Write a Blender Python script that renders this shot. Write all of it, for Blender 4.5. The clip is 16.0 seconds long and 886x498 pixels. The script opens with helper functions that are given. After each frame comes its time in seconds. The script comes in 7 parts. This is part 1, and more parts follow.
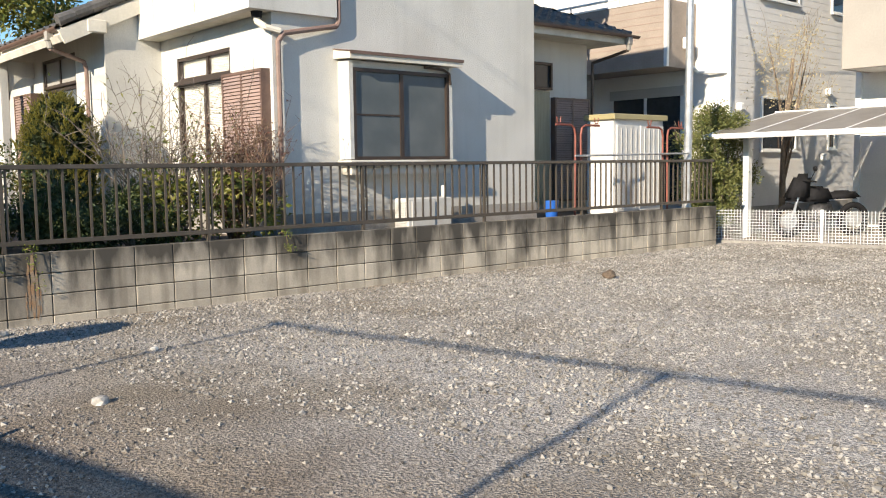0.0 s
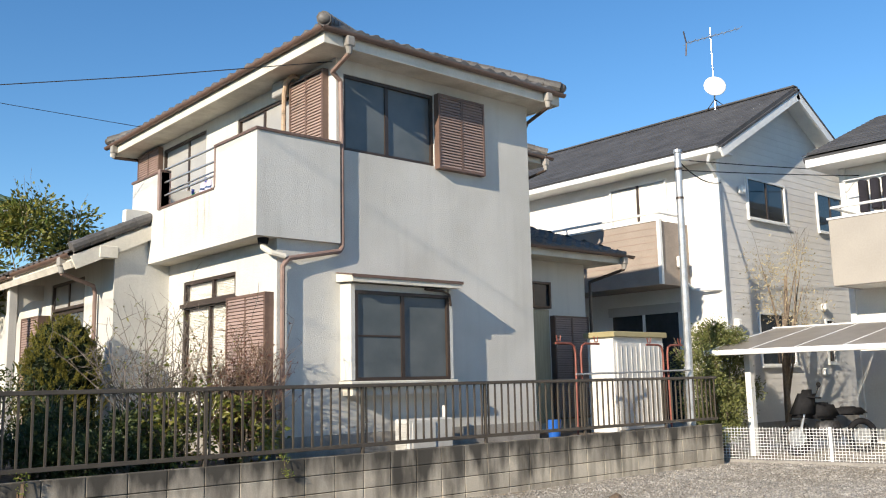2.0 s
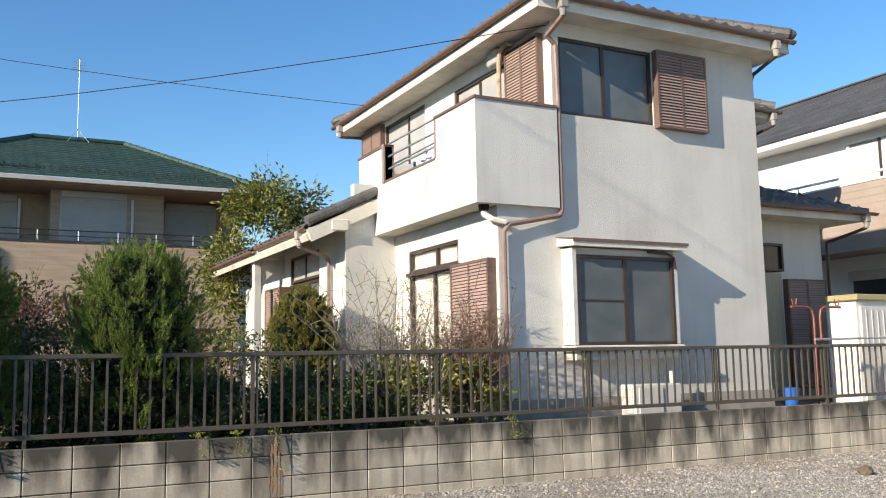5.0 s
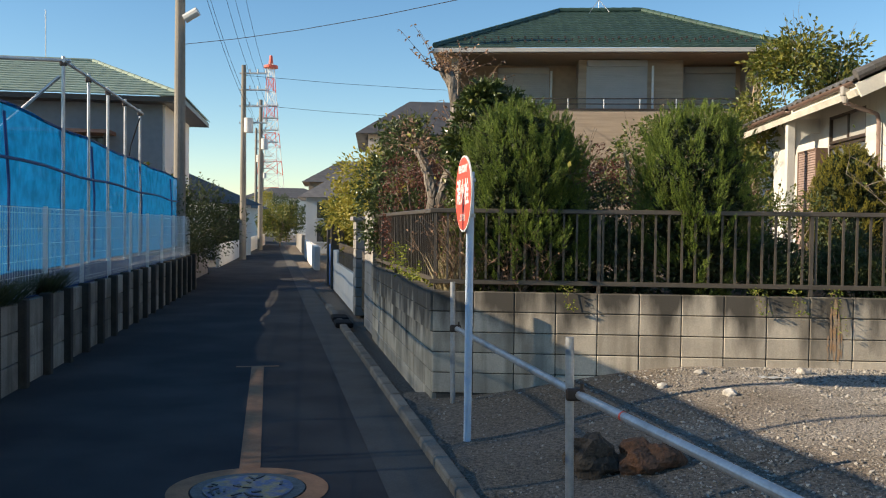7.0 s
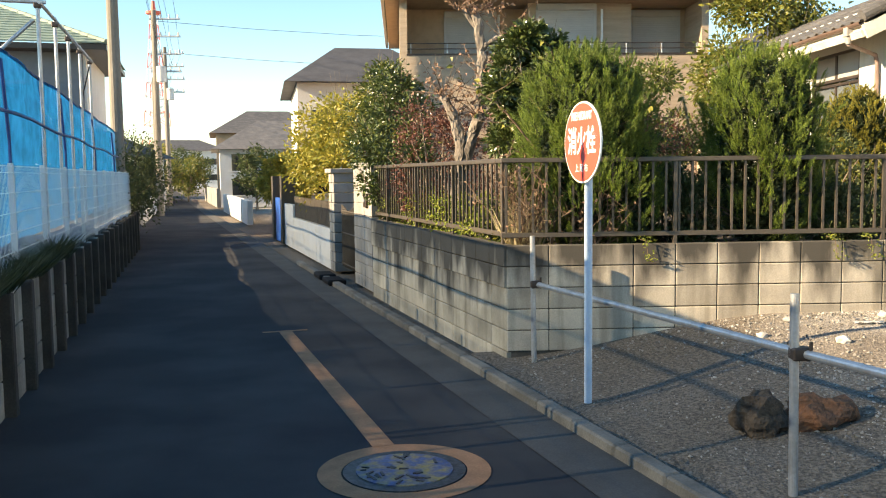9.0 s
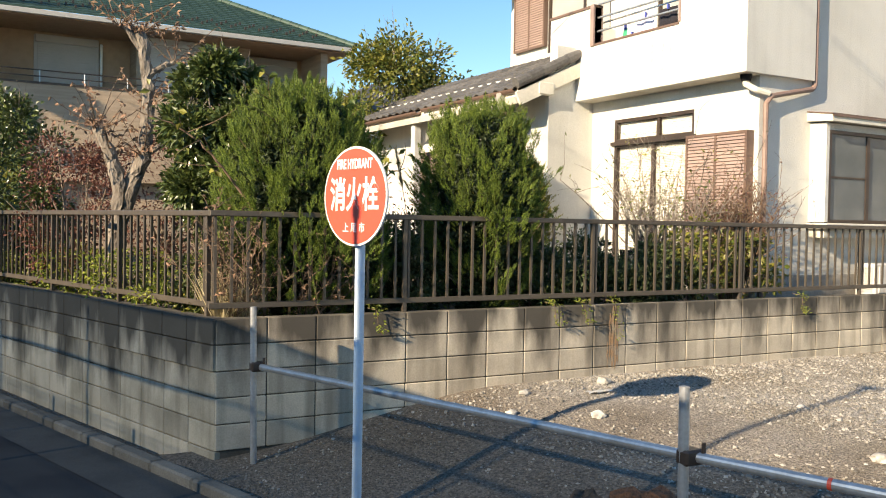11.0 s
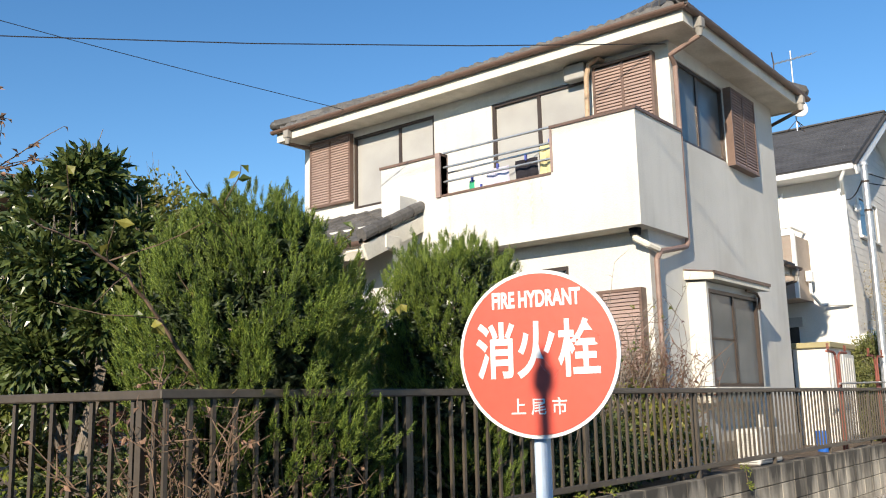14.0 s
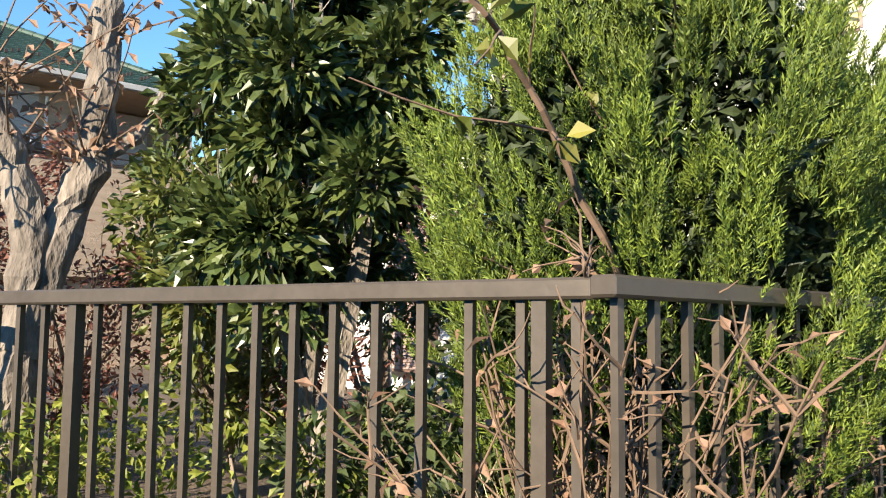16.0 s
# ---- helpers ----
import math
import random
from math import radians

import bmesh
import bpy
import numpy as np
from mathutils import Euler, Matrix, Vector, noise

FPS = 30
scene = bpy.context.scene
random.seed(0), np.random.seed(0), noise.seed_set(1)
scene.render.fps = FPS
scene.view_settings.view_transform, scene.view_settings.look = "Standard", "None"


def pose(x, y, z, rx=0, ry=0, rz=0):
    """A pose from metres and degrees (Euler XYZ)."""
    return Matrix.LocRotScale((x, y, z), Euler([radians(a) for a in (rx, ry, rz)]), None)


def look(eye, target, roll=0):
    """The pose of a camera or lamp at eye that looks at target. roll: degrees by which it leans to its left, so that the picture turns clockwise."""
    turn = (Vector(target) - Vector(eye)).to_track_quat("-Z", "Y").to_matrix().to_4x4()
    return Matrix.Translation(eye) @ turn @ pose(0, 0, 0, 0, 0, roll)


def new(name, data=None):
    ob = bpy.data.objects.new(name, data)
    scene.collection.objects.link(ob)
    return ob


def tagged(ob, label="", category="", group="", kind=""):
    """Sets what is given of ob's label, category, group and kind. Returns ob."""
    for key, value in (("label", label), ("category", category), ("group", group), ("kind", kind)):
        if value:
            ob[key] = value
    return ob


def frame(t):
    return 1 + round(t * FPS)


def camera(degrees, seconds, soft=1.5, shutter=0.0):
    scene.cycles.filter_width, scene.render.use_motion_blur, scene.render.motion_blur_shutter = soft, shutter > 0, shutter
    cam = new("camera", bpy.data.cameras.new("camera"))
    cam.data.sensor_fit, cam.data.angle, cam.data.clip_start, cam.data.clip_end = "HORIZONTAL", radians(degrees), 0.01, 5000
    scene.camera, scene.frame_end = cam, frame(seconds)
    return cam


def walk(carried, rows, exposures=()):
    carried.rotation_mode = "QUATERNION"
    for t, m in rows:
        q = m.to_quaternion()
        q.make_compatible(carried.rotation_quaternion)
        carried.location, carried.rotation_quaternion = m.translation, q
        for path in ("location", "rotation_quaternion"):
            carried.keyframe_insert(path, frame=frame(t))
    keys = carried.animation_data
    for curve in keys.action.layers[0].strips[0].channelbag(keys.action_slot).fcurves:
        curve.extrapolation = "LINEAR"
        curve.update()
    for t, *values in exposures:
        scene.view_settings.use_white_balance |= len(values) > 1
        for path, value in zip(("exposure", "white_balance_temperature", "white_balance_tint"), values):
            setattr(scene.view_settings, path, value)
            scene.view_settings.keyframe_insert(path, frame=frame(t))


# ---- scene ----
cam = camera(52.9, 16.0, 1.1)
METRES, EYE, TILT, LEAN, TURN = 10.264, 1.95, 0.0, 0.0, -41.1
PATH = [
    (0, (0.175, 0.128, 1.866), (1.479, 1.633, 1.684), -0.8),
    (0.5, (0.184, 0.117, 1.908), (1.486, 1.632, 1.816), -0.7),
    (1, (0.161, 0.116, 1.929), (1.467, 1.63, 1.978), -1.0),
    (1.5, (0.156, 0.09, 1.96), (1.461, 1.595, 2.14), -1.1),
    (2, (0.155, 0.061, 1.952), (1.452, 1.554, 2.246), -1.2),
    (2.5, (0.154, 0.087, 1.932), (1.445, 1.575, 2.28), -1.2),
    (3, (0.144, 0.113, 1.899), (1.402, 1.627, 2.255), -1.2),
    (5.5, (0.052, 0.148, 1.843), (0.811, 1.987, 2.042), -0.9),
    (6, (-0.023, 0.087, 1.828), (0.515, 2.007, 1.976), -0.6),
    (6.5, (-0.175, 0.13, 1.785), (-0.046, 2.124, 1.86), 0.1),
    (7, (-0.462, 0.099, 1.771), (-0.605, 2.093, 1.719), 0.7),
    (7.5, (-0.843, 0.07, 1.766), (-1.033, 2.057, 1.639), 0.3),
    (8, (-1.36, 0.133, 1.789), (-1.539, 2.118, 1.623), 0.0),
    (10.5, (-2.842, 1.716, 1.817), (-2.028, 3.54, 1.715), 0.6),
    (11, (-3.012, 2.196, 1.857), (-2.017, 3.93, 1.805), 1.0),
    (11.5, (-3.091, 2.73, 1.886), (-1.947, 4.37, 1.921), 0.5),
    (12, (-3.208, 3.216, 1.923), (-1.921, 4.737, 2.094), 0.4),
    (12.5, (-3.329, 3.743, 1.93), (-1.915, 5.128, 2.215), -0.0),
    (13, (-3.474, 4.28, 1.914), (-1.989, 5.572, 2.264), -0.4),
    (13.5, (-3.52, 4.798, 1.887), (-1.992, 6.039, 2.242), -0.9),
    (14, (-3.502, 5.356, 1.855), (-1.97, 6.595, 2.197), -1.3),
    (14.5, (-3.442, 5.978, 1.791), (-1.918, 7.242, 2.076), -1.0),
    (15, (-3.241, 6.763, 1.82), (-1.714, 8.045, 1.979), -0.5),
    (15.5, (-2.93, 7.374, 1.818), (-1.474, 8.735, 1.983), 0.0),
    (16, (-2.605, 7.816, 1.836), (-1.236, 9.263, 2.017), 0.6),
]
EXPOSURES = [(0.0, 0.77, 6540, 10), (1.5, 0.64, 6370, 10), (2.5, 0.5, 6320, 10), (5.5, 0.77, 6470, 10), (6.5, 0.59, 6500, 10), (7.0, 0.67, 7150, 10), (7.5, 1.27, 8100, 10), (8.0, 1.62, 8500, 10), (10.5, 1.22, 7900, 10), (11.5, 0.85, 7000, 10), (12.5, 0.61, 6430, 10), (14.0, 0.56, 6430, 10), (15.0, 0.98, 6760, 10), (16.0, 1.35, 6660, 10)]
walk(cam, [(t, look(eye, target, roll)) for t, eye, target, roll in PATH], EXPOSURES)

# ---- world, sun, exposure ----
SUN_AZ, SUN_EL = 254.5, 23.4          # degrees clockwise from +y, degrees above the horizon
world = bpy.data.worlds.new("sky")
scene.world = world
world.use_nodes = True
wn = world.node_tree.nodes
sky = wn.new("ShaderNodeTexSky")
sky.sky_type = 'NISHITA'
sky.sun_disc = False
sky.sun_elevation = radians(SUN_EL)
sky.sun_rotation = radians(SUN_AZ)
sky.air_density, sky.dust_density, sky.ozone_density = 1.0, 0.0, 3.0
wn["Background"].inputs[1].default_value = 0.112
tint = wn.new("ShaderNodeHueSaturation")
tint.inputs["Saturation"].default_value = 1.2
world.node_tree.links.new(sky.outputs[0], tint.inputs["Color"])
world.node_tree.links.new(tint.outputs[0], wn["Background"].inputs[0])
sun = new("sun", bpy.data.lights.new("sun", 'SUN'))
sun.data.energy, sun.data.angle, sun.data.color = 5.0, radians(0.5), (1.0, 0.87, 0.69)
to_sun = Vector((math.sin(radians(SUN_AZ)) * math.cos(radians(SUN_EL)), math.cos(radians(SUN_AZ)) * math.cos(radians(SUN_EL)), math.sin(radians(SUN_EL))))
sun.matrix_world = look(to_sun * 60, (0, 0, 0))

# ---- materials ----
def mat(name, col, rough=0.7, metal=0.0, vary=0.15, scale=6.0, fine=60.0, bump=0.15, dist=0.004, rand=0.0, col2=None, streak=0.0, spec=0.5, stretch=(1, 1, 1), top_stain=None, spread=0.25):
    """A plain surface with two scales of colour variation, fine relief, an optional second colour in patches and run-down streaks."""
    m = bpy.data.materials.new(name)
    m.use_nodes = True
    nt = m.node_tree
    n, l = nt.nodes, nt.links
    bs = n["Principled BSDF"]
    bs.inputs["Roughness"].default_value = rough
    bs.inputs["Metallic"].default_value = metal
    bs.inputs["Specular IOR Level"].default_value = spec
    geo = n.new("ShaderNodeNewGeometry")
    mp = n.new("ShaderNodeMapping")
    mp.inputs["Scale"].default_value = stretch
    l.new(geo.outputs["Position"], mp.inputs["Vector"])
    a = n.new("ShaderNodeTexNoise"); a.inputs["Scale"].default_value = scale; a.inputs["Detail"].default_value = 4
    b = n.new("ShaderNodeTexNoise"); b.inputs["Scale"].default_value = fine; b.inputs["Detail"].default_value = 3
    l.new(mp.outputs[0], a.inputs["Vector"]); l.new(mp.outputs[0], b.inputs["Vector"])
    mix = n.new("ShaderNodeMix"); mix.data_type = 'RGBA'
    c2 = col2 if col2 else tuple(c * (1 - 1.6 * vary) for c in col)
    mix.inputs[6].default_value = (*col, 1); mix.inputs[7].default_value = (*c2, 1)
    ramp = n.new("ShaderNodeMapRange"); ramp.inputs[1].default_value = 0.4; ramp.inputs[2].default_value = 0.68
    l.new(a.outputs[0], ramp.inputs[0]); l.new(ramp.outputs[0], mix.inputs[0])
    out = mix.outputs[2]
    val = n.new("ShaderNodeHueSaturation")
    mr = n.new("ShaderNodeMapRange"); mr.inputs[1].default_value = 0.5 - spread; mr.inputs[2].default_value = 0.5 + spread
    mr.inputs[3].default_value = 1 - vary; mr.inputs[4].default_value = 1 + vary
    l.new(b.outputs[0], mr.inputs[0])
    vsrc = mr.outputs[0]
    if rand:
        oi = n.new("ShaderNodeObjectInfo")
        r2 = n.new("ShaderNodeMapRange"); r2.inputs[3].default_value = 1 - rand; r2.inputs[4].default_value = 1 + rand
        l.new(oi.outputs["Random"], r2.inputs[0])
        mu = n.new("ShaderNodeMath"); mu.operation = 'MULTIPLY'
        l.new(vsrc, mu.inputs[0]); l.new(r2.outputs[0], mu.inputs[1]); vsrc = mu.outputs[0]
    l.new(vsrc, val.inputs["Value"]); l.new(out, val.inputs["Color"]); out = val.outputs[0]
    if streak:
        sm = n.new("ShaderNodeMapping"); sm.inputs["Scale"].default_value = (7, 7, 0.5)
        l.new(geo.outputs["Position"], sm.inputs["Vector"])
        st = n.new("ShaderNodeTexNoise"); st.inputs["Scale"].default_value = 1.0; st.inputs["Detail"].default_value = 5
        l.new(sm.outputs[0], st.inputs["Vector"])
        rr = n.new("ShaderNodeMapRange"); rr.inputs[1].default_value = 0.5; rr.inputs[2].default_value = 0.72; rr.inputs[4].default_value = streak
        l.new(st.outputs[0], rr.inputs[0])
        mx = n.new("ShaderNodeMix"); mx.data_type = 'RGBA'
        mx.inputs[7].default_value = (col[0] * 0.3, col[1] * 0.29, col[2] * 0.26, 1)
        l.new(rr.outputs[0], mx.inputs[0]); l.new(out, mx.inputs[6]); out = mx.outputs[2]
    if top_stain:
        z0_, z1_, amt = top_stain                    # dirt washed down from the coping, ragged
        sx_ = n.new("ShaderNodeSeparateXYZ"); l.new(geo.outputs["Position"], sx_.inputs[0])
        tm = n.new("ShaderNodeMapping"); tm.inputs["Scale"].default_value = (3.2, 3.2, 0.9)
        l.new(geo.outputs["Position"], tm.inputs["Vector"])
        tn = n.new("ShaderNodeTexNoise"); tn.inputs["Scale"].default_value = 1.0; tn.inputs["Detail"].default_value = 6
        l.new(tm.outputs[0], tn.inputs["Vector"])
        ad = n.new("ShaderNodeMath"); ad.operation = 'MULTIPLY_ADD'
        l.new(tn.outputs[0], ad.inputs[0]); ad.inputs[1].default_value = 2.2; l.new(sx_.outputs[2], ad.inputs[2])
        tr_ = n.new("ShaderNodeMapRange"); tr_.inputs[1].default_value = z0_; tr_.inputs[2].default_value = z1_; tr_.inputs[4].default_value = amt
        l.new(ad.outputs[0], tr_.inputs[0])
        tx = n.new("ShaderNodeMix"); tx.data_type = 'RGBA'; tx.inputs[7].default_value = (0.055, 0.049, 0.040, 1)
        l.new(tr_.outputs[0], tx.inputs[0]); l.new(out, tx.inputs[6]); out = tx.outputs[2]
    l.new(out, bs.inputs["Base Color"])
    if bump:
        bp = n.new("ShaderNodeBump"); bp.inputs["Strength"].default_value = bump; bp.inputs["Distance"].default_value = dist
        l.new(b.outputs[0], bp.inputs["Height"]); l.new(bp.outputs[0], bs.inputs["Normal"])
    return m

def leafmat(name, col, col2, rough=0.45, trans=0.25):
    """Leaves: colour changes from leaf to leaf, some light comes through."""
    m = bpy.data.materials.new(name)
    m.use_nodes = True
    n, l = m.node_tree.nodes, m.node_tree.links
    bs = n["Principled BSDF"]
    bs.inputs["Roughness"].default_value = rough
    geo = n.new("ShaderNodeNewGeometry")
    mix = n.new("ShaderNodeMix"); mix.data_type = 'RGBA'
    mix.inputs[6].default_value = (*col, 1); mix.inputs[7].default_value = (*col2, 1)
    l.new(geo.outputs["Random Per Island"], mix.inputs[0])
    nz = n.new("ShaderNodeTexNoise"); nz.inputs["Scale"].default_value = 5
    l.new(geo.outputs["Position"], nz.inputs["Vector"])
    hs = n.new("ShaderNodeHueSaturation")
    mr = n.new("ShaderNodeMapRange"); mr.inputs[1].default_value = 0.3; mr.inputs[2].default_value = 0.7; mr.inputs[3].default_value = 0.75; mr.inputs[4].default_value = 1.3
    l.new(nz.outputs[0], mr.inputs[0]); l.new(mr.outputs[0], hs.inputs["Value"]); l.new(mix.outputs[2], hs.inputs["Color"])
    l.new(hs.outputs[0], bs.inputs["Base Color"])
    tr = n.new("ShaderNodeBsdfTranslucent"); l.new(hs.outputs[0], tr.inputs["Color"])
    ms = n.new("ShaderNodeMixShader"); ms.inputs[0].default_value = trans
    l.new(bs.outputs[0], ms.inputs[1]); l.new(tr.outputs[0], ms.inputs[2])
    l.new(ms.outputs[0], n["Material Output"].inputs[0])
    return m

def glassmat(name, col, rough, frost=0.0):
    m = bpy.data.materials.new(name)
    m.use_nodes = True
    bs = m.node_tree.nodes["Principled BSDF"]
    bs.inputs["Base Color"].default_value = (*col, 1)
    bs.inputs["Roughness"].default_value = rough
    bs.inputs["Transmission Weight"].default_value = frost
    bs.inputs["IOR"].default_value = 1.45
    return m

M = {}
M["stucco"] = mat("stucco", (0.63, 0.615, 0.57), 0.9, vary=0.07, scale=0.9, fine=55, bump=0.6, dist=0.008, col2=(0.54, 0.525, 0.48), streak=0.10)
M["soffit"] = mat("soffit", (0.66, 0.62, 0.53), 0.9, vary=0.08, scale=3, fine=40, col2=(0.5, 0.46, 0.38))
M["fascia"] = mat("fascia", (0.70, 0.66, 0.57), 0.7, vary=0.06, scale=2, fine=30, col2=(0.58, 0.54, 0.45))
M["tile"] = mat("roof_tile", (0.095, 0.09, 0.085), 0.6, vary=0.25, scale=3, fine=25, rand=0.2, col2=(0.145, 0.135, 0.125))
M["gutter"] = mat("gutter", (0.16, 0.10, 0.075), 0.5, vary=0.12, scale=3, fine=30)
M["pipe"] = mat("downpipe", (0.27, 0.18, 0.145), 0.55, vary=0.12, scale=4, fine=30)
M["shutter"] = mat("shutter", (0.34, 0.245, 0.21), 0.55, vary=0.08, scale=3, fine=40, rand=0.04)
M["bronze"] = mat("bronze_frame", (0.075, 0.055, 0.045), 0.4, 0.4, vary=0.1, scale=5, fine=40)
M["frost"] = mat("frosted_glass", (0.135, 0.15, 0.155), 0.25, vary=0.06, scale=1.3, fine=120, bump=0.05, dist=0.001, col2=(0.09, 0.105, 0.11))
# same frosted glass in a paler colour, painting sunlight on lane-facing panes
M["frost_sunlit"] = mat("sunlit_frosted_glass", (0.41, 0.40, 0.375), 0.25, vary=0.06, scale=1.3, fine=120, bump=0.05, dist=0.001, col2=(0.34, 0.33, 0.31))
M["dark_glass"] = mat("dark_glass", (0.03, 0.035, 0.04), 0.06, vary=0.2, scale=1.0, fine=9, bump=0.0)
M["clear"] = glassmat("window_glass", (0.95, 0.97, 0.97), 0.02, 1.0)
M["curtain"] = mat("curtain", (0.62, 0.60, 0.55), 0.9, vary=0.1, scale=3, fine=20, stretch=(6, 6, 0.4))
M["blind"] = mat("blind", (0.36, 0.35, 0.325), 0.6, vary=0.05)
M["block"] = mat("concrete_block", (0.54, 0.475, 0.375), 0.95, vary=0.14, scale=2.2, fine=90, bump=0.5, dist=0.005, rand=0.2, col2=(0.38, 0.335, 0.27), streak=0.6, top_stain=(1.72, 2.2, 0.95))
M["block2"] = mat("roadside_block", (0.48, 0.43, 0.345), 0.95, vary=0.14, scale=2.0, fine=90, bump=0.5, dist=0.005, rand=0.2, col2=(0.27, 0.245, 0.19), streak=0.6, top_stain=(1.6, 2.05, 0.95))
M["mortar"] = mat("mortar", (0.10, 0.09, 0.075), 0.95, vary=0.2, scale=5)
M["rust"] = mat("rust_stain", (0.30, 0.15, 0.07), 0.95, vary=0.25, scale=14, fine=60)
M["rail"] = mat("brown_rail", (0.098, 0.081, 0.063), 0.42, 0.2, vary=0.12, scale=5, fine=40)
M["gravel"] = mat("gravel_ground", (0.42, 0.385, 0.34), 0.95, vary=0.5, spread=0.12, scale=0.6, fine=60, bump=1.0, dist=0.025, col2=(0.27, 0.225, 0.165))
M["stone"] = mat("crushed_stone", (0.56, 0.53, 0.48), 0.9, vary=0.2, scale=9, fine=50, col2=(0.30, 0.28, 0.25))
M["soil"] = mat("soil", (0.10, 0.074, 0.052), 0.95, vary=0.3, scale=2.5, fine=40, bump=0.9, dist=0.02, col2=(0.15, 0.11, 0.077))
M["asphalt"] = mat("asphalt", (0.045, 0.045, 0.048), 0.95, spec=0.15, vary=0.22, scale=0.8, fine=160, bump=0.5, dist=0.006, col2=(0.078, 0.076, 0.074))
M["concrete"] = mat("concrete", (0.33, 0.31, 0.28), 0.9, vary=0.15, scale=2.5, fine=70, bump=0.3, rand=0.1, streak=0.35)
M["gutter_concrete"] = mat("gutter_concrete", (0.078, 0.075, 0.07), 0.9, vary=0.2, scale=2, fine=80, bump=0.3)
M["kerb"] = mat("old_kerb", (0.185, 0.17, 0.145), 0.95, vary=0.2, scale=3, fine=70, bump=0.4, rand=0.15, col2=(0.11, 0.10, 0.085))
M["panel_post"] = mat("retaining_post", (0.06, 0.054, 0.046), 0.95, vary=0.25, scale=4, fine=60, bump=0.4, streak=0.5)
M["panel"] = mat("retaining_panel", (0.36, 0.335, 0.285), 0.95, vary=0.2, scale=2.5, fine=60, bump=0.4, rand=0.3, col2=(0.20, 0.185, 0.155), streak=0.7)
M["road_paint"] = mat("orange_paint", (0.42, 0.20, 0.10), 0.85, vary=0.16, scale=6, fine=90, bump=0.3)
M["white_paint"] = mat("road_white", (0.55, 0.54, 0.5), 0.85, vary=0.25, scale=8, fine=80)
M["iron"] = mat("cast_iron", (0.10, 0.10, 0.105), 0.5, 0.6, vary=0.3, scale=20, fine=60, bump=0.5)
M["cover_blue"] = mat("cover_enamel", (0.05, 0.085, 0.20), 0.5, vary=0.35, scale=14, fine=50, col2=(0.30, 0.22, 0.06))
M["galv"] = mat("galvanised_steel", (0.52, 0.54, 0.56), 0.38, 0.65, vary=0.12, scale=7, fine=50, col2=(0.40, 0.41, 0.42))
M["pole_paint"] = mat("pale_blue_paint", (0.60, 0.70, 0.80), 0.5, vary=0.07, scale=5, fine=40, col2=(0.42, 0.55, 0.72))
M["sign_red"] = mat("sign_red", (0.70, 0.088, 0.05), 0.4, vary=0.05, scale=4, fine=30, col2=(0.62, 0.09, 0.055))
M["sign_white"] = mat("sign_white", (0.85, 0.83, 0.80), 0.45, vary=0.03)
M["white_metal"] = mat("white_metal", (0.78, 0.78, 0.76), 0.45, vary=0.05)
M["white_plastic"] = mat("white_plastic", (0.60, 0.59, 0.56), 0.5, vary=0.06)
M["net_dark"] = mat("navy_sheet", (0.02, 0.07, 0.22), 0.6, vary=0.2, scale=1.5, fine=20)
M["wood_pole"] = mat("utility_pole", (0.27, 0.24, 0.20), 0.9, vary=0.15, scale=3, fine=40, stretch=(1, 1, 0.2))
M["black"] = mat("black_rubber", (0.018, 0.018, 0.02), 0.8, vary=0.2, spec=0.15)
M["bark"] = mat("bark", (0.26, 0.20, 0.145), 0.95, vary=0.3, scale=9, fine=40, bump=1.0, dist=0.02, stretch=(1, 1, 0.35), col2=(0.13, 0.10, 0.075))
M["pale_bark"] = mat("pale_bark", (0.26, 0.22, 0.18), 0.95, vary=0.3, scale=10, fine=45, bump=1.0, dist=0.02, stretch=(1, 1, 0.35), col2=(0.10, 0.082, 0.065))
M["twig"] = mat("twig", (0.19, 0.125, 0.082), 0.9, vary=0.2, scale=15)
M["tan_tile"] = mat("tan_cladding", (0.46, 0.35, 0.25), 0.85, vary=0.1, scale=1.5, fine=30, bump=0.6, dist=0.01, stretch=(0.5, 0.5, 9), col2=(0.38, 0.285, 0.20))
M["tan_plain"] = mat("tan_render", (0.42, 0.30, 0.20), 0.85, vary=0.08)
M["green_tile"] = mat("green_roof", (0.026, 0.058, 0.043), 0.5, vary=0.2, scale=2, fine=20, rand=0.15, col2=(0.04, 0.08, 0.058))
M["roller"] = mat("roller_shutter", (0.47, 0.45, 0.42), 0.5, vary=0.06, scale=2)
M["siding"] = mat("white_siding", (0.74, 0.72, 0.68), 0.75, vary=0.05, scale=1.5, fine=30, col2=(0.68, 0.66, 0.62))
M["siding_grey"] = mat("grey_siding", (0.70, 0.68, 0.65), 0.75, vary=0.06, scale=1.5, fine=30)
M["brown_siding"] = mat("brown_siding", (0.33, 0.275, 0.23), 0.75, vary=0.1, scale=2, fine=30)
M["slate"] = mat("slate_roof", (0.075, 0.075, 0.08), 0.75, vary=0.2, scale=2, fine=25, rand=0.15)
M["blue_wall"] = mat("grey_blue_wall", (0.22, 0.25, 0.28), 0.85, vary=0.06)
M["pale_green_roof"] = mat("pale_green_roof", (0.24, 0.31, 0.25), 0.6, vary=0.12, scale=2, fine=25)
M["red_paint"] = mat("tower_red", (0.72, 0.13, 0.09), 0.6, vary=0.05)
M["clothes_pole"] = mat("rust_red_steel", (0.27, 0.085, 0.06), 0.6, 0.2, vary=0.2, scale=9)
M["shed_top"] = mat("olive_steel", (0.37, 0.32, 0.17), 0.5, vary=0.07)
M["door_beige"] = mat("beige_boards", (0.42, 0.37, 0.25), 0.7, vary=0.12, scale=4, stretch=(6, 6, 0.5))
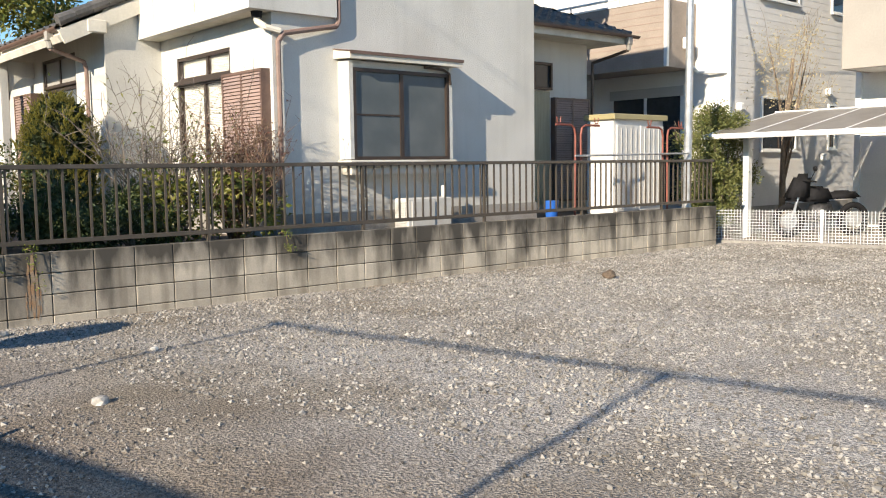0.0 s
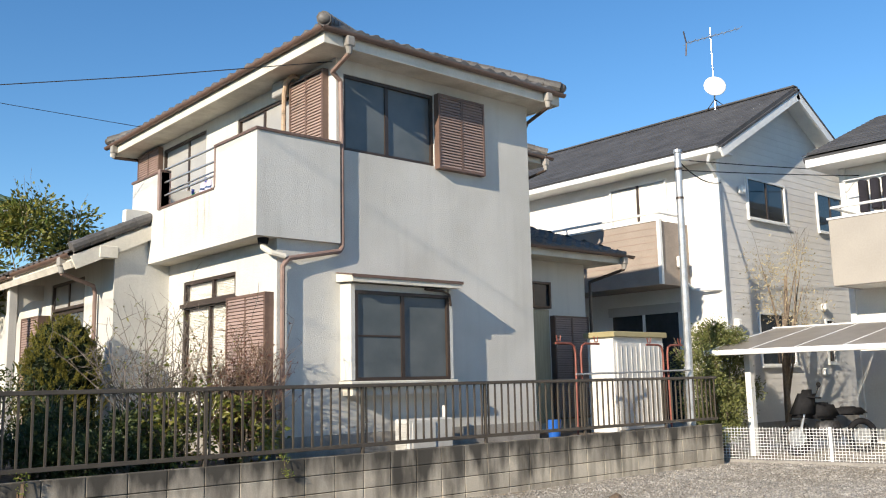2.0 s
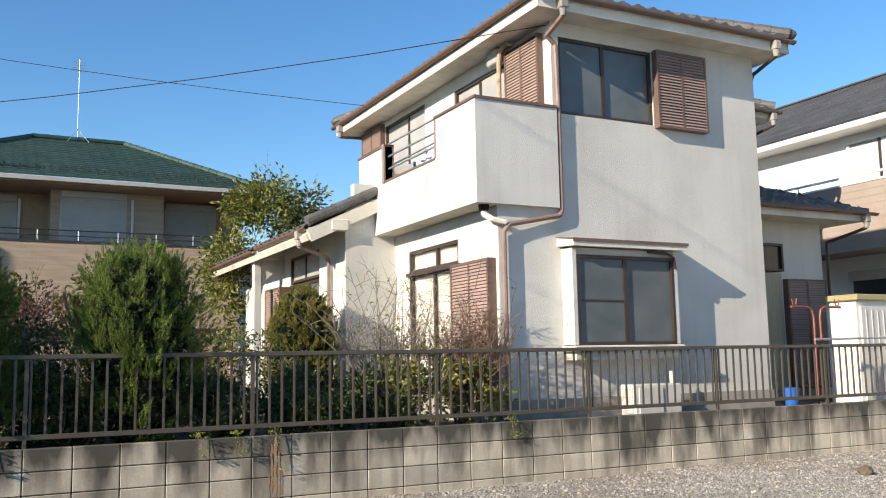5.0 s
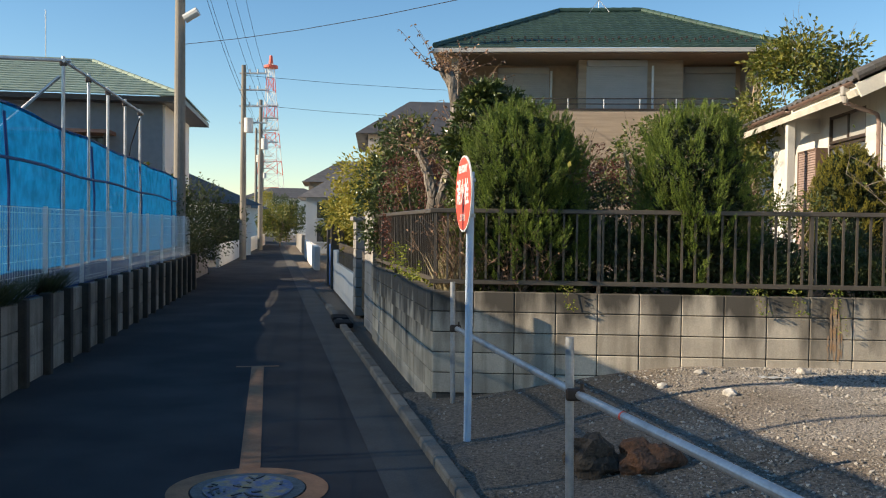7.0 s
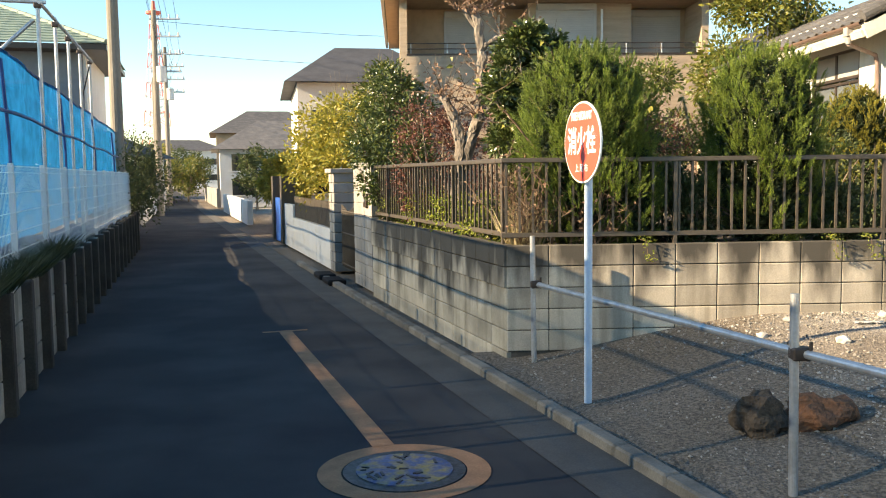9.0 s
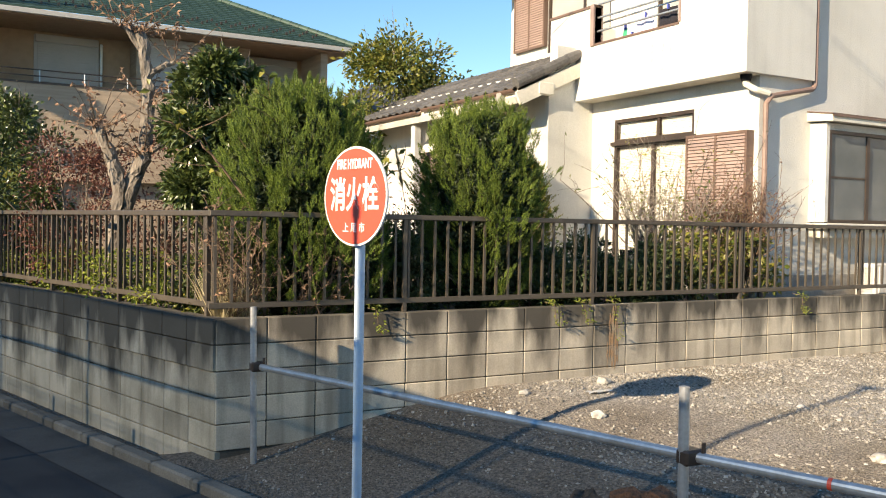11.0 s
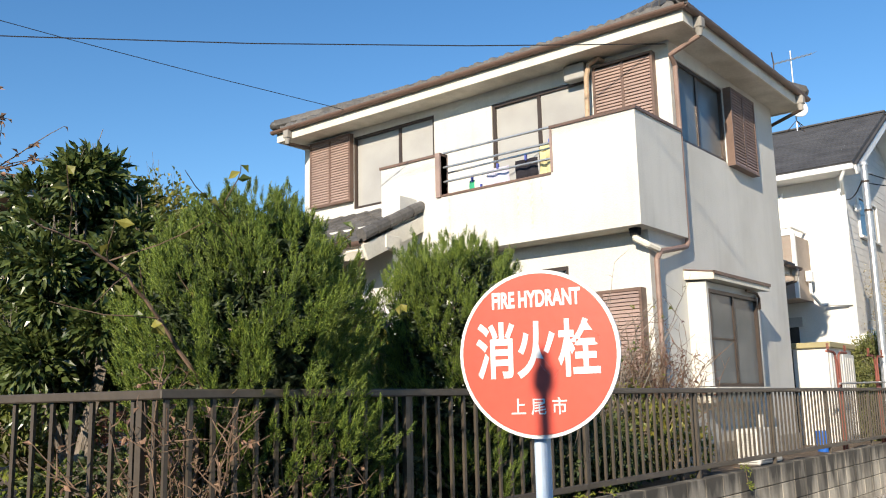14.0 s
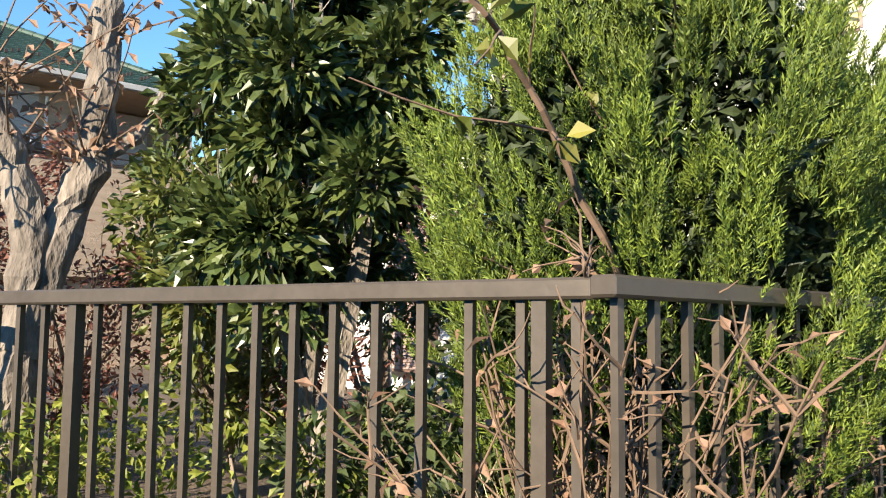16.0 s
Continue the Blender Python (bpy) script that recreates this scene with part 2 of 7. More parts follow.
M["cloth_dark"] = mat("dark_cloth", (0.02, 0.018, 0.025), 0.95, vary=0.2)
M["cloth_yellow"] = mat("yellow_cloth", (0.70, 0.62, 0.33), 0.95, vary=0.1)
M["cloth_lilac"] = mat("lilac_cloth", (0.62, 0.58, 0.70), 0.95, vary=0.08)
M["cloth_blue"] = mat("blue_cloth", (0.10, 0.13, 0.45), 0.95, vary=0.1)
M["cloth_green"] = mat("green_cloth", (0.05, 0.40, 0.22), 0.9, vary=0.1)
M["blue_plastic"] = mat("blue_plastic", (0.02, 0.12, 0.48), 0.4, vary=0.08)
M["hill"] = mat("far_trees", (0.07, 0.09, 0.06), 0.95, vary=0.3, scale=0.3, fine=2)
M["polycarb"] = mat("smoked_sheet", (0.26, 0.235, 0.21), 0.35, vary=0.12, scale=3)
L = {}
L["juniper"] = leafmat("juniper_needles", (0.038, 0.075, 0.011), (0.20, 0.26, 0.034), 0.6, 0.10)
L["golden"] = leafmat("golden_cypress", (0.10, 0.10, 0.016), (0.30, 0.26, 0.036), 0.6, 0.1)
L["camellia"] = leafmat("camellia_leaf", (0.032, 0.055, 0.016), (0.105, 0.13, 0.034), 0.32, 0.12)
L["privet"] = leafmat("evergreen_leaf", (0.055, 0.085, 0.018), (0.16, 0.17, 0.035), 0.4, 0.2)
L["citrus"] = leafmat("citrus_leaf", (0.075, 0.11, 0.02), (0.24, 0.22, 0.045), 0.4, 0.25)
L["yellow"] = leafmat("yellow_leaf", (0.216, 0.23, 0.041), (0.446, 0.365, 0.068), 0.5, 0.35)
L["lime"] = leafmat("lime_leaf", (0.11, 0.165, 0.024), (0.32, 0.34, 0.055), 0.5, 0.4)
L["red"] = leafmat("red_leaf", (0.10, 0.040, 0.030), (0.22, 0.09, 0.06), 0.5, 0.3)
L["dry"] = leafmat("dry_leaf", (0.22, 0.14, 0.085), (0.36, 0.21, 0.14), 0.7, 0.2)
L["hedge"] = leafmat("hedge_leaf", (0.085, 0.11, 0.03), (0.25, 0.25, 0.085), 0.5, 0.15)
L["far"] = leafmat("dark_tree_leaf", (0.039, 0.065, 0.023), (0.091, 0.111, 0.033), 0.6, 0.2)
L["straw"] = leafmat("dry_grass", (0.36, 0.29, 0.16), (0.52, 0.45, 0.28), 0.8, 0.2)
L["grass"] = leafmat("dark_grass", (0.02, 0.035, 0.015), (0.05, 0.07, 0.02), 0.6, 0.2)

M["net"] = leafmat("blue_sheet", (0.0, 0.125, 0.34), (0.0, 0.12, 0.32), 0.9, 0.55)
M["net"].node_tree.nodes["Principled BSDF"].inputs["Specular IOR Level"].default_value = 0.04
nn, nl = M["net"].node_tree.nodes, M["net"].node_tree.links     # woven sheet: part of the light goes through the weave
nt_, nm_ = nn.new("ShaderNodeBsdfTransparent"), nn.new("ShaderNodeMixShader")
nm_.inputs[0].default_value = 0.18
nt_.inputs["Color"].default_value = (0.80, 0.90, 1.0, 1)
nl.new(nn["Material Output"].inputs[0].links[0].from_socket, nm_.inputs[1])
nl.new(nt_.outputs[0], nm_.inputs[2])
nl.new(nm_.outputs[0], nn["Material Output"].inputs[0])
M["stone_piece"] = leafmat("crushed_stone_pieces", (0.13, 0.118, 0.10), (0.42, 0.395, 0.355), 0.9, 0.0)
M["stump"] = mat("rotten_wood", (0.10, 0.072, 0.05), 0.95, vary=0.35, scale=9, fine=40, bump=1.0, dist=0.03, col2=(0.045, 0.034, 0.026))
M["stump_red"] = mat("red_rotten_wood", (0.20, 0.088, 0.045), 0.95, vary=0.35, scale=9, fine=40, bump=1.0, dist=0.03, col2=(0.055, 0.036, 0.025))
M["stone_dark"] = leafmat("dark_gravel_pieces", (0.085, 0.072, 0.058), (0.36, 0.33, 0.285), 0.9, 0.0)
M["rust_soft"] = mat("rust_soft", (0.33, 0.20, 0.11), 0.95, vary=0.3, scale=12, fine=60, col2=(0.30, 0.26, 0.20))
gn, gl = M["gravel"].node_tree.nodes, M["gravel"].node_tree.links
gpos = gn.new("ShaderNodeNewGeometry")
gdot = gn.new("ShaderNodeVectorMath"); gdot.operation = 'DOT_PRODUCT'; gdot.inputs[1].default_value = (0.965, 0.262, 0)
gl.new(gpos.outputs["Position"], gdot.inputs[0])
gnz = gn.new("ShaderNodeTexNoise"); gnz.inputs["Scale"].default_value = 1.1; gnz.inputs["Detail"].default_value = 6
gl.new(gpos.outputs["Position"], gnz.inputs["Vector"])
gma = gn.new("ShaderNodeMath"); gma.operation = 'MULTIPLY_ADD'; gma.inputs[1].default_value = 2.6
gl.new(gnz.outputs[0], gma.inputs[0]); gl.new(gdot.outputs["Value"], gma.inputs[2])
gmr = gn.new("ShaderNodeMapRange"); gmr.inputs[1].default_value = 3.9; gmr.inputs[2].default_value = 5.6; gmr.inputs[3].default_value = 0.85; gmr.inputs[4].default_value = 0.0
gl.new(gma.outputs[0], gmr.inputs[0])
gmx = gn.new("ShaderNodeMix"); gmx.data_type = 'RGBA'; gmx.inputs[7].default_value = (0.09, 0.066, 0.046, 1)
gbs = gn["Principled BSDF"].inputs["Base Color"]
gsrc = gbs.links[0].from_socket
gsn = gn.new("ShaderNodeTexNoise"); gsn.inputs["Scale"].default_value = 38; gsn.inputs["Detail"].default_value = 5
gl.new(gpos.outputs["Position"], gsn.inputs["Vector"])
gsr = gn.new("ShaderNodeMapRange"); gsr.inputs[1].default_value = 0.40; gsr.inputs[2].default_value = 0.62
gl.new(gsn.outputs[0], gsr.inputs[0])
gsm = gn.new("ShaderNodeMix"); gsm.data_type = 'RGBA'; gsm.inputs[6].default_value = (0.062, 0.047, 0.034, 1); gsm.inputs[7].default_value = (0.205, 0.160, 0.120, 1)
gl.new(gsr.outputs[0], gsm.inputs[0]); gl.new(gsm.outputs[2], gmx.inputs[7])
gl.new(gmr.outputs[0], gmx.inputs[0]); gl.new(gsrc, gmx.inputs[6]); gl.new(gmx.outputs[2], gbs)
# ---- building helpers ----
ORIGIN = {}

def thing(name, loc, label, category, group="", kind=""):
    """A top-level Empty at the thing's base."""
    ob = new(name)
    ob.location = loc
    ob.empty_display_size = 0.2
    ORIGIN[ob.name] = Vector(loc)
    return tagged(ob, label, category, group, kind)

def finish(name, me, material, parent, label, kind=""):
    ob = new(name, me)
    if material:
        me.materials.append(material)
    if parent:
        o = ORIGIN[parent.name]
        me.transform(Matrix.Translation(-o))
        ob.parent = parent
        ORIGIN[ob.name] = o
    else:
        ORIGIN[ob.name] = Vector((0, 0, 0))
    return tagged(ob, label, kind=kind)

def part(name, bm, material, parent=None, label="", smooth=False, kind=""):
    """Links a bmesh, drawn in world places, as one mesh object under its thing or part."""
    me = bpy.data.meshes.new(name)
    bm.normal_update()
    bm.to_mesh(me)
    bm.free()
    if smooth:
        me.shade_smooth()
    return finish(name, me, material, parent, label, kind)

def raw(name, verts, faces, material, parent=None, label="", kind=""):
    me = bpy.data.meshes.new(name)
    me.from_pydata(verts, [], faces)
    me.update()
    return finish(name, me, material, parent, label, kind)

def box(bm, x0, x1, y0, y1, z0, z1, bev=0.0):
    r = bmesh.ops.create_cube(bm, size=1, matrix=Matrix.Translation(((x0 + x1) / 2, (y0 + y1) / 2, (z0 + z1) / 2)) @ Matrix.Diagonal((abs(x1 - x0), abs(y1 - y0), abs(z1 - z0), 1)))
    if bev:
        es = list({e for v in r["verts"] for e in v.link_edges})
        bmesh.ops.bevel(bm, geom=es, offset=bev, segments=1, affect='EDGES')
    return bm

def obox(bm, m, sx, sy, sz, bev=0.0):
    r = bmesh.ops.create_cube(bm, size=1, matrix=m @ Matrix.Diagonal((sx, sy, sz, 1)))
    if bev:
        es = list({e for v in r["verts"] for e in v.link_edges})
        bmesh.ops.bevel(bm, geom=es, offset=bev, segments=1, affect='EDGES')
    return bm

def tube(bm, p, q, r, r2=None, n=10):
    p, q = Vector(p), Vector(q)
    d = q - p
    m = Matrix.Translation((p + q) / 2) @ d.to_track_quat('Z', 'Y').to_matrix().to_4x4()
    bmesh.ops.create_cone(bm, cap_ends=True, segments=n, radius1=r, radius2=r if r2 is None else r2, depth=d.length, matrix=m)
    return bm

def path_tube(bm, pts, r, n=8):
    for a, b in zip(pts, pts[1:]):
        tube(bm, a, b, r, n=n)
    for a in pts[1:-1]:
        bmesh.ops.create_icosphere(bm, subdivisions=1, radius=r * 1.02, matrix=Matrix.Translation(a))
    return bm

def B(*a, **k):
    return box(bmesh.new(), *a, **k)

def T(*a, **k):
    return tube(bmesh.new(), *a, **k)

def quadmesh(bm, *pts):
    bm.faces.new([bm.verts.new(p) for p in pts])
    return bm

# ---- the ground, the road and the gravel lot ----
RD = Vector((-0.262, 0.965, 0)).normalized()      # the way the road runs
RN = Vector((RD.y, -RD.x, 0))                     # to its right
KERB = Vector((-1.02, 7.22, 0))                   # a point on the right kerb line

def kerb_dist(x, y):
    return (Vector((x, y, 0)) - KERB).dot(RN)

def along(x, y):
    return (Vector((x, y, 0)) - KERB).dot(RD)

def road_pt(s, d, z=0.0):
    p = KERB + RD * s + RN * d
    return (p.x, p.y, z)

def ground_z(x, y):
    d = kerb_dist(x, y)
    if d < 0:
        return -0.04
    e = min(1.0, d / 2.8)
    z = 0.06 + 0.40 * e * e * (3 - 2 * e)
    z += 0.02 * noise.noise((x * 0.7, y * 0.7, 0)) + 0.008 * noise.noise((x * 3, y * 3, 2))
    return z

gx = [-420, -200, -90, -50, -30, -20, -14, -10, -7, -5, -4] + [-3 + 0.22 * i for i in range(82)] + [15.5, 17, 20, 26, 35, 60, 120, 250, 420]
gy = [-420, -200, -90, -40, -20, -10, -6, -4] + [-3 + 0.22 * i for i in range(56)] + [9.6, 10.5, 12, 15, 20, 30, 50, 90, 180, 300, 600]
gv = [(x, y, ground_z(x, y) if -5 < x < 30 and -20 < y < 9.6 else -0.05) for y in gy for x in gx]
nx = len(gx)
gf = [(j * nx + i, j * nx + i + 1, (j + 1) * nx + i + 1, (j + 1) * nx + i) for j in range(len(gy) - 1) for i in range(nx - 1)]
ground = raw("ground", gv, gf, M["gravel"])
ground.data.shade_smooth()
tagged(ground, "pale gravel and bare earth of an empty lot", "ground", kind="structure")

def strip(name, s0, s1, d0, d1, z, material, parent=None, label="", n=1):
    bm = bmesh.new()
    for i in range(n):
        a, b = s0 + (s1 - s0) * i / n, s0 + (s1 - s0) * (i + 1) / n
        quadmesh(bm, road_pt(a, d0, z), road_pt(a, d1, z), road_pt(b, d1, z), road_pt(b, d0, z))
    return part(name, bm, material, parent, label)

road = strip("road", -60, 260, -5.6, -0.13, 0.0, M["asphalt"], n=40)
tagged(road, "narrow asphalt lane in shade with worn patches", "road", kind="structure")
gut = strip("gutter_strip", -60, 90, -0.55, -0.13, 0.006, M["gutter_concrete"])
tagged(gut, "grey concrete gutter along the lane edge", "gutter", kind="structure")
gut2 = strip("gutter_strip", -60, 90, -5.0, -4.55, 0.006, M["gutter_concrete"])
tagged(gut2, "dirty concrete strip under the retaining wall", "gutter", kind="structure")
kerb = thing("kerb", (KERB.x, KERB.y, 0), "low worn concrete kerb stones along the lot", "kerb", kind="structure")
for i in range(-14, 20):
    a = KERB + RD * (i * 0.6 + 0.3) + RN * -0.07
    bm = obox(bmesh.new(), Matrix.Translation((a.x, a.y, 0.03)) @ Matrix.Rotation(math.atan2(RD.y, RD.x), 4, 'Z'), 0.59, 0.12, 0.10, 0.015)
    part("kerb_stone", bm, M["kerb"], kerb)
# painted hydrant line and the ring round the cover
MH = Vector((-2.155, 5.87, 0))
ms, md = along(MH.x, MH.y), kerb_dist(MH.x, MH.y)
marking = thing("road_marking", (MH.x, MH.y, 0), "faded orange line and ring painted on the asphalt", "road marking", kind="structure")
bm = bmesh.new()
for i in range(48):
    a0, a1 = 2 * math.pi * i / 48, 2 * math.pi * (i + 1) / 48
    quadmesh(bm, *[(MH.x + r * math.cos(a), MH.y + r * math.sin(a), 0.005) for a, r in ((a0, 0.385), (a0, 0.53), (a1, 0.53), (a1, 0.385))])
part("ring", bm, M["road_paint"], marking)
strip("line", ms + 0.52, ms + 5.16, md - 0.075, md + 0.075, 0.005, M["road_paint"], marking)
strip("line", ms - 6.5, ms - 0.52, md - 0.075, md + 0.075, 0.005, M["road_paint"], marking)
strip("end_bar", ms + 5.16, ms + 5.24, md - 0.26, md + 0.26, 0.005, M["road_paint"], marking)
cover = thing("hydrant_cover", (MH.x, MH.y, 0), "round cast iron hydrant cover with worn blue enamel", "manhole cover")
bm = bmesh.new(); bmesh.ops.create_cone(bm, cap_ends=True, segments=40, radius1=0.375, radius2=0.375, depth=0.02, matrix=Matrix.Translation((MH.x, MH.y, -0.001)))
part("frame", bm, M["iron"], cover)
bm = bmesh.new(); bmesh.ops.create_cone(bm, cap_ends=True, segments=40, radius1=0.30, radius2=0.295, depth=0.02, matrix=Matrix.Translation((MH.x, MH.y, 0.006)))
part("lid", bm, M["cover_blue"], cover, "worn blue and yellow enamel lid")
for i in range(26):
    bm = bmesh.new()
    a, r = random.uniform(0, 6.28), 0.26 * math.sqrt(random.random())
    obox(bm, Matrix.Translation((MH.x + r * math.cos(a), MH.y + r * math.sin(a), 0.018)) @ Matrix.Rotation(a * 3, 4, 'Z'), random.uniform(0.03, 0.09), 0.016, 0.008)
    part("relief", bm, M["iron"], cover)

# ---- the block wall along the lot and the lane ----
WX0, WX1, WY, WT = -1.18, 14.02, 8.77, 1.135
WC = Vector((WX0, WY, 0))
wd = Vector((-0.252, 0.968, 0)).normalized()      # the wall's run along the lane
GATE = 5.62                                       # from the corner to the taller wall by the gate
lot_wall = thing("block_wall", (WX0, WY, 0.1), "long grey concrete block wall stained with black streaks", "wall", kind="structure")
part("core", B(WX0 + 0.012, WX1 - 0.01, WY + 0.016, WY + 0.108, -0.05, WT - 0.006), M["mortar"], lot_wall)
lane_wall = thing("block_wall", (WX0, WY, 0.0), "mossy dark concrete block wall beside the lane", "wall", kind="structure")
wn_ = Vector((-wd.y, wd.x, 0))                    # outwards, to the lane
wrot = Matrix.Rotation(math.atan2(wd.y, wd.x), 4, 'Z')
c0 = WC + wd * (GATE / 2) - wn_ * 0.07
part("core", obox(bmesh.new(), Matrix.Translation((c0.x, c0.y, 0.54)) @ wrot, GATE - 0.03, 0.092, 1.18), M["mortar"], lane_wall)

# garden soil behind the walls, and the plots round about
soil = bmesh.new()
gp = [WC + Vector((0.1, 0.1, 0)), Vector((14.0, 8.87, 0)), Vector((14.0, 26, 0)), WC + wd * 20 - wn_ * 0.1]
nseg = 26
rows_ = []
for j in range(nseg + 1):
    v = (j / nseg) ** 1.6
    a, b = gp[0].lerp(gp[3], v), gp[1].lerp(gp[2], v)
    rows_.append([soil.verts.new((*a.lerp(b, (i / 40)).xy, 1.02 + 0.05 * noise.noise((i * 0.7, j * 0.9, 3)))) for i in range(41)])
for j in range(nseg):
    for i in range(40):
        soil.faces.new((rows_[j][i], rows_[j][i + 1], rows_[j + 1][i + 1], rows_[j + 1][i]))
garden = part("garden_soil", soil, M["soil"])
tagged(garden, "dark garden soil raised behind the block wall", "soil", kind="structure")

# ---- the white house ----
XG, XU, XB, XR, YF, YB = 5.90, 6.81, 5.55, 10.58, 9.89, 16.62
house = thing("house", (8.2, 13.0, 1.0), "cream stuccoed two-storey house with dark tiled roof", "house")

def wall_with_hole(name, axis, at, thick, a0, a1, z0, z1, holes, parent, material, label=""):
    """A wall in the plane axis = at, from a0 to a1, with real openings (b0, b1, c0, c1) cut through."""
    bm = bmesh.new()
    cuts_a = sorted({a0, a1, *[h_ for q in holes for h_ in q[:2]]})
    cuts_z = sorted({z0, z1, *[h_ for q in holes for h_ in q[2:]]})
    for i in range(len(cuts_a) - 1):
        for j in range(len(cuts_z) - 1):
            ca, cz = (cuts_a[i] + cuts_a[i + 1]) / 2, (cuts_z[j] + cuts_z[j + 1]) / 2
            if any(q[0] < ca < q[1] and q[2] < cz < q[3] for q in holes):
                continue
            if axis == 'y':
                box(bm, cuts_a[i], cuts_a[i + 1], at, at + thick, cuts_z[j], cuts_z[j + 1])
            else:
                box(bm, at, at + thick, cuts_a[i], cuts_a[i + 1], cuts_z[j], cuts_z[j + 1])
    bmesh.ops.remove_doubles(bm, verts=bm.verts, dist=0.0005)
    seen_ = {}
    for f in list(bm.faces):                         # faces that touch inside the wall go away
        k = tuple(round(c, 3) for c in f.calc_center_median())
        if k in seen_:
            seen_[k].append(f)
        else:
            seen_[k] = [f]
    dead = [f for fs in seen_.values() if len(fs) > 1 for f in fs]
    bmesh.ops.delete(bm, geom=dead, context='FACES_ONLY')
    return part(name, bm, material, parent, label)

# front wall of both storeys, left walls, rear and right
wall_with_hole("wall", 'y', YF, 0.16, XU, XR, 3.80, 6.62, [(6.93, 8.56, 5.12, 6.21)], house, M["stucco"])
wall_with_hole("wall", 'y', YF, 0.16, XG, XR, 0.9, 3.80, [(6.95, 8.54, 1.98, 3.15)], house, M["stucco"])
wall_with_hole("wall", 'x', XG, 0.16, YF + 0.16, 13.2, 0.9, 3.80, [(10.98, 12.60, 1.15, 3.49)], house, M["stucco"])
wall_with_hole("wall", 'x', XU, 0.16, YF + 0.16, YB, 3.80, 6.62, [(13.82, 15.58, 5.06, 6.30), (11.10, 12.71, 3.95, 6.20)], house, M["stucco"])
part("wall", B(XR - 0.16, XR, YF + 0.16, YB, 0.9, 6.62), M["stucco"], house)
part("wall", B(XU, XR, YB, YB + 0.16, 0.9, 6.62), M["stucco"], house)
part("floor_slab", B(XG + 0.16, XR - 0.16, YF + 0.16, YB, 3.70, 3.80), M["curtain"], house)
part("foundation", B(XG - 0.02, XR + 0.02, YF - 0.025, YB, 0.85, 1.30), M["concrete"], house)

# balcony: solid parapet with an open section closed by rails
BT, BF, BE = 5.155, 9.80, 13.78
part("balcony_floor", B(XB + 0.12, XU, BF + 0.12, BE - 0.1, 3.80, 3.93), M["soffit"], house)
par = bmesh.new()
prof = [(BF, 3.80), (BE, 3.80), (BE, BT), (12.68, BT), (12.68, 4.58), (10.95, 4.58), (10.95, BT), (BF, BT)]
pa, pb = [par.verts.new((XB, y, z)) for y, z in prof], [par.verts.new((XB + 0.12, y, z)) for y, z in prof]
par.faces.new(pa[::-1]); par.faces.new(pb)
for i in range(8):
    par.faces.new((pa[i], pa[(i + 1) % 8], pb[(i + 1) % 8], pb[i]))
bmesh.ops.recalc_face_normals(par, faces=par.faces)
balcony = part("balcony", par, M["stucco"], house, "cream stucco balcony with rust runs")
part("front_panel", B(XB + 0.12, XU, BF, BF + 0.12, 3.80, BT), M["stucco"], balcony)
part("end_panel", B(XB + 0.12, XU, BE - 0.1, BE, 3.80, BT), M["stucco"], balcony)
for dims in ((XB - 0.02, XB + 0.14, BF - 0.02, 10.95, BT, BT + 0.035), (XB + 0.14, XU, BF - 0.02, BF + 0.14, BT, BT + 0.035), (XB - 0.02, XB + 0.14, 12.68, BE + 0.02, BT, BT + 0.035), (XB - 0.012, XB + 0.132, 10.952, 12.678, 4.58, 4.61)):
    part("coping", B(*dims), M["gutter"], balcony, "dark brown metal coping")
part("opening_frame", B(XB - 0.015, XB + 0.135, 10.92, 10.95, 4.61, BT), M["shutter"], balcony)
part("opening_frame", B(XB - 0.03, XB + 0.15, 12.68, 12.76, 4.58, BT + 0.04), M["shutter"], balcony)
for z in (4.80, 5.00, 5.20):
    part("rail", T((XB + 0.06, 10.95, z), (XB + 0.06, 12.68, z), 0.016), M["galv"], balcony, "grey steel balcony rail")
runm = mat("rust_run", (0.62, 0.55, 0.40), 0.9, vary=0.1, scale=20, col2=(0.74, 0.71, 0.62))
for y, w, zz in ((11.25, 0.05, 3.95), (11.45, 0.035, 4.1), (12.55, 0.03, 4.0), (11.1, 0.025, 4.2)):
    part("rust_run", quadmesh(bmesh.new(), (XB - 0.004, y - w / 2, 4.56), (XB - 0.004, y + w / 2, 4.56), (XB - 0.004, y + w / 3, zz), (XB - 0.004, y - w / 3, zz)), runm, balcony, "yellowish rust run")

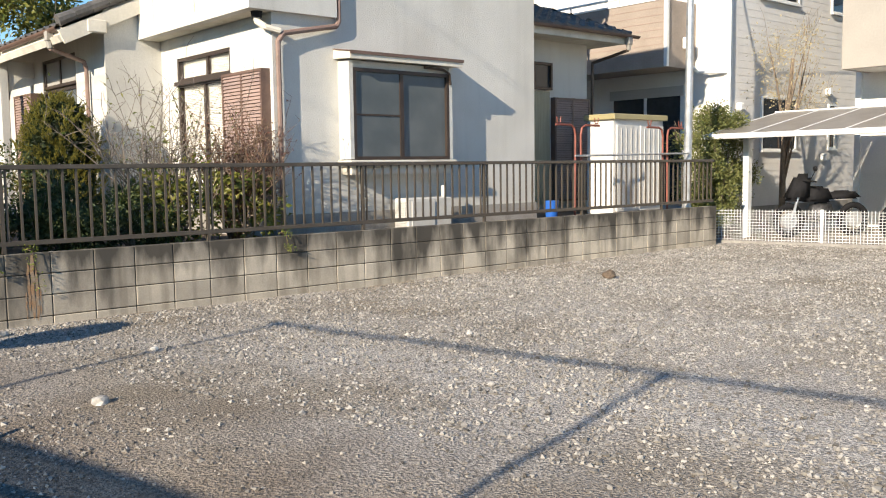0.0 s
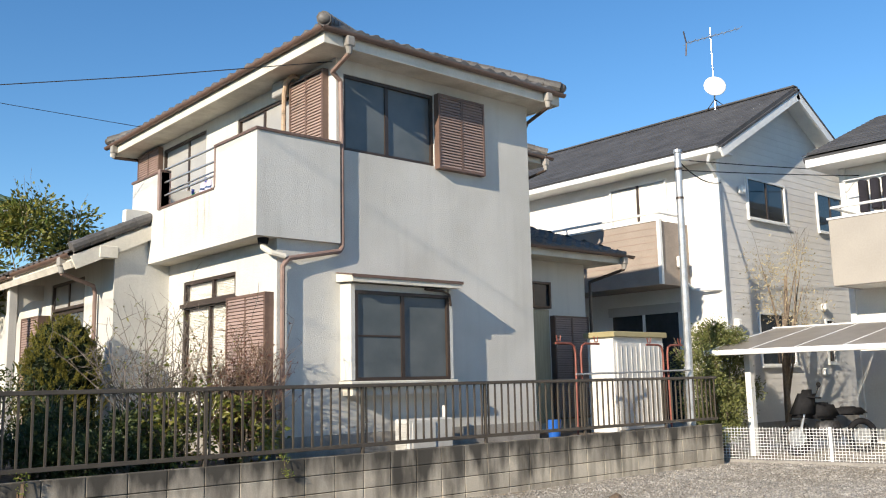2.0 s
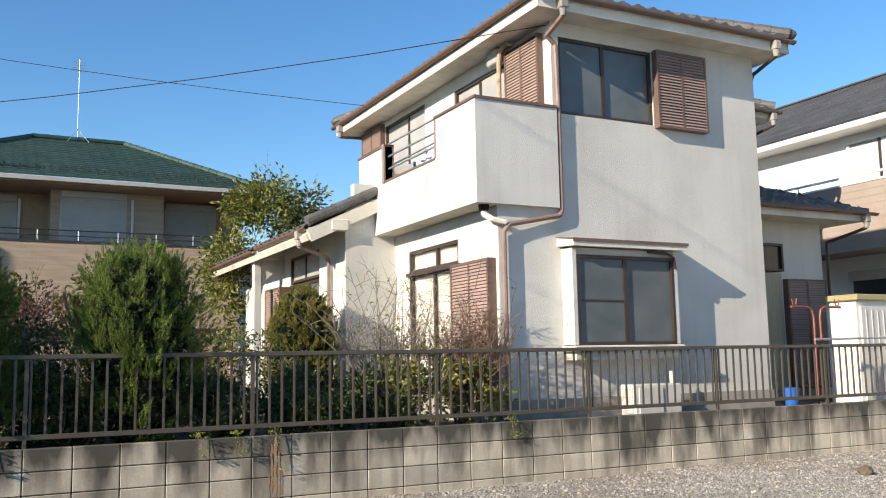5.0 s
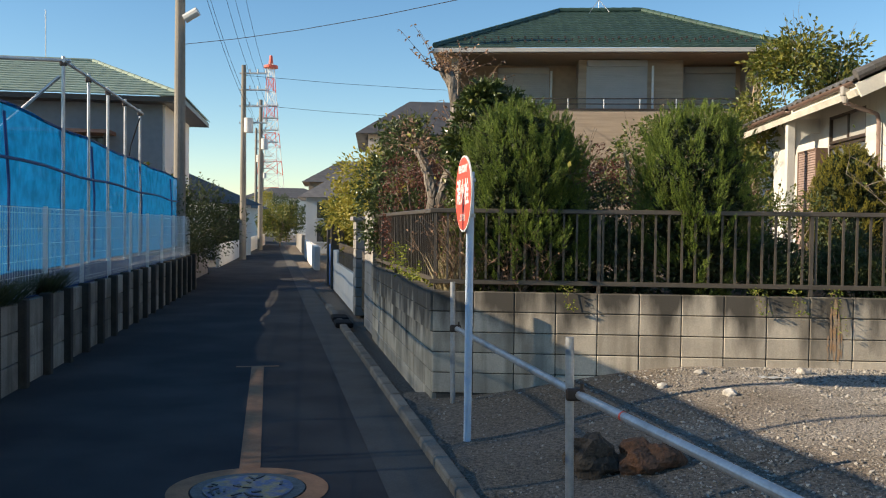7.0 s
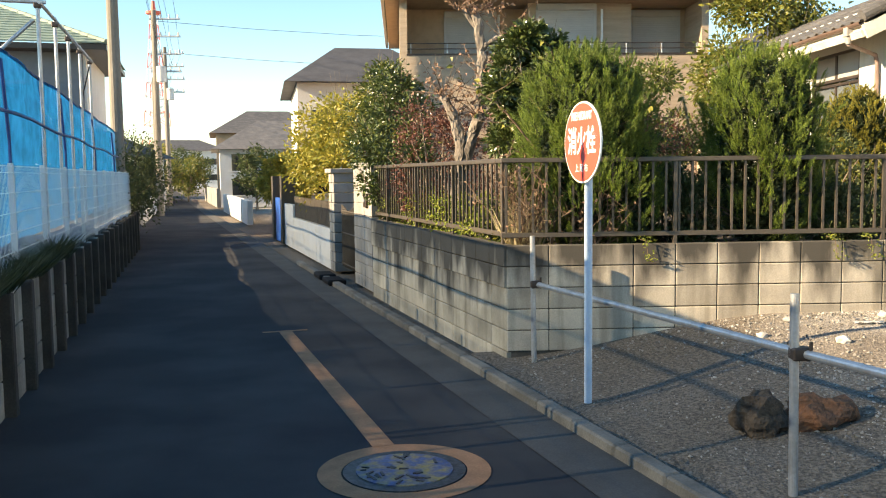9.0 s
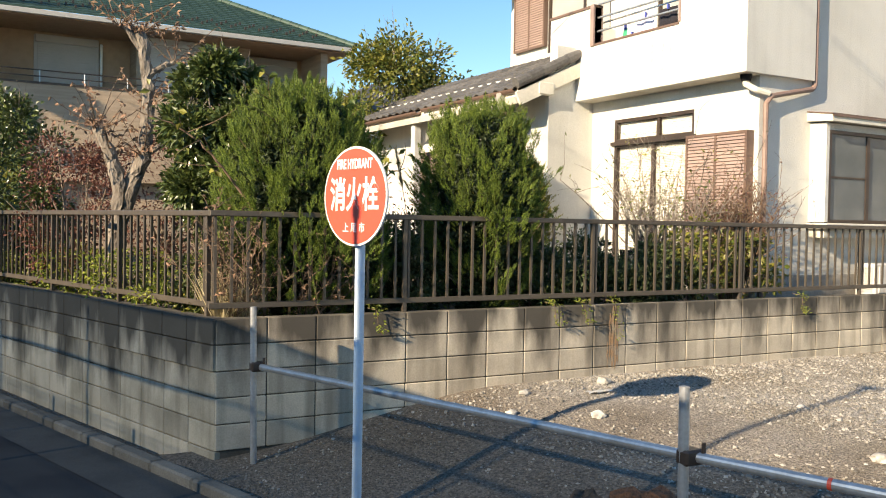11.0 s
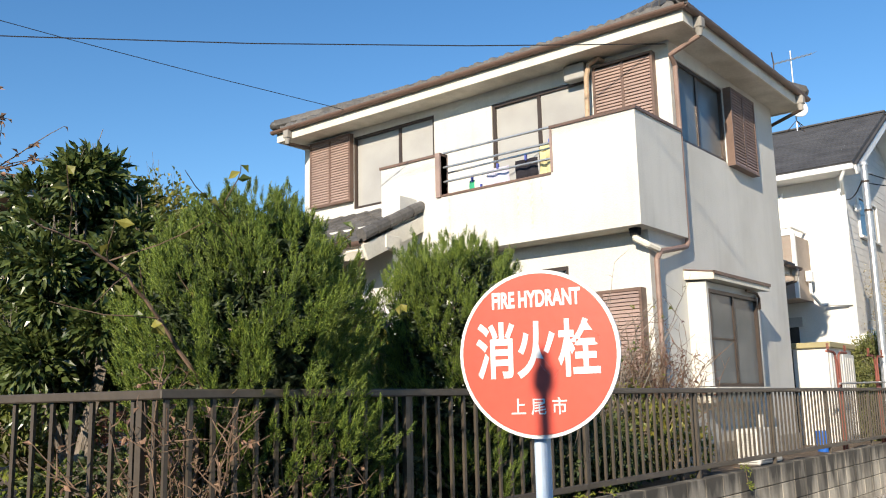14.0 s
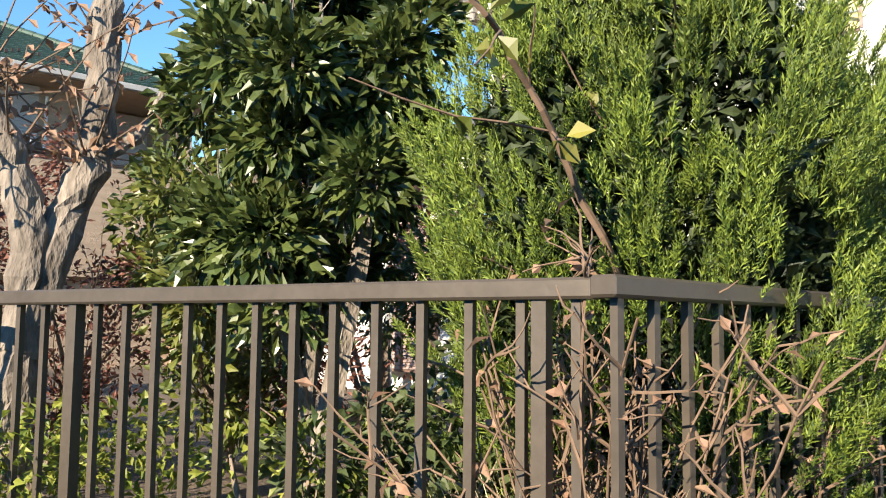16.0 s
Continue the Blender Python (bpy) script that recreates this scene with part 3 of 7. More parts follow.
def window(axis, at, a0, a1, z0, z1, fill, parent, name="window", split=0.5, depth=0.07, bars=(), label="", frame_w=0.045):
    """A sliding window in bronze frames; at: the outer face."""
    def bx(bm, b0, b1, c0, c1, d0, d1):
        return box(bm, b0, b1, at + d0, at + d1, c0, c1) if axis == 'y' else box(bm, at + d0, at + d1, b0, b1, c0, c1)
    f = bmesh.new()
    w = frame_w
    bx(f, a0, a1, z1 - w, z1, 0, depth); bx(f, a0, a1, z0, z0 + w, 0, depth)
    bx(f, a0, a0 + w, z0 + w, z1 - w, 0, depth); bx(f, a1 - w, a1, z0 + w, z1 - w, 0, depth)
    win = part(name, f, M["bronze"], parent, label or "bronze aluminium sliding window")
    mid = a0 + (a1 - a0) * split
    s = bmesh.new()
    bx(s, mid - 0.03, mid + 0.03, z0 + w, z1 - w, 0.012, depth - 0.012)
    for bz in bars:
        bx(s, a0 + w, mid - 0.03, bz - 0.012, bz + 0.012, 0.02, 0.05)
    part("sash", s, M["bronze"], win)
    for b0, b1, d in ((a0 + w, mid - 0.03, 0.03), (mid + 0.03, a1 - w, 0.045)):
        pn = part("pane", bx(bmesh.new(), b0, b1, z0 + w, z1 - w, d, d + 0.006), fill, win)
        if fill is M["clear"]:
            pn.visible_shadow = False
    return win

def shutter_box(axis, at, out, a0, a1, z0, z1, parent, split=True):
    """A louvred storm-shutter box that stands out from the wall."""
    def bx(bm, b0, b1, c0, c1, d0, d1, bev=0.0):
        return box(bm, b0, b1, at - d1, at - d0, c0, c1, bev) if axis == 'y' else box(bm, at - d1, at - d0, b0, b1, c0, c1, bev)
    f = bmesh.new()
    w = 0.035
    bx(f, a0, a1, z1 - w, z1, 0, out); bx(f, a0, a1, z0, z0 + w, 0, out)
    bx(f, a0, a0 + w, z0 + w, z1 - w, 0, out); bx(f, a1 - w, a1, z0 + w, z1 - w, 0, out)
    if split:
        m_ = (a0 + a1) / 2
        bx(f, m_ - 0.02, m_ + 0.02, z0 + w, z1 - w, out - 0.05, out - 0.004)
    sh = part("shutter_box", f, M["gutter"], parent, "brown louvred storm shutter box")
    k = 0
    z = z0 + w
    cols = ((a0 + w, (a0 + a1) / 2 - 0.02), ((a0 + a1) / 2 + 0.02, a1 - w)) if split else ((a0 + w, a1 - w),)
    while z < z1 - w - 0.02:
        for c0_, c1_ in cols:
            s = bmesh.new()
            bx(s, c0_, c1_, z + 0.004, z + 0.040, out - 0.035, out - 0.012)
            for v in s.verts:                      # louvres lean out at the bottom
                low = v.co.z < z + 0.02
                if axis == 'y':
                    v.co.y += -0.010 if low else 0.008
                else:
                    v.co.x += -0.010 if low else 0.008
            part("slat", s, M["shutter"], sh)
        z += 0.044
    part("back", bx(bmesh.new(), a0 + w, a1 - w, z0 + w, z1 - w, 0.02, out - 0.05), M["gutter"], sh)
    return sh

window('y', YF + 0.02, 6.93, 8.56, 5.12, 6.21, M["frost"], house, split=0.47)
shutter_box('y', YF, 0.11, 8.57, 9.51, 5.08, 6.23, house)
window('x', XU + 0.02, 13.82, 15.58, 5.06, 6.30, M["frost_sunlit"], house, split=0.42)
shutter_box('x', XU, 0.09, 15.58, 16.56, 5.20, 6.36, house)
window('x', XU + 0.02, 11.10, 12.71, 3.95, 6.20, M["frost_sunlit"], house, split=0.5)
shutter_box('x', XU, 0.10, 10.08, 10.96, 4.1, 6.30, house)
# ground floor: tall window with a transom, blinds behind it, and its shutter box
window('x', XG + 0.01, 10.98, 12.60, 3.15, 3.49, M["clear"], house, "transom_window", 0.44)
win_low = window('x', XG + 0.01, 10.98, 12.60, 1.15, 3.12, M["clear"], house, "tall_window", 0.5)
part("rail", B(XG - 0.04, XG + 0.05, 10.94, 12.64, 3.10, 3.155), M["bronze"], win_low)
bl = bmesh.new()
z = 1.55
while z < 3.46:
    box(bl, XG + 0.085, XG + 0.10, 11.03, 12.55, z, z + 0.019)
    z += 0.024
part("blind", bl, M["blind"], win_low, "white slatted blind half lowered")
# near-black sheet added behind the panes, standing in for the unlit room
part("dark_room_sheet", B(XG + 0.3, XG + 0.33, 10.5, 13.2, 0.95, 3.6), M["dark_glass"], win_low)
shutter_box('x', XG, 0.13, 9.96, 11.00, 1.30, 3.12, house)
# bay window
bay = bmesh.new()
BY = 9.64
box(bay, 6.865, 6.925, BY + 0.002, YF, 1.99, 3.26); box(bay, 8.57, 8.63, BY + 0.002, YF, 1.99, 3.26)
box(bay, 6.925, 8.57, BY + 0.03, YF, 3.17, 3.26)
bay_window = part("bay_window", bay, M["stucco"], house, "shallow bay window with frosted panes")
window('y', BY, 6.925, 8.57, 1.98, 3.17, M["frost"], bay_window, "sash_frame", 0.49, bars=(2.57,))
aw = bmesh.new()                                   # the canopy falls a little to the front
prof_a = [(YF, 3.29), (9.51, 3.265), (9.51, 3.345), (YF, 3.40)]
e0_, e1_ = [aw.verts.new((6.80, y_, z_)) for y_, z_ in prof_a], [aw.verts.new((8.72, y_, z_)) for y_, z_ in prof_a]
aw.faces.new(e0_); aw.faces.new(e1_[::-1])
for i in range(4):
    aw.faces.new((e0_[i], e1_[i], e1_[(i + 1) % 4], e0_[(i + 1) % 4]))
bmesh.ops.recalc_face_normals(aw, faces=aw.faces)
part("canopy", aw, M["fascia"], bay_window, "cream slab canopy over the bay window")
fl = bmesh.new()
obox(fl, Matrix.Translation((7.76, 9.69, 3.385)) @ Matrix.Rotation(math.atan2(0.055, 0.38), 4, 'X'), 1.94, 0.40, 0.012)
box(fl, 6.79, 8.73, 9.493, 9.508, 3.325, 3.365)
part("flashing", fl, M["gutter"], bay_window, "dark brown metal flashing")
part("sill", box(B(6.83, 8.67, BY - 0.05, YF, 1.90, 1.978, 0.01), 6.90, 8.60, BY + 0.03, YF, 1.79, 1.898), M["fascia"], bay_window)
part("awning_arm", path_tube(bmesh.new(), [(8.10, BY - 0.03, 3.235), (8.42, BY - 0.05, 3.22), (8.55, BY - 0.035, 3.17), (8.585, BY - 0.02, 3.02)], 0.018), M["bronze"], bay_window)

# roofs of wavy clay tiles
def tiled_slope(name, e0, e1, up, rise, run, parent, inset0=0.0, inset1=0.0, material="tile", pw=0.27, pl=0.25, amp=0.028):
    """Tile courses from the eave e0-e1 along the level way `up`; inset0/1: by how much the ends draw in towards the top (hips)."""
    e0, e1, up = Vector(e0), Vector(e1), Vector(up).normalized()
    length = (e1 - e0).length
    ax = (e1 - e0).normalized()
    nrow = max(1, round(math.hypot(run, rise) / pl))
    vs, fs = [], []
    per = 6
    for r in range(nrow):
        v0, v1 = r / nrow, (r + 1) / nrow
        a0, a1 = inset0 * (v0 + v1) / 2, length - inset1 * (v0 + v1) / 2
        k = max(1, int((a1 - a0) / pw * per))
        base = len(vs)
        for i in range(k + 1):
            a = a0 + (a1 - a0) * i / k
            w = math.sin(2 * math.pi * a / pw)
            hgt = amp * (w if w > 0 else 0.35 * w)
            for v, lift in ((v0, 0.045), (v1, 0.012), (v0, 0.0)):
                p = e0 + ax * a + up * run * v + Vector((0, 0, rise * v + lift + (hgt if lift else hgt * 0.3)))
                vs.append(p)
        for i in range(k):
            b = base + i * 3
            fs.append((b, b + 3, b + 4, b + 1))
            fs.append((b + 2, b + 5, b + 3, b))
    return raw(name, [tuple(p) for p in vs], fs, M[material], parent, kind="stuff")

def ridge_tiles(p, q, parent, r=0.085, step=0.28, material="tile"):
    p, q = Vector(p), Vector(q)
    n = max(1, round((q - p).length / step))
    for i in range(n):
        a, b = p.lerp(q, i / n), p.lerp(q, (i + 1.06) / n)
        part("ridge_tile", T(a, b, r * 1.06, r * 0.94, n=10), M[material], parent, smooth=False)

EX0, EX1, EY0, EY1, EZ = 6.32, 10.95, 9.45, 17.00, 6.585
HW = (EX1 - EX0) / 2
RZ = EZ + HW * 0.42
roof = part("roof", B(EX0 + 0.05, EX1 - 0.05, EY0 + 0.05, EY1 - 0.05, EZ - 0.17, EZ - 0.02), M["soffit"], house, "dark grey wavy clay tile roof")
for x0_, x1_, y0_, y1_ in ((EX0 + 0.02, EX0 + 0.05, EY0 + 0.05, EY1 - 0.05), (EX1 - 0.05, EX1 - 0.02, EY0 + 0.05, EY1 - 0.05), (EX0 + 0.02, EX1 - 0.02, EY0 + 0.02, EY0 + 0.05), (EX0 + 0.02, EX1 - 0.02, EY1 - 0.05, EY1 - 0.02)):
    part("fascia", B(x0_, x1_, y0_, y1_, EZ - 0.19, EZ - 0.01), M["fascia"], roof, "cream painted eaves board")
tiled_slope("tile_cladding", (EX0, EY1, EZ + 0.03), (EX0, EY0, EZ + 0.03), (1, 0, 0), HW * 0.42, HW, roof, HW, HW, amp=0.036)
tiled_slope("tile_cladding", (EX0, EY0, EZ + 0.03), (EX1, EY0, EZ + 0.03), (0, 1, 0), HW * 0.42, HW, roof, HW, HW, amp=0.036)
tiled_slope("tile_cladding", (EX1, EY0, EZ + 0.03), (EX1, EY1, EZ + 0.03), (-1, 0, 0), HW * 0.42, HW, roof, HW, HW, amp=0.036)
tiled_slope("tile_cladding", (EX1, EY1, EZ + 0.03), (EX0, EY1, EZ + 0.03), (0, -1, 0), HW * 0.42, HW, roof, HW, HW, amp=0.036)
cx = (EX0 + EX1) / 2
ridge_tiles((cx, EY0 + HW, RZ + 0.06), (cx, EY1 - HW, RZ + 0.06), roof, 0.11)
for a, b in (((EX0, EY0), (cx, EY0 + HW)), ((EX1, EY0), (cx, EY0 + HW)), ((EX0, EY1), (cx, EY1 - HW)), ((EX1, EY1), (cx, EY1 - HW))):
    ridge_tiles((*a, EZ + 0.12), (*b, RZ + 0.11), roof, 0.095)
for a in ((EX0, EY0), (EX1, EY0), (EX0, EY1)):
    bm = bmesh.new(); bmesh.ops.create_uvsphere(bm, u_segments=10, v_segments=6, radius=0.11, matrix=Matrix.Translation((a[0] + 0.04, a[1] + 0.04, EZ + 0.13)) @ Matrix.Diagonal((1, 1, 0.8, 1)))
    part("hip_cap", bm, M["tile"], roof, smooth=True)

def gutter(p, q, parent, r=0.055):
    """A half-round gutter."""
    p, q = Vector(p), Vector(q)
    ax = (q - p).normalized()
    side = ax.cross(Vector((0, 0, 1)))
    bm = bmesh.new()
    ring = [[bm.verts.new(c + side * rr * math.cos(a) + Vector((0, 0, -rr * math.sin(a)))) for a in [math.pi * i / 8 for i in range(9)] for rr in (r,)] + [bm.verts.new(c + side * rr * math.cos(a) + Vector((0, 0, -rr * math.sin(a)))) for a in [math.pi * i / 8 for i in range(8, -1, -1)] for rr in (r - 0.008,)] for c in (p, q)]
    n = len(ring[0])
    for i in range(n):
        bm.faces.new((ring[0][i], ring[0][(i + 1) % n], ring[1][(i + 1) % n], ring[1][i]))
    bm.faces.new(ring[0][::-1]); bm.faces.new(ring[1])
    return part("gutter", bm, M["gutter"], parent, "brown half-round gutter")

gutter((EX0 - 0.03, EY0 - 0.05, EZ), (EX0 - 0.03, EY1 + 0.05, EZ), house)
gutter((EX0 - 0.05, EY0 - 0.03, EZ), (EX1 + 0.05, EY0 - 0.03, EZ), house)

def hopper(x, y, z, parent):
    bm = B(x - 0.06, x + 0.06, y - 0.06, y + 0.06, z - 0.14, z, 0.012)
    tube(bm, (x, y, z - 0.24), (x, y, z - 0.13), 0.035, 0.055)
    part("rain_hopper", bm, M["concrete"], parent, "weathered grey rain hopper")

hopper(6.70, EY0 - 0.03, EZ - 0.05, house); hopper(EX1 - 0.35, EY0 - 0.03, EZ - 0.05, house); hopper(EX0 - 0.03, EY1 - 0.35, EZ - 0.05, house)
part("downpipe", path_tube(bmesh.new(), [(6.70, EY0 - 0.03, EZ - 0.28), (6.70, YF - 0.07, 6.16), (6.84, YF - 0.06, 6.06), (6.86, YF - 0.055, 5.25), (6.86, YF - 0.055, 3.76), (6.82, YF - 0.055, 3.70), (6.02, YF - 0.08, 3.54), (5.95, YF - 0.06, 3.44), (5.95, YF - 0.06, 1.0)], 0.033), M["pipe"], house, "faded reddish brown downpipe")
part("downpipe", path_tube(bmesh.new(), [(5.75, 9.98, 3.80), (5.75, 9.98, 3.68), (5.80, 9.86, 3.60), (5.97, YF - 0.08, 3.56)], 0.04), M["fascia"], house, "pale downpipe from the balcony drain")
part("drain_collar", T((5.75, 9.98, 3.72), (5.75, 9.98, 3.80), 0.06, 0.075), M["black"], house)
part("downpipe", path_tube(bmesh.new(), [(EX1 - 0.35, EY0 - 0.03, EZ - 0.28), (XR + 0.03, YF + 0.02, 6.15), (XR + 0.05, YF + 0.10, 6.05), (XR + 0.05, YF + 0.10, 1.0)], 0.03), M["bronze"], house, "dark downpipe")
part("downpipe", path_tube(bmesh.new(), [(EX0 - 0.03, EY1 - 0.35, EZ - 0.28), (XU - 0.02, YB - 0.05, 6.30)], 0.03), M["bronze"], house)
# air conditioner box and hose by the balcony door
part("duct_cover", B(XU - 0.16, XU, 11.05, 11.37, 6.17, 6.39, 0.015), M["blind"], house, "cream box over the cooling hose")
part("cooling_hose", path_tube(bmesh.new(), [(XU - 0.02, 10.82, 6.36), (XU - 0.10, 10.86, 6.40), (XU - 0.15, 10.97, 6.32), (XU - 0.15, 11.02, 6.15), (XU - 0.15, 11.03, 5.6), (XU - 0.15, 11.0, 4.4)], 0.035), mat("wrapped_hose", (0.50, 0.36, 0.24), 0.8, vary=0.2, scale=12), house, "tape-wrapped tan cooling hose")

# the low wing with the porch
XW, WYF = 5.05, 13.12
wall_with_hole("wall", 'x', XW, 0.15, WYF, 19.1, 0.9, 4.25, [(14.35, 15.95, 2.2, 3.72)], house, M["stucco"])
part("wall", B(XW + 0.15, XG + 0.1, WYF, WYF + 0.15, 0.9, 4.62), M["stucco"], house)
window('x', XW + 0.01, 14.35, 15.95, 3.25, 3.72, M["frost_sunlit"], house, "transom_window", 0.5)
window('x', XW + 0.01, 14.35, 15.95, 2.2, 3.22, M["frost"], house, "window", 0.5)
shutter_box('x', XW, 0.2, 15.97, 16.95, 1.3, 3.2, house, split=True)
wing_roof = part("wing_roof", obox(bmesh.new(), Matrix.Translation((5.58, 16.2, 4.27)) @ Matrix.Rotation(-math.atan(0.47), 4, 'Y'), 2.62, 6.3, 0.10), M["soffit"], house, "low tiled roof over the porch wing")
part("verge_board", obox(bmesh.new(), Matrix.Translation((5.08, 13.03, 4.05)) @ Matrix.Rotation(-math.atan(0.47), 4, 'Y'), 1.45, 0.05, 0.20), M["fascia"], wing_roof)
part("eaves_board", B(4.43, 4.47, 13.05, 19.3, 3.69, 3.87), M["fascia"], wing_roof)
gutter((4.39, 13.05, 3.88), (4.39, 15.9, 3.88), wing_roof)
gutter((4.36, 16.0, 3.85), (4.36, 19.35, 3.85), wing_roof)
part("corbel", B(4.78, 5.05, 12.99, 13.12, 3.84, 4.02, 0.01), M["fascia"], wing_roof, "cream corbel under the verge")
hopper(4.39, 13.42, 3.86, wing_roof)
part("downpipe", path_tube(bmesh.new(), [(4.39, 13.42, 3.62), (4.95, 13.7, 3.50), (4.99, 13.72, 3.40), (4.99, 13.72, 1.0)], 0.032), M["pipe"], wing_roof, "faded pink-brown downpipe")
porch = part("porch_post", B(4.48, 4.62, 16.35, 16.49, 1.0, 3.74, 0.01), M["stucco"], house, "white square porch post")
arch = bmesh.new()
curve = [(4.98 - 0.34 * math.cos(math.pi * i / 14), 3.10 + 0.40 * math.sin(math.pi * i / 14)) for i in range(15)]
low_f, low_b, top_f, top_b = ([arch.verts.new((x_, y_, z_ if lo else 3.75)) for x_, z_ in curve] for y_, lo in ((16.38, True), (16.48, True), (16.38, False), (16.48, False)))
for i in range(14):
    arch.faces.new((low_f[i], low_f[i + 1], top_f[i + 1], top_f[i]))
    arch.faces.new((low_b[i + 1], low_b[i], top_b[i], top_b[i + 1]))
    arch.faces.new((low_b[i], low_b[i + 1], low_f[i + 1], low_f[i]))
    arch.faces.new((top_f[i], top_f[i + 1], top_b[i + 1], top_b[i]))
part("arch", arch, M["stucco"], house, "small stuccoed porch arch")

def tile_mesh(w, ln, amp=0.026, th=0.016):
    """One S-shaped clay tile, its lower front edge at y = 0."""
    n = 8
    vs, fs = [], []
    for i in range(n + 1):
        a = i / n
        h_ = amp * math.sin(2 * math.pi * a)
        h_ = h_ if h_ > 0 else 0.4 * h_
        for y_, o in ((0, 0.02), (ln, 0.0)):
            vs += [(a * w, y_, h_ + o + th), (a * w, y_, h_ + o)]
    for i in range(n):
        b = 4 * i
        fs += [(b, b + 4, b + 6, b + 2), (b + 1, b + 3, b + 7, b + 5), (b, b + 1, b + 5, b + 4)]
    me = bpy.data.meshes.new("roof_tile")
    me.from_pydata(vs, [], fs)
    me.materials.append(M["tile"])
    return me
wt = tile_mesh(0.275, 0.30)
slope_a = math.atan(0.47)
for r in range(9):
    for c in range(23):
        ob = new("roof_tile", wt)
        ob.parent = wing_roof
        m_ = Matrix.Translation((4.37 + r * 0.245 * math.cos(slope_a), 13.05 + (c + 1) * 0.275, 3.83 + r * 0.245 * math.sin(slope_a) + 0.04)) @ Matrix.Rotation(-math.pi / 2, 4, 'Z') @ Matrix.Rotation(slope_a, 4, 'X')
        ob.matrix_local = Matrix.Translation(-ORIGIN[house.name]) @ m_
ridge_tiles((4.39, 13.05, 3.96), (5.55, 13.05, 4.51), wing_roof, 0.08)

# ---- the fence on the wall ----
RT = 1.945
def railing(p, q, name_label, first_post=0.0, post_step=2.0, gap=0.126):
    """Aluminium fence: a flat top rail, a bottom rail, slim square uprights and wider posts, each a part."""
    p, q = Vector(p), Vector(q)
    d = (q - p)
    ln = d.length
    d.normalize()
    rot = Matrix.Rotation(math.atan2(d.y, d.x), 4, 'Z')
    f = thing("railing", p, name_label, "fence")
    mid = (p + q) / 2
    part("top_rail", obox(bmesh.new(), Matrix.Translation((mid.x, mid.y, RT - 0.022)) @ rot, ln, 0.062, 0.044, 0.006), M["rail"], f)
    part("bottom_rail", obox(bmesh.new(), Matrix.Translation((mid.x, mid.y, 1.225)) @ rot, ln, 0.035, 0.045, 0.004), M["rail"], f)
    bar = bmesh.new(); obox(bar, rot, 0.021, 0.018, RT - 0.044 - 1.2475)
    bme = bpy.data.meshes.new("baluster"); bar.to_mesh(bme); bar.free(); bme.materials.append(M["rail"])
    n = int(ln / gap)
    for i in range(n + 1):
        c = p + d * (0.05 + i * gap)
        if (c - p).length > ln - 0.02:
            break
        ob = new("baluster", bme)
        ob.parent = f
        ob.location = Vector((c.x, c.y, (RT - 0.044 + 1.2475) / 2)) - ORIGIN[f.name]
    s = first_post
    while s < ln:
        c = p + d * s
        part("post", obox(bmesh.new(), Matrix.Translation((c.x, c.y, (RT - 0.044 + WT - 0.01) / 2)) @ rot, 0.034, 0.034, RT - 0.044 - WT + 0.01), M["rail"], f)
        s += post_step
    return f

railing((WX0 - 0.04, 8.84, WT), (14.0, 8.84, WT), "dark brown aluminium railing on the block wall", 1.65, 2.01)
pe = WC + wd * (5.58) - wn_ * 0.06
ps = WC - wn_ * 0.06
ps = Vector((ps.x - 0.02, 8.90, 0))
railing((ps.x, ps.y, WT), (pe.x, pe.y, WT), "weathered brown aluminium railing beside the lane", 0.13, 1.53)

# ---- hydrant sign and pipe barrier ----
SX, SY, SR, SZ = -0.775, 7.12, 0.30, 2.025
sign = thing("fire_hydrant_sign", (SX, SY, 0.1), "round red fire hydrant sign on a pale blue pole", "road sign")
face = Vector((-0.968, -0.25, 0)).normalized()
part("pole", T((SX + 0.02, SY + 0.02, 0.0), (SX + 0.02, SY + 0.02, 2.2), 0.0302, n=16), M["pole_paint"], sign, "pale blue painted steel pole")
srot = Matrix.Translation(Vector((SX, SY, SZ)) + face * 0.03) @ face.to_track_quat('Z', 'Y').to_matrix().to_4x4()
def disc(r, depth, off, material, name, label=""):
    bm = bmesh.new()
    bmesh.ops.create_cone(bm, cap_ends=True, segments=64, radius1=r, radius2=r, depth=depth, matrix=srot @ Matrix.Translation((0, 0, off)))
    return part(name, bm, material, sign, label)
plate = disc(SR, 0.012, 0.0, M["sign_white"], "plate", "white-rimmed round sign plate")
disc(SR - 0.013, 0.004, 0.008, M["sign_red"], "red_face")
def lettering(txt, size, x, y, bold=0.0, sx=1.0, sy=1.0):
    cu = bpy.data.curves.new("lettering", 'FONT')
    cu.body, cu.size, cu.align_x, cu.align_y = txt, size, 'CENTER', 'CENTER'
    cu.extrude, cu.offset = 0.0008, bold
    tmp = bpy.data.objects.new("lettering", cu)
    scene.collection.objects.link(tmp)
    dg = bpy.context.evaluated_depsgraph_get()
    me = bpy.data.meshes.new_from_object(tmp.evaluated_get(dg))
    bpy.data.objects.remove(tmp)
    me.transform(srot @ Matrix.Translation((x, y, 0.0118)) @ Matrix.Diagonal((sx, sy, 1, 1)))
    me.materials.clear()
    finish("lettering", me, M["sign_white"], sign, "white lettering")
lettering("FIRE HYDRANT", 0.072, 0, 0.192, 0.0026, 0.68, 1.12)
lettering("消火栓", 0.160, 0, -0.002, 0.0036, 0.97, 1.32)
for k_, ch in enumerate("上尾市"):
    lettering(ch, 0.060, (k_ - 1) * 0.076, -0.192, 0.0004, 0.98, 1.05)
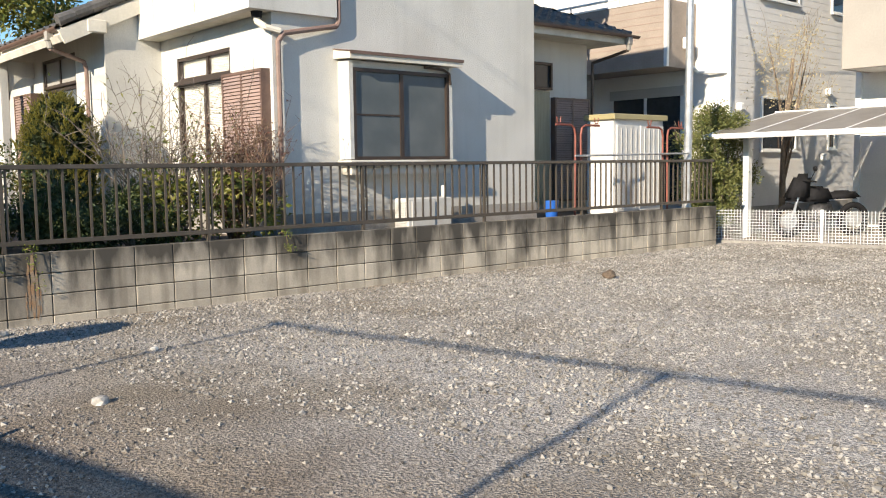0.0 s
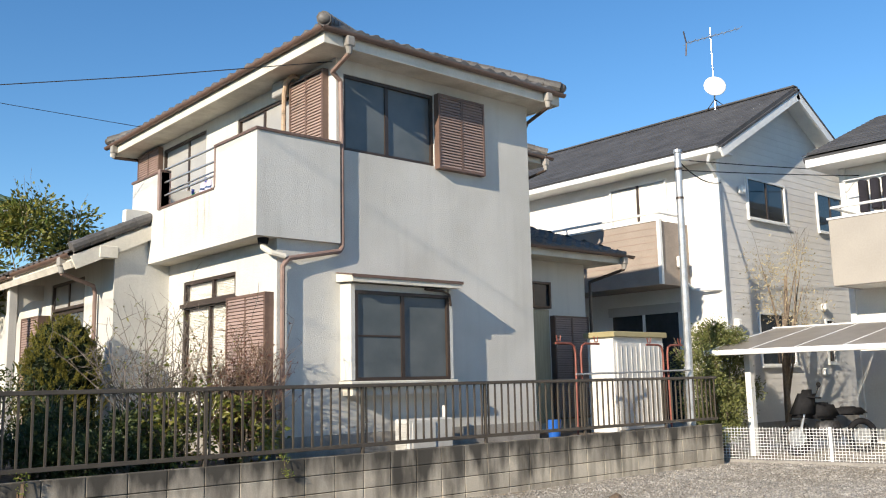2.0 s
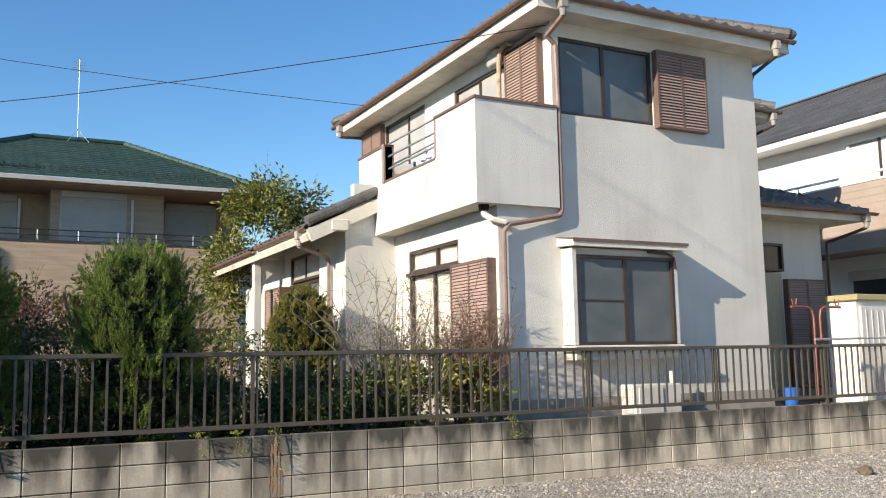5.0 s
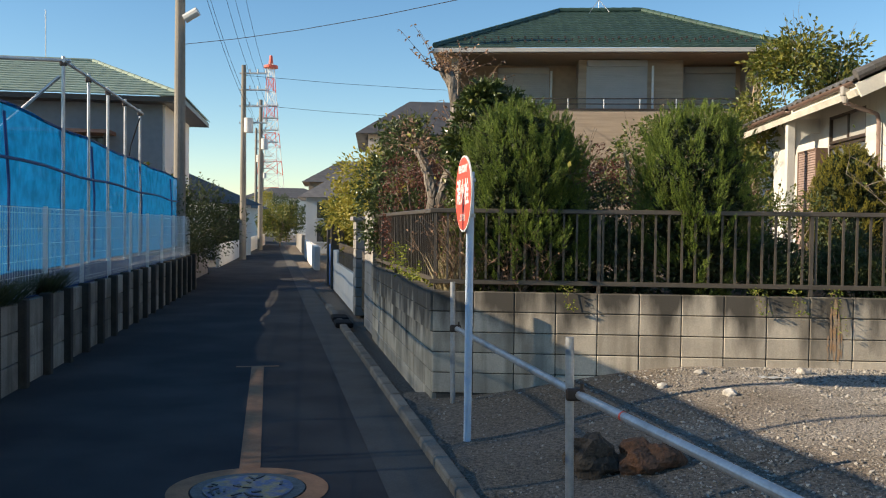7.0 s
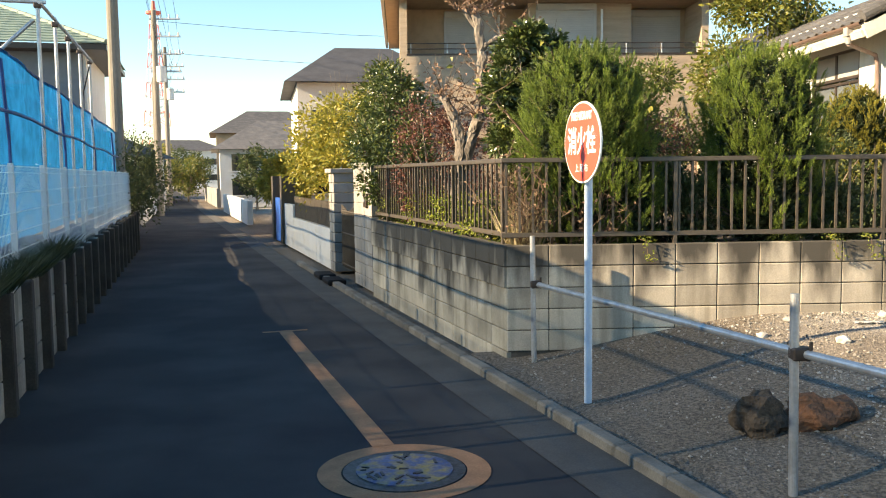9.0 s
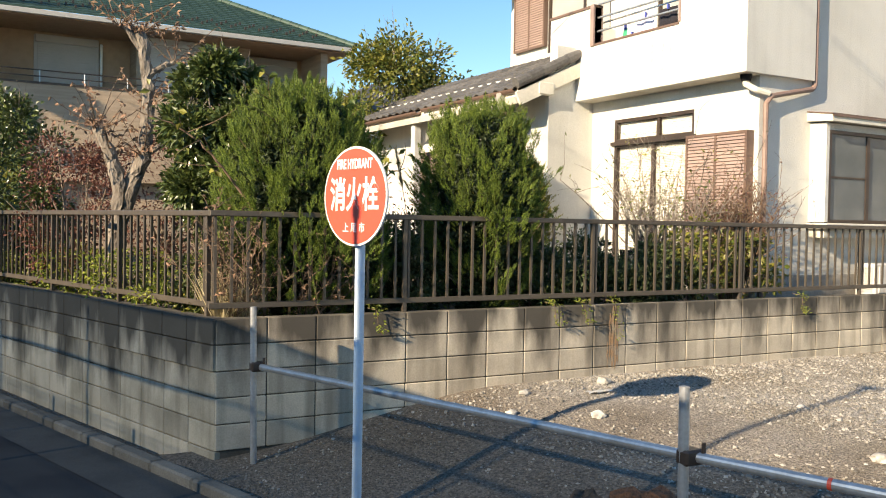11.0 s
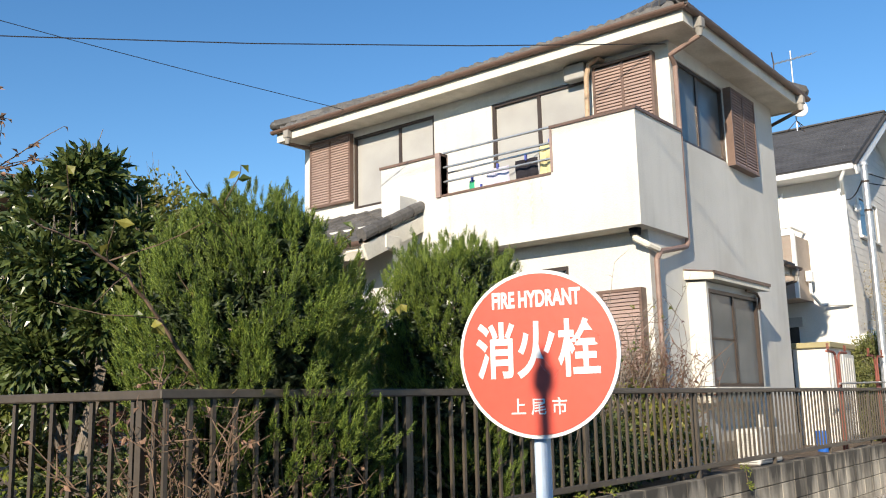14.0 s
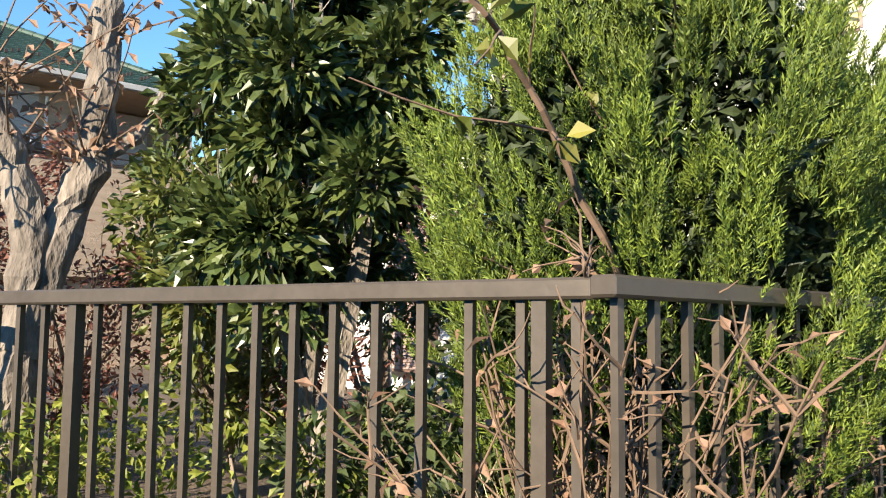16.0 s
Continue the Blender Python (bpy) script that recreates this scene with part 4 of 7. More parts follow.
for z in (1.84, 2.12):
    part("clamp", B(SX - 0.02, SX + 0.06, SY - 0.015, SY + 0.06, z, z + 0.03), M["galv"], sign)

barrier = thing("pipe_barrier", (-0.98, 8.5, 0.1), "galvanised scaffold pipe barrier at the lot edge", "barrier")
bp = [(-0.955, 8.53), (-0.09, 5.08), (0.95, 1.7), (1.9, -1.7)]
for (x, y), zt in zip(bp, (1.24, 1.16, 1.15, 1.15)):
    part("post", T((x, y, -0.05), (x - 0.015, y, zt), 0.0243, n=14), M["galv"], barrier)
bars_ = [(-0.96, 8.48, 0.80), (-0.09, 5.04, 0.845), (0.95, 1.66, 0.86), (1.9, -1.74, 0.86)]
for a, b in zip(bars_, bars_[1:]):
    part("pipe", T(Vector(a) + Vector((0.04, 0, 0)), Vector(b) + Vector((0.04, 0, 0)), 0.0243, n=14), M["galv"], barrier)
for (x, y), (bx_, by_, bz_) in zip(bp, bars_):
    bm = B(x - 0.035, x + 0.07, y - 0.045, y + 0.03, bz_ - 0.035, bz_ + 0.035, 0.01)
    tube(bm, (x + 0.05, y - 0.06, bz_ + 0.02), (x + 0.05, y - 0.06, bz_ + 0.07), 0.01)
    part("clamp", bm, M["bronze"], barrier, "rusty scaffold clamp")
ta = Vector(bars_[1]).lerp(Vector(bars_[2]), 0.16) + Vector((0.04, 0, 0))
tb = Vector(bars_[1]).lerp(Vector(bars_[2]), 0.165) + Vector((0.04, 0, 0))
part("tape", T(ta, tb, 0.0255, n=14), M["sign_red"], barrier, "band of red tape")

# ---- the building site across the lane: panel wall, mesh fence, blue sheet, poles ----
LD = Vector((-0.222, 0.975, 0)).normalized()
LP = Vector((-4.80, 5.83, 0))
LN = Vector((LD.y, -LD.x, 0))
lrot = Matrix.Rotation(math.atan2(LD.y, LD.x), 4, 'Z')
def lp(s, d, z):
    p = LP + LD * s + LN * d
    return Vector((p.x, p.y, z))
LS0, LS1 = -9.2, 18.4
retaining = thing("retaining_wall", lp(0, 0, 0), "dark stained concrete panel wall with upright posts", "wall", kind="structure")
s = LS0
while s < LS1:
    z0_ = -0.05
    for hgt in (0.33, 0.33, 0.30):
        part("panel", obox(bmesh.new(), Matrix.Translation(lp(s + 0.45, -0.06, z0_ + hgt / 2)) @ lrot, 0.9, 0.06, hgt - 0.012, 0.006), M["panel"], retaining)
        z0_ += hgt
    part("post", obox(bmesh.new(), Matrix.Translation(lp(s, -0.01, 0.44)) @ lrot, 0.12, 0.13, 1.0, 0.01), M["panel_post"], retaining, "dark concrete post")
    s += 0.9
part("backfill", obox(bmesh.new(), Matrix.Translation(lp((LS0 + LS1) / 2, -1.2, 0.40)) @ lrot, LS1 - LS0, 2.2, 0.88), M["soil"], retaining)

mesh_fence = thing("mesh_fence", lp(0, -0.18, 0.8), "white welded wire mesh fence on the panel wall", "fence")
s = LS0
while s < LS1 + 0.1:
    part("post", obox(bmesh.new(), Matrix.Translation(lp(s, -0.20, 1.40)) @ lrot, 0.045, 0.045, 1.10), M["white_metal"], mesh_fence)
    s += 1.77
s = LS0
while s < LS1:
    wires = bmesh.new()
    s1 = min(s + 1.77, LS1)
    k = s
    while k < s1:
        obox(wires, Matrix.Translation(lp(k, -0.17, 1.42)) @ lrot, 0.0036, 0.0036, 1.02)
        k += 0.055
    for zz in (0.95, 1.0, 1.15, 1.32, 1.5, 1.68, 1.86, 1.92):
        obox(wires, Matrix.Translation(lp((s + s1) / 2, -0.166 + (0.03 if zz in (1.0, 1.86) else 0), zz)) @ lrot, s1 - s, 0.006, 0.006)
    part("mesh_panel", wires, M["white_metal"], mesh_fence)
    s += 1.77

sheet = thing("site_sheet", lp(0, -0.5, 0.8), "bright blue plastic sheet tied to scaffold poles", "sheet")
ST = 3.15
def sheet_grid(name, z0, z1, material, off, amp):
    vs, fs = [], []
    ns, nz = 200, 10
    for i in range(ns + 1):
        s_ = LS0 + (LS1 - LS0) * i / ns
        for j in range(nz + 1):
            f_ = j / nz
            top = z1 + 0.02 * math.sin(s_ * 1.7) - 0.012 * s_
            zz = z0 + (top - z0) * f_
            b = amp * (noise.noise((s_ * 1.1, zz * 1.4, off)) + 0.4 * noise.noise((s_ * 4, zz * 3, off)))
            vs.append(tuple(lp(s_, -0.42 + off + b, zz)))
    for i in range(ns):
        for j in range(nz):
            a = i * (nz + 1) + j
            fs.append((a, a + 1, a + nz + 2, a + nz + 1))
    ob = raw(name, vs, fs, material, sheet)
    ob.data.shade_smooth()
    return ob
sheet_grid("blue_sheet", 1.15, ST, M["net"], 0.0, 0.06)
sheet_grid("lower_sheet", 0.72, 1.22, M["net_dark"], 0.07, 0.03)
part("top_hem", path_tube(bmesh.new(), [lp(s_, -0.44, ST + 0.02 * math.sin(s_ * 1.7) - 0.012 * s_) for s_ in [LS0 + (LS1 - LS0) * i / 24 for i in range(25)]], 0.022, 6), M["net_dark"], sheet)
for k in range(7):
    s_ = LS0 + 1.0 + k * 4.1
    part("seam", path_tube(bmesh.new(), [lp(s_, -0.36, 1.2), lp(s_ + 0.05, -0.37, 2.2), lp(s_ - 0.02, -0.40, ST - 0.1 - 0.012 * s_)], 0.018, 6), M["net_dark"], sheet)
part("band", path_tube(bmesh.new(), [lp(LS0 + (LS1 - LS0) * i / 30, -0.365, ST - 0.62 - 0.012 * (LS0 + (LS1 - LS0) * i / 30) + 0.02 * math.sin(i * 1.3)) for i in range(31)], 0.02, 6), M["net_dark"], sheet, "dark folded seam")
scaffold = thing("scaffold", lp(0, -0.8, 0.8), "grey scaffold poles standing behind the sheet", "scaffold")
sps = [(-8.5, 4.66), (-4.84, 4.66), (-1.12, 4.66), (0.13, 4.01), (6.54, 4.06), (8.0, 4.06), (9.35, 4.06), (10.8, 4.06), (12.3, 4.06)]
for s_, zt in sps:
    part("pole", T(lp(s_, -0.40, 0.7), lp(s_, -0.40, zt), 0.0243), M["galv"], scaffold)
    part("coupler", obox(bmesh.new(), Matrix.Translation(lp(s_, -0.40, zt - 0.10)) @ lrot, 0.08, 0.09, 0.07, 0.012), M["bronze"], scaffold, "rusty pipe coupler")
part("brace", T(lp(6.5, -1.75, 2.55), lp(6.54, -0.45, 3.78), 0.0243), M["galv"], scaffold)
part("crossbar", T(lp(6.54, -0.30, 4.0), lp(6.2, -5.6, 4.0), 0.0243), M["galv"], scaffold)
part("crossbar", T(lp(-9.0, -0.36, 4.61), lp(-1.0, -0.36, 4.61), 0.0243), M["galv"], scaffold)
part("handrail", T(lp(6.4, -0.36, 3.98), lp(12.4, -0.36, 3.98), 0.0243), M["galv"], scaffold)
part("rope", path_tube(bmesh.new(), [lp(12.3, -0.4, 3.9), lp(11.9, -0.5, 3.3), lp(11.6, -0.5, 2.9)], 0.012, 6), M["black"], scaffold)

# ---- the gate, the pillars and the walls further up the lane ----
def wl(s, d, z):
    p = WC + wd * s - wn_ * d
    return Vector((p.x, p.y, z))
def wbox(s0, s1, d0, d1, z0, z1, bev=0.0):
    c = wl((s0 + s1) / 2, (d0 + d1) / 2, (z0 + z1) / 2)
    return obox(bmesh.new(), Matrix.Translation(c) @ wrot, s1 - s0, d1 - d0, z1 - z0, bev)
high = thing("gate_wall", wl(5.7, 0, 0), "tall pale block wall beside the gate with intercom", "wall", kind="structure")
part("core", wbox(5.64, 6.93, 0.01, 0.13, 0.0, 1.94), M["mortar"], high)
part("cap", wbox(5.60, 6.97, -0.02, 0.16, 1.94, 2.0, 0.008), M["concrete"], high)
k = 0
for r in range(10):
    for c in range(4):
        s0 = 5.62 + c * 0.33 + (0.0 if r % 2 else -0.0)
        part("block", wbox(s0 + 0.004, s0 + 0.326, -0.004, 0.144, 0.0 + r * 0.194 + 0.004, (r + 1) * 0.194 - 0.002, 0.006), M["concrete"], high)
inter = thing("intercom", wl(5.95, -0.02, 1.4), "small grey intercom box on the gate wall", "intercom")
part("case", wbox(5.82, 6.0, -0.05, -0.005, 1.30, 1.52, 0.008), M["bronze"], inter)
part("button", wbox(5.88, 5.94, -0.058, -0.05, 1.38, 1.44), M["galv"], inter)
gate = thing("iron_gate", wl(7.6, 0.1, 0.1), "closed dark wrought iron double gate", "gate")
for i in range(18):
    part("bar", T(wl(7.02 + i * 0.095, 0.12, 0.12), wl(7.02 + i * 0.095, 0.12, 1.22 + 0.05 * math.sin(i * 0.45)), 0.011, n=6), M["rail"], gate)
for z in (0.18, 0.75, 1.15):
    part("rail", T(wl(6.95, 0.12, z), wl(8.70, 0.12, z), 0.014, n=6), M["rail"], gate)
pil = thing("gate_pillar", wl(8.65, 0.1, 0), "grey split-face block gate pillar with cap", "pillar")
for r in range(10):
    for c in range(2):
        part("block", wbox(8.72 + c * 0.24, 8.955 + c * 0.24, -0.02 + (0.006 if (r + c) % 2 else 0), 0.42, r * 0.185 + 0.004, (r + 1) * 0.185 - 0.006, 0.01), M["concrete"], pil)
part("cap", wbox(8.66, 9.26, -0.08, 0.48, 1.85, 1.93, 0.01), M["concrete"], pil)
far_wall = thing("garden_wall", wl(12, 0, 0), "low white rendered garden wall with a dark fence on top", "wall", kind="structure")
for i in range(4):
    part("panel", wbox(9.28 + i * 1.7, 10.94 + i * 1.7, 0.0, 0.14, 0.0, 0.78 + (0.3 if i == 3 else 0), 0.006), M["siding"], far_wall)
    if i < 3:
        for j in range(12):
            part("slat", wbox(9.3 + i * 1.7 + j * 0.14, 9.41 + i * 1.7 + j * 0.14, 0.04, 0.07, 0.80, 1.30), M["rail"], far_wall)
far2 = thing("garden_wall", wl(18, 0, 0), "dark wooden gate wall and blue sheet beside the lane", "wall", kind="structure")
part("gate_post", wbox(16.1, 16.5, -0.05, 0.3, 0, 1.8), M["rail"], far2)
part("blue_board", wbox(16.6, 18.0, 0, 0.1, 0, 1.2), M["blue_plastic"], far2)
part("gate_post", wbox(18.1, 18.5, -0.05, 0.3, 0, 1.8), M["rail"], far2)
part("wall", wbox(26, 40, -0.1, 0.1, 0, 0.9), M["siding"], far2)
part("wall", wbox(46, 62, -0.1, 0.1, 0, 1.1), M["concrete"], far2)
stepstones = thing("gate_step", wl(7.6, -0.5, 0), "dark metal ramp steps in the gutter before the gate", "ramp")
for s_ in (6.6, 7.5):
    part("ramp", wbox(s_, s_ + 0.6, -0.52, -0.22, 0.01, 0.10, 0.02), M["black"], stepstones)
lwall = thing("garden_wall", lp(17.5, -0.5, 0), "grey concrete block wall with a clipped dark hedge behind", "wall", kind="structure")
def lbox(s0, s1, d0, d1, z0, z1, bev=0.0):
    return obox(bmesh.new(), Matrix.Translation(lp((s0 + s1) / 2, (d0 + d1) / 2, (z0 + z1) / 2)) @ lrot, s1 - s0, d1 - d0, z1 - z0, bev)
part("wall", lbox(17.6, 26, -0.62, -0.5, 0, 1.15), M["concrete"], lwall)
part("return_wall", lbox(17.6, 17.75, -3.5, -0.62, 0, 1.15), M["concrete"], lwall)
part("wall", lbox(30, 70, -0.62, -0.5, 0, 0.9), M["siding"], lwall)

# ---- the tan house with the green roof ----
tan = thing("house", (2.3, 29, 0.6), "tan clad two-storey house with green tiled hip roof", "house")
TY = 26.0
TL, TR_ = -2.1, 6.5                                # outer faces of its side walls
part("wall", B(TL, TR_, TY + 0.9, 34, 0.5, 6.7), M["tan_plain"], tan)
part("bay", B(1.52, 4.48, TY + 0.02, TY + 0.9, 3.8, 6.6), M["tan_tile"], tan, "tan ribbed cladding bay")
part("parapet", B(TL + 0.2, TR_ - 0.2, TY - 0.60, TY - 0.45, 2.8, 5.06), M["tan_tile"], tan, "tan ribbed parapet")
part("parapet_cap", B(TL + 0.18, TR_ - 0.18, TY - 0.62, TY - 0.43, 5.06, 5.11), M["bronze"], tan)
part("balcony_floor", B(TL + 0.2, TR_ - 0.2, TY - 0.45, TY + 0.9, 3.6, 3.75), M["tan_plain"], tan)
part("side_wall", B(TL, TL + 0.2, TY - 0.6, TY + 0.9, 0.5, 6.65), M["tan_tile"], tan)
part("lower_wall", B(TL + 0.2, TR_ - 0.2, TY - 0.35, TY - 0.1, 0.5, 3.6), M["tan_tile"], tan)
part("side_wall", B(TR_ - 0.2, TR_, TY - 0.6, TY + 0.9, 0.5, 6.65), M["tan_tile"], tan)
def roller(x0, x1, z0, z1, y):
    w = part("window", B(x0 - 0.05, x1 + 0.05, y - 0.05, y, z0, z1 + 0.18), M["roller"], tan, "grey roller shutter pulled down")
    z = z0 + 0.02
    while z < z1:
        part("slat", B(x0 + 0.03, x1 - 0.03, y - 0.066, y - 0.051, z, z + 0.055, 0.004), M["roller"], w)
        z += 0.062
    part("housing", B(x0 - 0.03, x1 + 0.03, y - 0.12, y - 0.051, z1 + 0.01, z1 + 0.2, 0.01), M["roller"], w)
roller(1.80, 3.42, 4.0, 6.36, TY + 0.02)
roller(-0.76, 0.68, 4.0, 6.30, TY + 0.9)
roller(4.70, 6.10, 4.0, 6.32, TY + 0.9)
for z in (5.25, 5.40):
    part("rail", T((TL + 0.2, TY - 0.52, z), (TR_ - 0.2, TY - 0.52, z), 0.016, n=6), M["bronze"], tan)
for i in range(9):
    part("rail_post", T((TL + 0.3 + i * 1.0, TY - 0.52, 5.11), (TL + 0.3 + i * 1.0, TY - 0.52, 5.4), 0.014, n=6), M["galv"], tan)
for x in (0.78, 3.62, 6.35):
    part("drain_pipe", T((x, TY + 0.80 if x != 3.62 else TY - 0.04, 4.9), (x, TY + 0.80 if x != 3.62 else TY - 0.04, 6.4), 0.035, n=8), M["white_metal"], tan)
TX0, TX1, TY0, TY1, TZ = -2.55, 7.17, TY - 1.0, 35.0, 6.74
troof = part("roof", B(TX0 + 0.05, TX1 - 0.05, TY0 + 0.05, TY1, TZ - 0.16, TZ - 0.02), M["tan_plain"], tan, "dark green interlocking tile hip roof")
part("eaves_gutter", B(TX0, TX1, TY0 - 0.07, TY0 + 0.03, TZ - 0.14, TZ - 0.02, 0.01), M["roller"], troof)
part("eaves_gutter", B(TX0 - 0.07, TX0 + 0.02, TY0, TY1, TZ - 0.14, TZ - 0.02, 0.01), M["roller"], troof)
TH = 2.15
th_ = (TY1 - TY0) / 2
tiled_slope("tile_cladding", (TX0, TY0, TZ), (TX1, TY0, TZ), (0, 1, 0), TH, th_, troof, 3.7, 3.3, "green_tile", 0.30, 0.27, 0.012)
tiled_slope("tile_cladding", (TX0, TY1, TZ), (TX0, TY0, TZ), (1, 0, 0), TH, 3.7, troof, th_, th_, "green_tile", 0.30, 0.27, 0.012)
tiled_slope("tile_cladding", (TX1, TY0, TZ), (TX1, TY1, TZ), (-1, 0, 0), TH, 3.3, troof, th_, th_, "green_tile", 0.30, 0.27, 0.012)
ridge_tiles((TX0, TY0, TZ + 0.06), (TX0 + 3.7, TY0 + th_, TZ + TH + 0.06), troof, 0.08, 0.33, "green_tile")
ridge_tiles((TX1, TY0, TZ + 0.06), (TX1 - 3.3, TY0 + th_, TZ + TH + 0.06), troof, 0.08, 0.33, "green_tile")
ridge_tiles((TX0 + 3.7, TY0 + th_, TZ + TH + 0.06), (TX1 - 3.3, TY0 + th_, TZ + TH + 0.06), troof, 0.09, 0.33, "green_tile")
for r, y in enumerate((0.35, 0.6, 0.85)):
    for i in range(22):
        x = TX0 + 0.6 + i * 0.38 + (r % 2) * 0.19
        zz = TZ + TH * y / th_ + 0.06
        part("snow_guard", B(x, x + 0.05, TY0 + y, TY0 + y + 0.05, zz, zz + 0.07), M["bronze"], troof)
antenna = thing("roof_antenna", (2.45, 30.0, 8.8), "thin steel aerial mast on the green roof", "antenna")
part("mast", T((2.45, 30.0, 8.8), (2.45, 30.0, 11.6), 0.012, n=6), M["galv"], antenna)
for k in range(4):
    part("element", T((2.25, 30.0, 11.2 + k * 0.1), (2.65, 30.0, 11.2 + k * 0.1), 0.008, n=5), M["galv"], antenna)
for q in ((-0.35, -0.3), (0.4, -0.25), (0.05, 0.45)):
    part("stay", T((2.45 + q[0], 30.0 + q[1], 8.75), (2.45, 30.0, 9.3), 0.012, n=5), M["galv"], antenna)

# ---- rear part of the white house, shed and drying poles ----
part("wall", B(XR, 13.9, 11.6, 16.5, 0.9, 4.2), M["stucco"], house)
part("rear_door", B(11.9, 12.75, 11.53, 11.60, 1.15, 3.25), M["door_beige"], house, "beige boarded back door")
window('y', 11.5, 11.85, 12.8, 3.28, 3.78, M["dark_glass"], house, "transom_window")
shutter_box('y', 11.6, 0.12, 12.85, 13.85, 1.2, 3.15, house)
rr_ = part("rear_roof", B(XR, 14.4, 11.0, 17, 4.2, 4.32), M["soffit"], house, "low tiled rear roof")
part("fascia", B(XR, 14.45, 10.95, 11.0, 4.18, 4.36), M["fascia"], rr_)
tiled_slope("tile_cladding", (XR, 10.9, 4.36), (14.5, 10.9, 4.36), (0, 1, 0), 1.15, 2.7, rr_, 0, 2.4)
tiled_slope("tile_cladding", (14.5, 10.9, 4.36), (14.5, 17, 4.36), (-1, 0, 0), 1.15, 2.4, rr_, 2.7, 0)
gutter((XR, 10.86, 4.34), (14.55, 10.86, 4.34), rr_)
hopper(14.25, 10.86, 4.30, rr_)
part("downpipe", path_tube(bmesh.new(), [(14.25, 10.86, 4.06), (13.95, 11.5, 3.85), (13.93, 11.52, 1.0)], 0.03), M["bronze"], rr_)
part("wall", B(XR, 13.45, 12.9, 16.4, 4.2, 6.5), M["stucco"], house)
ur = part("upper_rear_roof", B(XR, 13.88, 12.45, 16.9, 6.42, 6.56), M["soffit"], house, "tiled roof of the rear upper storey")
tiled_slope("tile_cladding", (XR, 12.42, 6.60), (13.92, 12.42, 6.60), (0, 1, 0), 1.0, 2.2, ur, 0, 2.2)
tiled_slope("tile_cladding", (13.92, 12.42, 6.60), (13.92, 16.9, 6.60), (-1, 0, 0), 1.0, 2.2, ur, 2.2, 2.2)
ridge_tiles((13.9, 12.45, 6.70), (11.75, 14.6, 7.68), ur)
gutter((XR, 12.38, 6.57), (13.97, 12.38, 6.57), ur)
hopper(13.75, 12.38, 6.52, ur)
part("downpipe", path_tube(bmesh.new(), [(13.75, 12.38, 6.28), (13.5, 12.82, 6.1), (13.48, 12.85, 4.5)], 0.03), M["bronze"], ur)
shed = thing("storage_shed", (13.4, 10.25, 1.0), "white steel garden storage shed with olive roof edge", "shed")
part("body", B(12.64, 14.08, 9.95, 10.53, 1.0, 2.66), M["siding"], shed)
part("roof", B(12.58, 14.14, 9.88, 10.58, 2.66, 2.76, 0.012), M["shed_top"], shed)
for x0, x1, d in ((12.70, 13.38, 0.0), (13.34, 14.02, 0.02)):
    dr = part("door", B(x0, x1, 9.91 - d, 9.948 - d, 1.05, 2.56, 0.006), M["white_plastic"], shed, "pale grey sliding shed door")
    for j in range(4):
        part("rib", B(x0 + 0.1 + j * 0.14, x0 + 0.12 + j * 0.14, 9.90 - d, 9.909 - d, 1.1, 2.5), M["white_plastic"], dr)
stand = thing("drying_stand", (12.3, 9.35, 1.0), "rust red laundry pole stands with a steel drying pole", "laundry stand")
for x in (11.0, 13.3):
    for dx in (-0.08, 0.08):
        part("upright", path_tube(bmesh.new(), [(x + dx, 9.35, 1.0), (x + dx * 0.8, 9.35, 2.35), (x + dx * 1.2, 9.35, 2.46), (x + dx * 2.2, 9.35, 2.50), (x + dx * 6.5, 9.35, 2.50)], 0.018, 6), M["clothes_pole"], stand)
        part("hook", path_tube(bmesh.new(), [(x + dx * 6.2, 9.35, 2.62), (x + dx * 6.0, 9.35, 2.53), (x + dx * 5.2, 9.35, 2.53), (x + dx * 5.0, 9.35, 2.62)], 0.009, 5), M["clothes_pole"], stand)
part("drying_pole", T((10.9, 9.32, 2.02), (14.0, 9.32, 2.06), 0.016, n=8), M["galv"], stand)
acu = thing("air_conditioner", (7.9, 9.5, 1.0), "white outdoor air conditioner unit by the wall", "air conditioner")
part("case", B(7.62, 8.40, 9.42, 9.72, 1.02, 1.46, 0.015), M["white_plastic"], acu)
for i in range(11):
    part("fin", B(7.60, 7.619, 9.46, 9.68, 1.06 + i * 0.034, 1.078 + i * 0.034), M["white_plastic"], acu)
part("grille", B(7.68, 8.08, 9.405, 9.419, 1.08, 1.42, 0.004), M["white_plastic"], acu)
part("pipe_cover", B(8.46, 8.51, 9.66, 9.72, 1.02, 1.62, 0.01), M["white_plastic"], acu)
buck = thing("bucket", (10.6, 9.55, 1.0), "bright blue plastic bucket by the back door", "bucket")
bm = bmesh.new(); bmesh.ops.create_cone(bm, cap_ends=True, segments=18, radius1=0.085, radius2=0.11, depth=0.30, matrix=Matrix.Translation((10.6, 9.55, 1.17)))
part("body", bm, M["blue_plastic"], buck)
part("rim", T((10.6, 9.55, 1.31), (10.6, 9.55, 1.33), 0.115, n=18), M["blue_plastic"], buck)
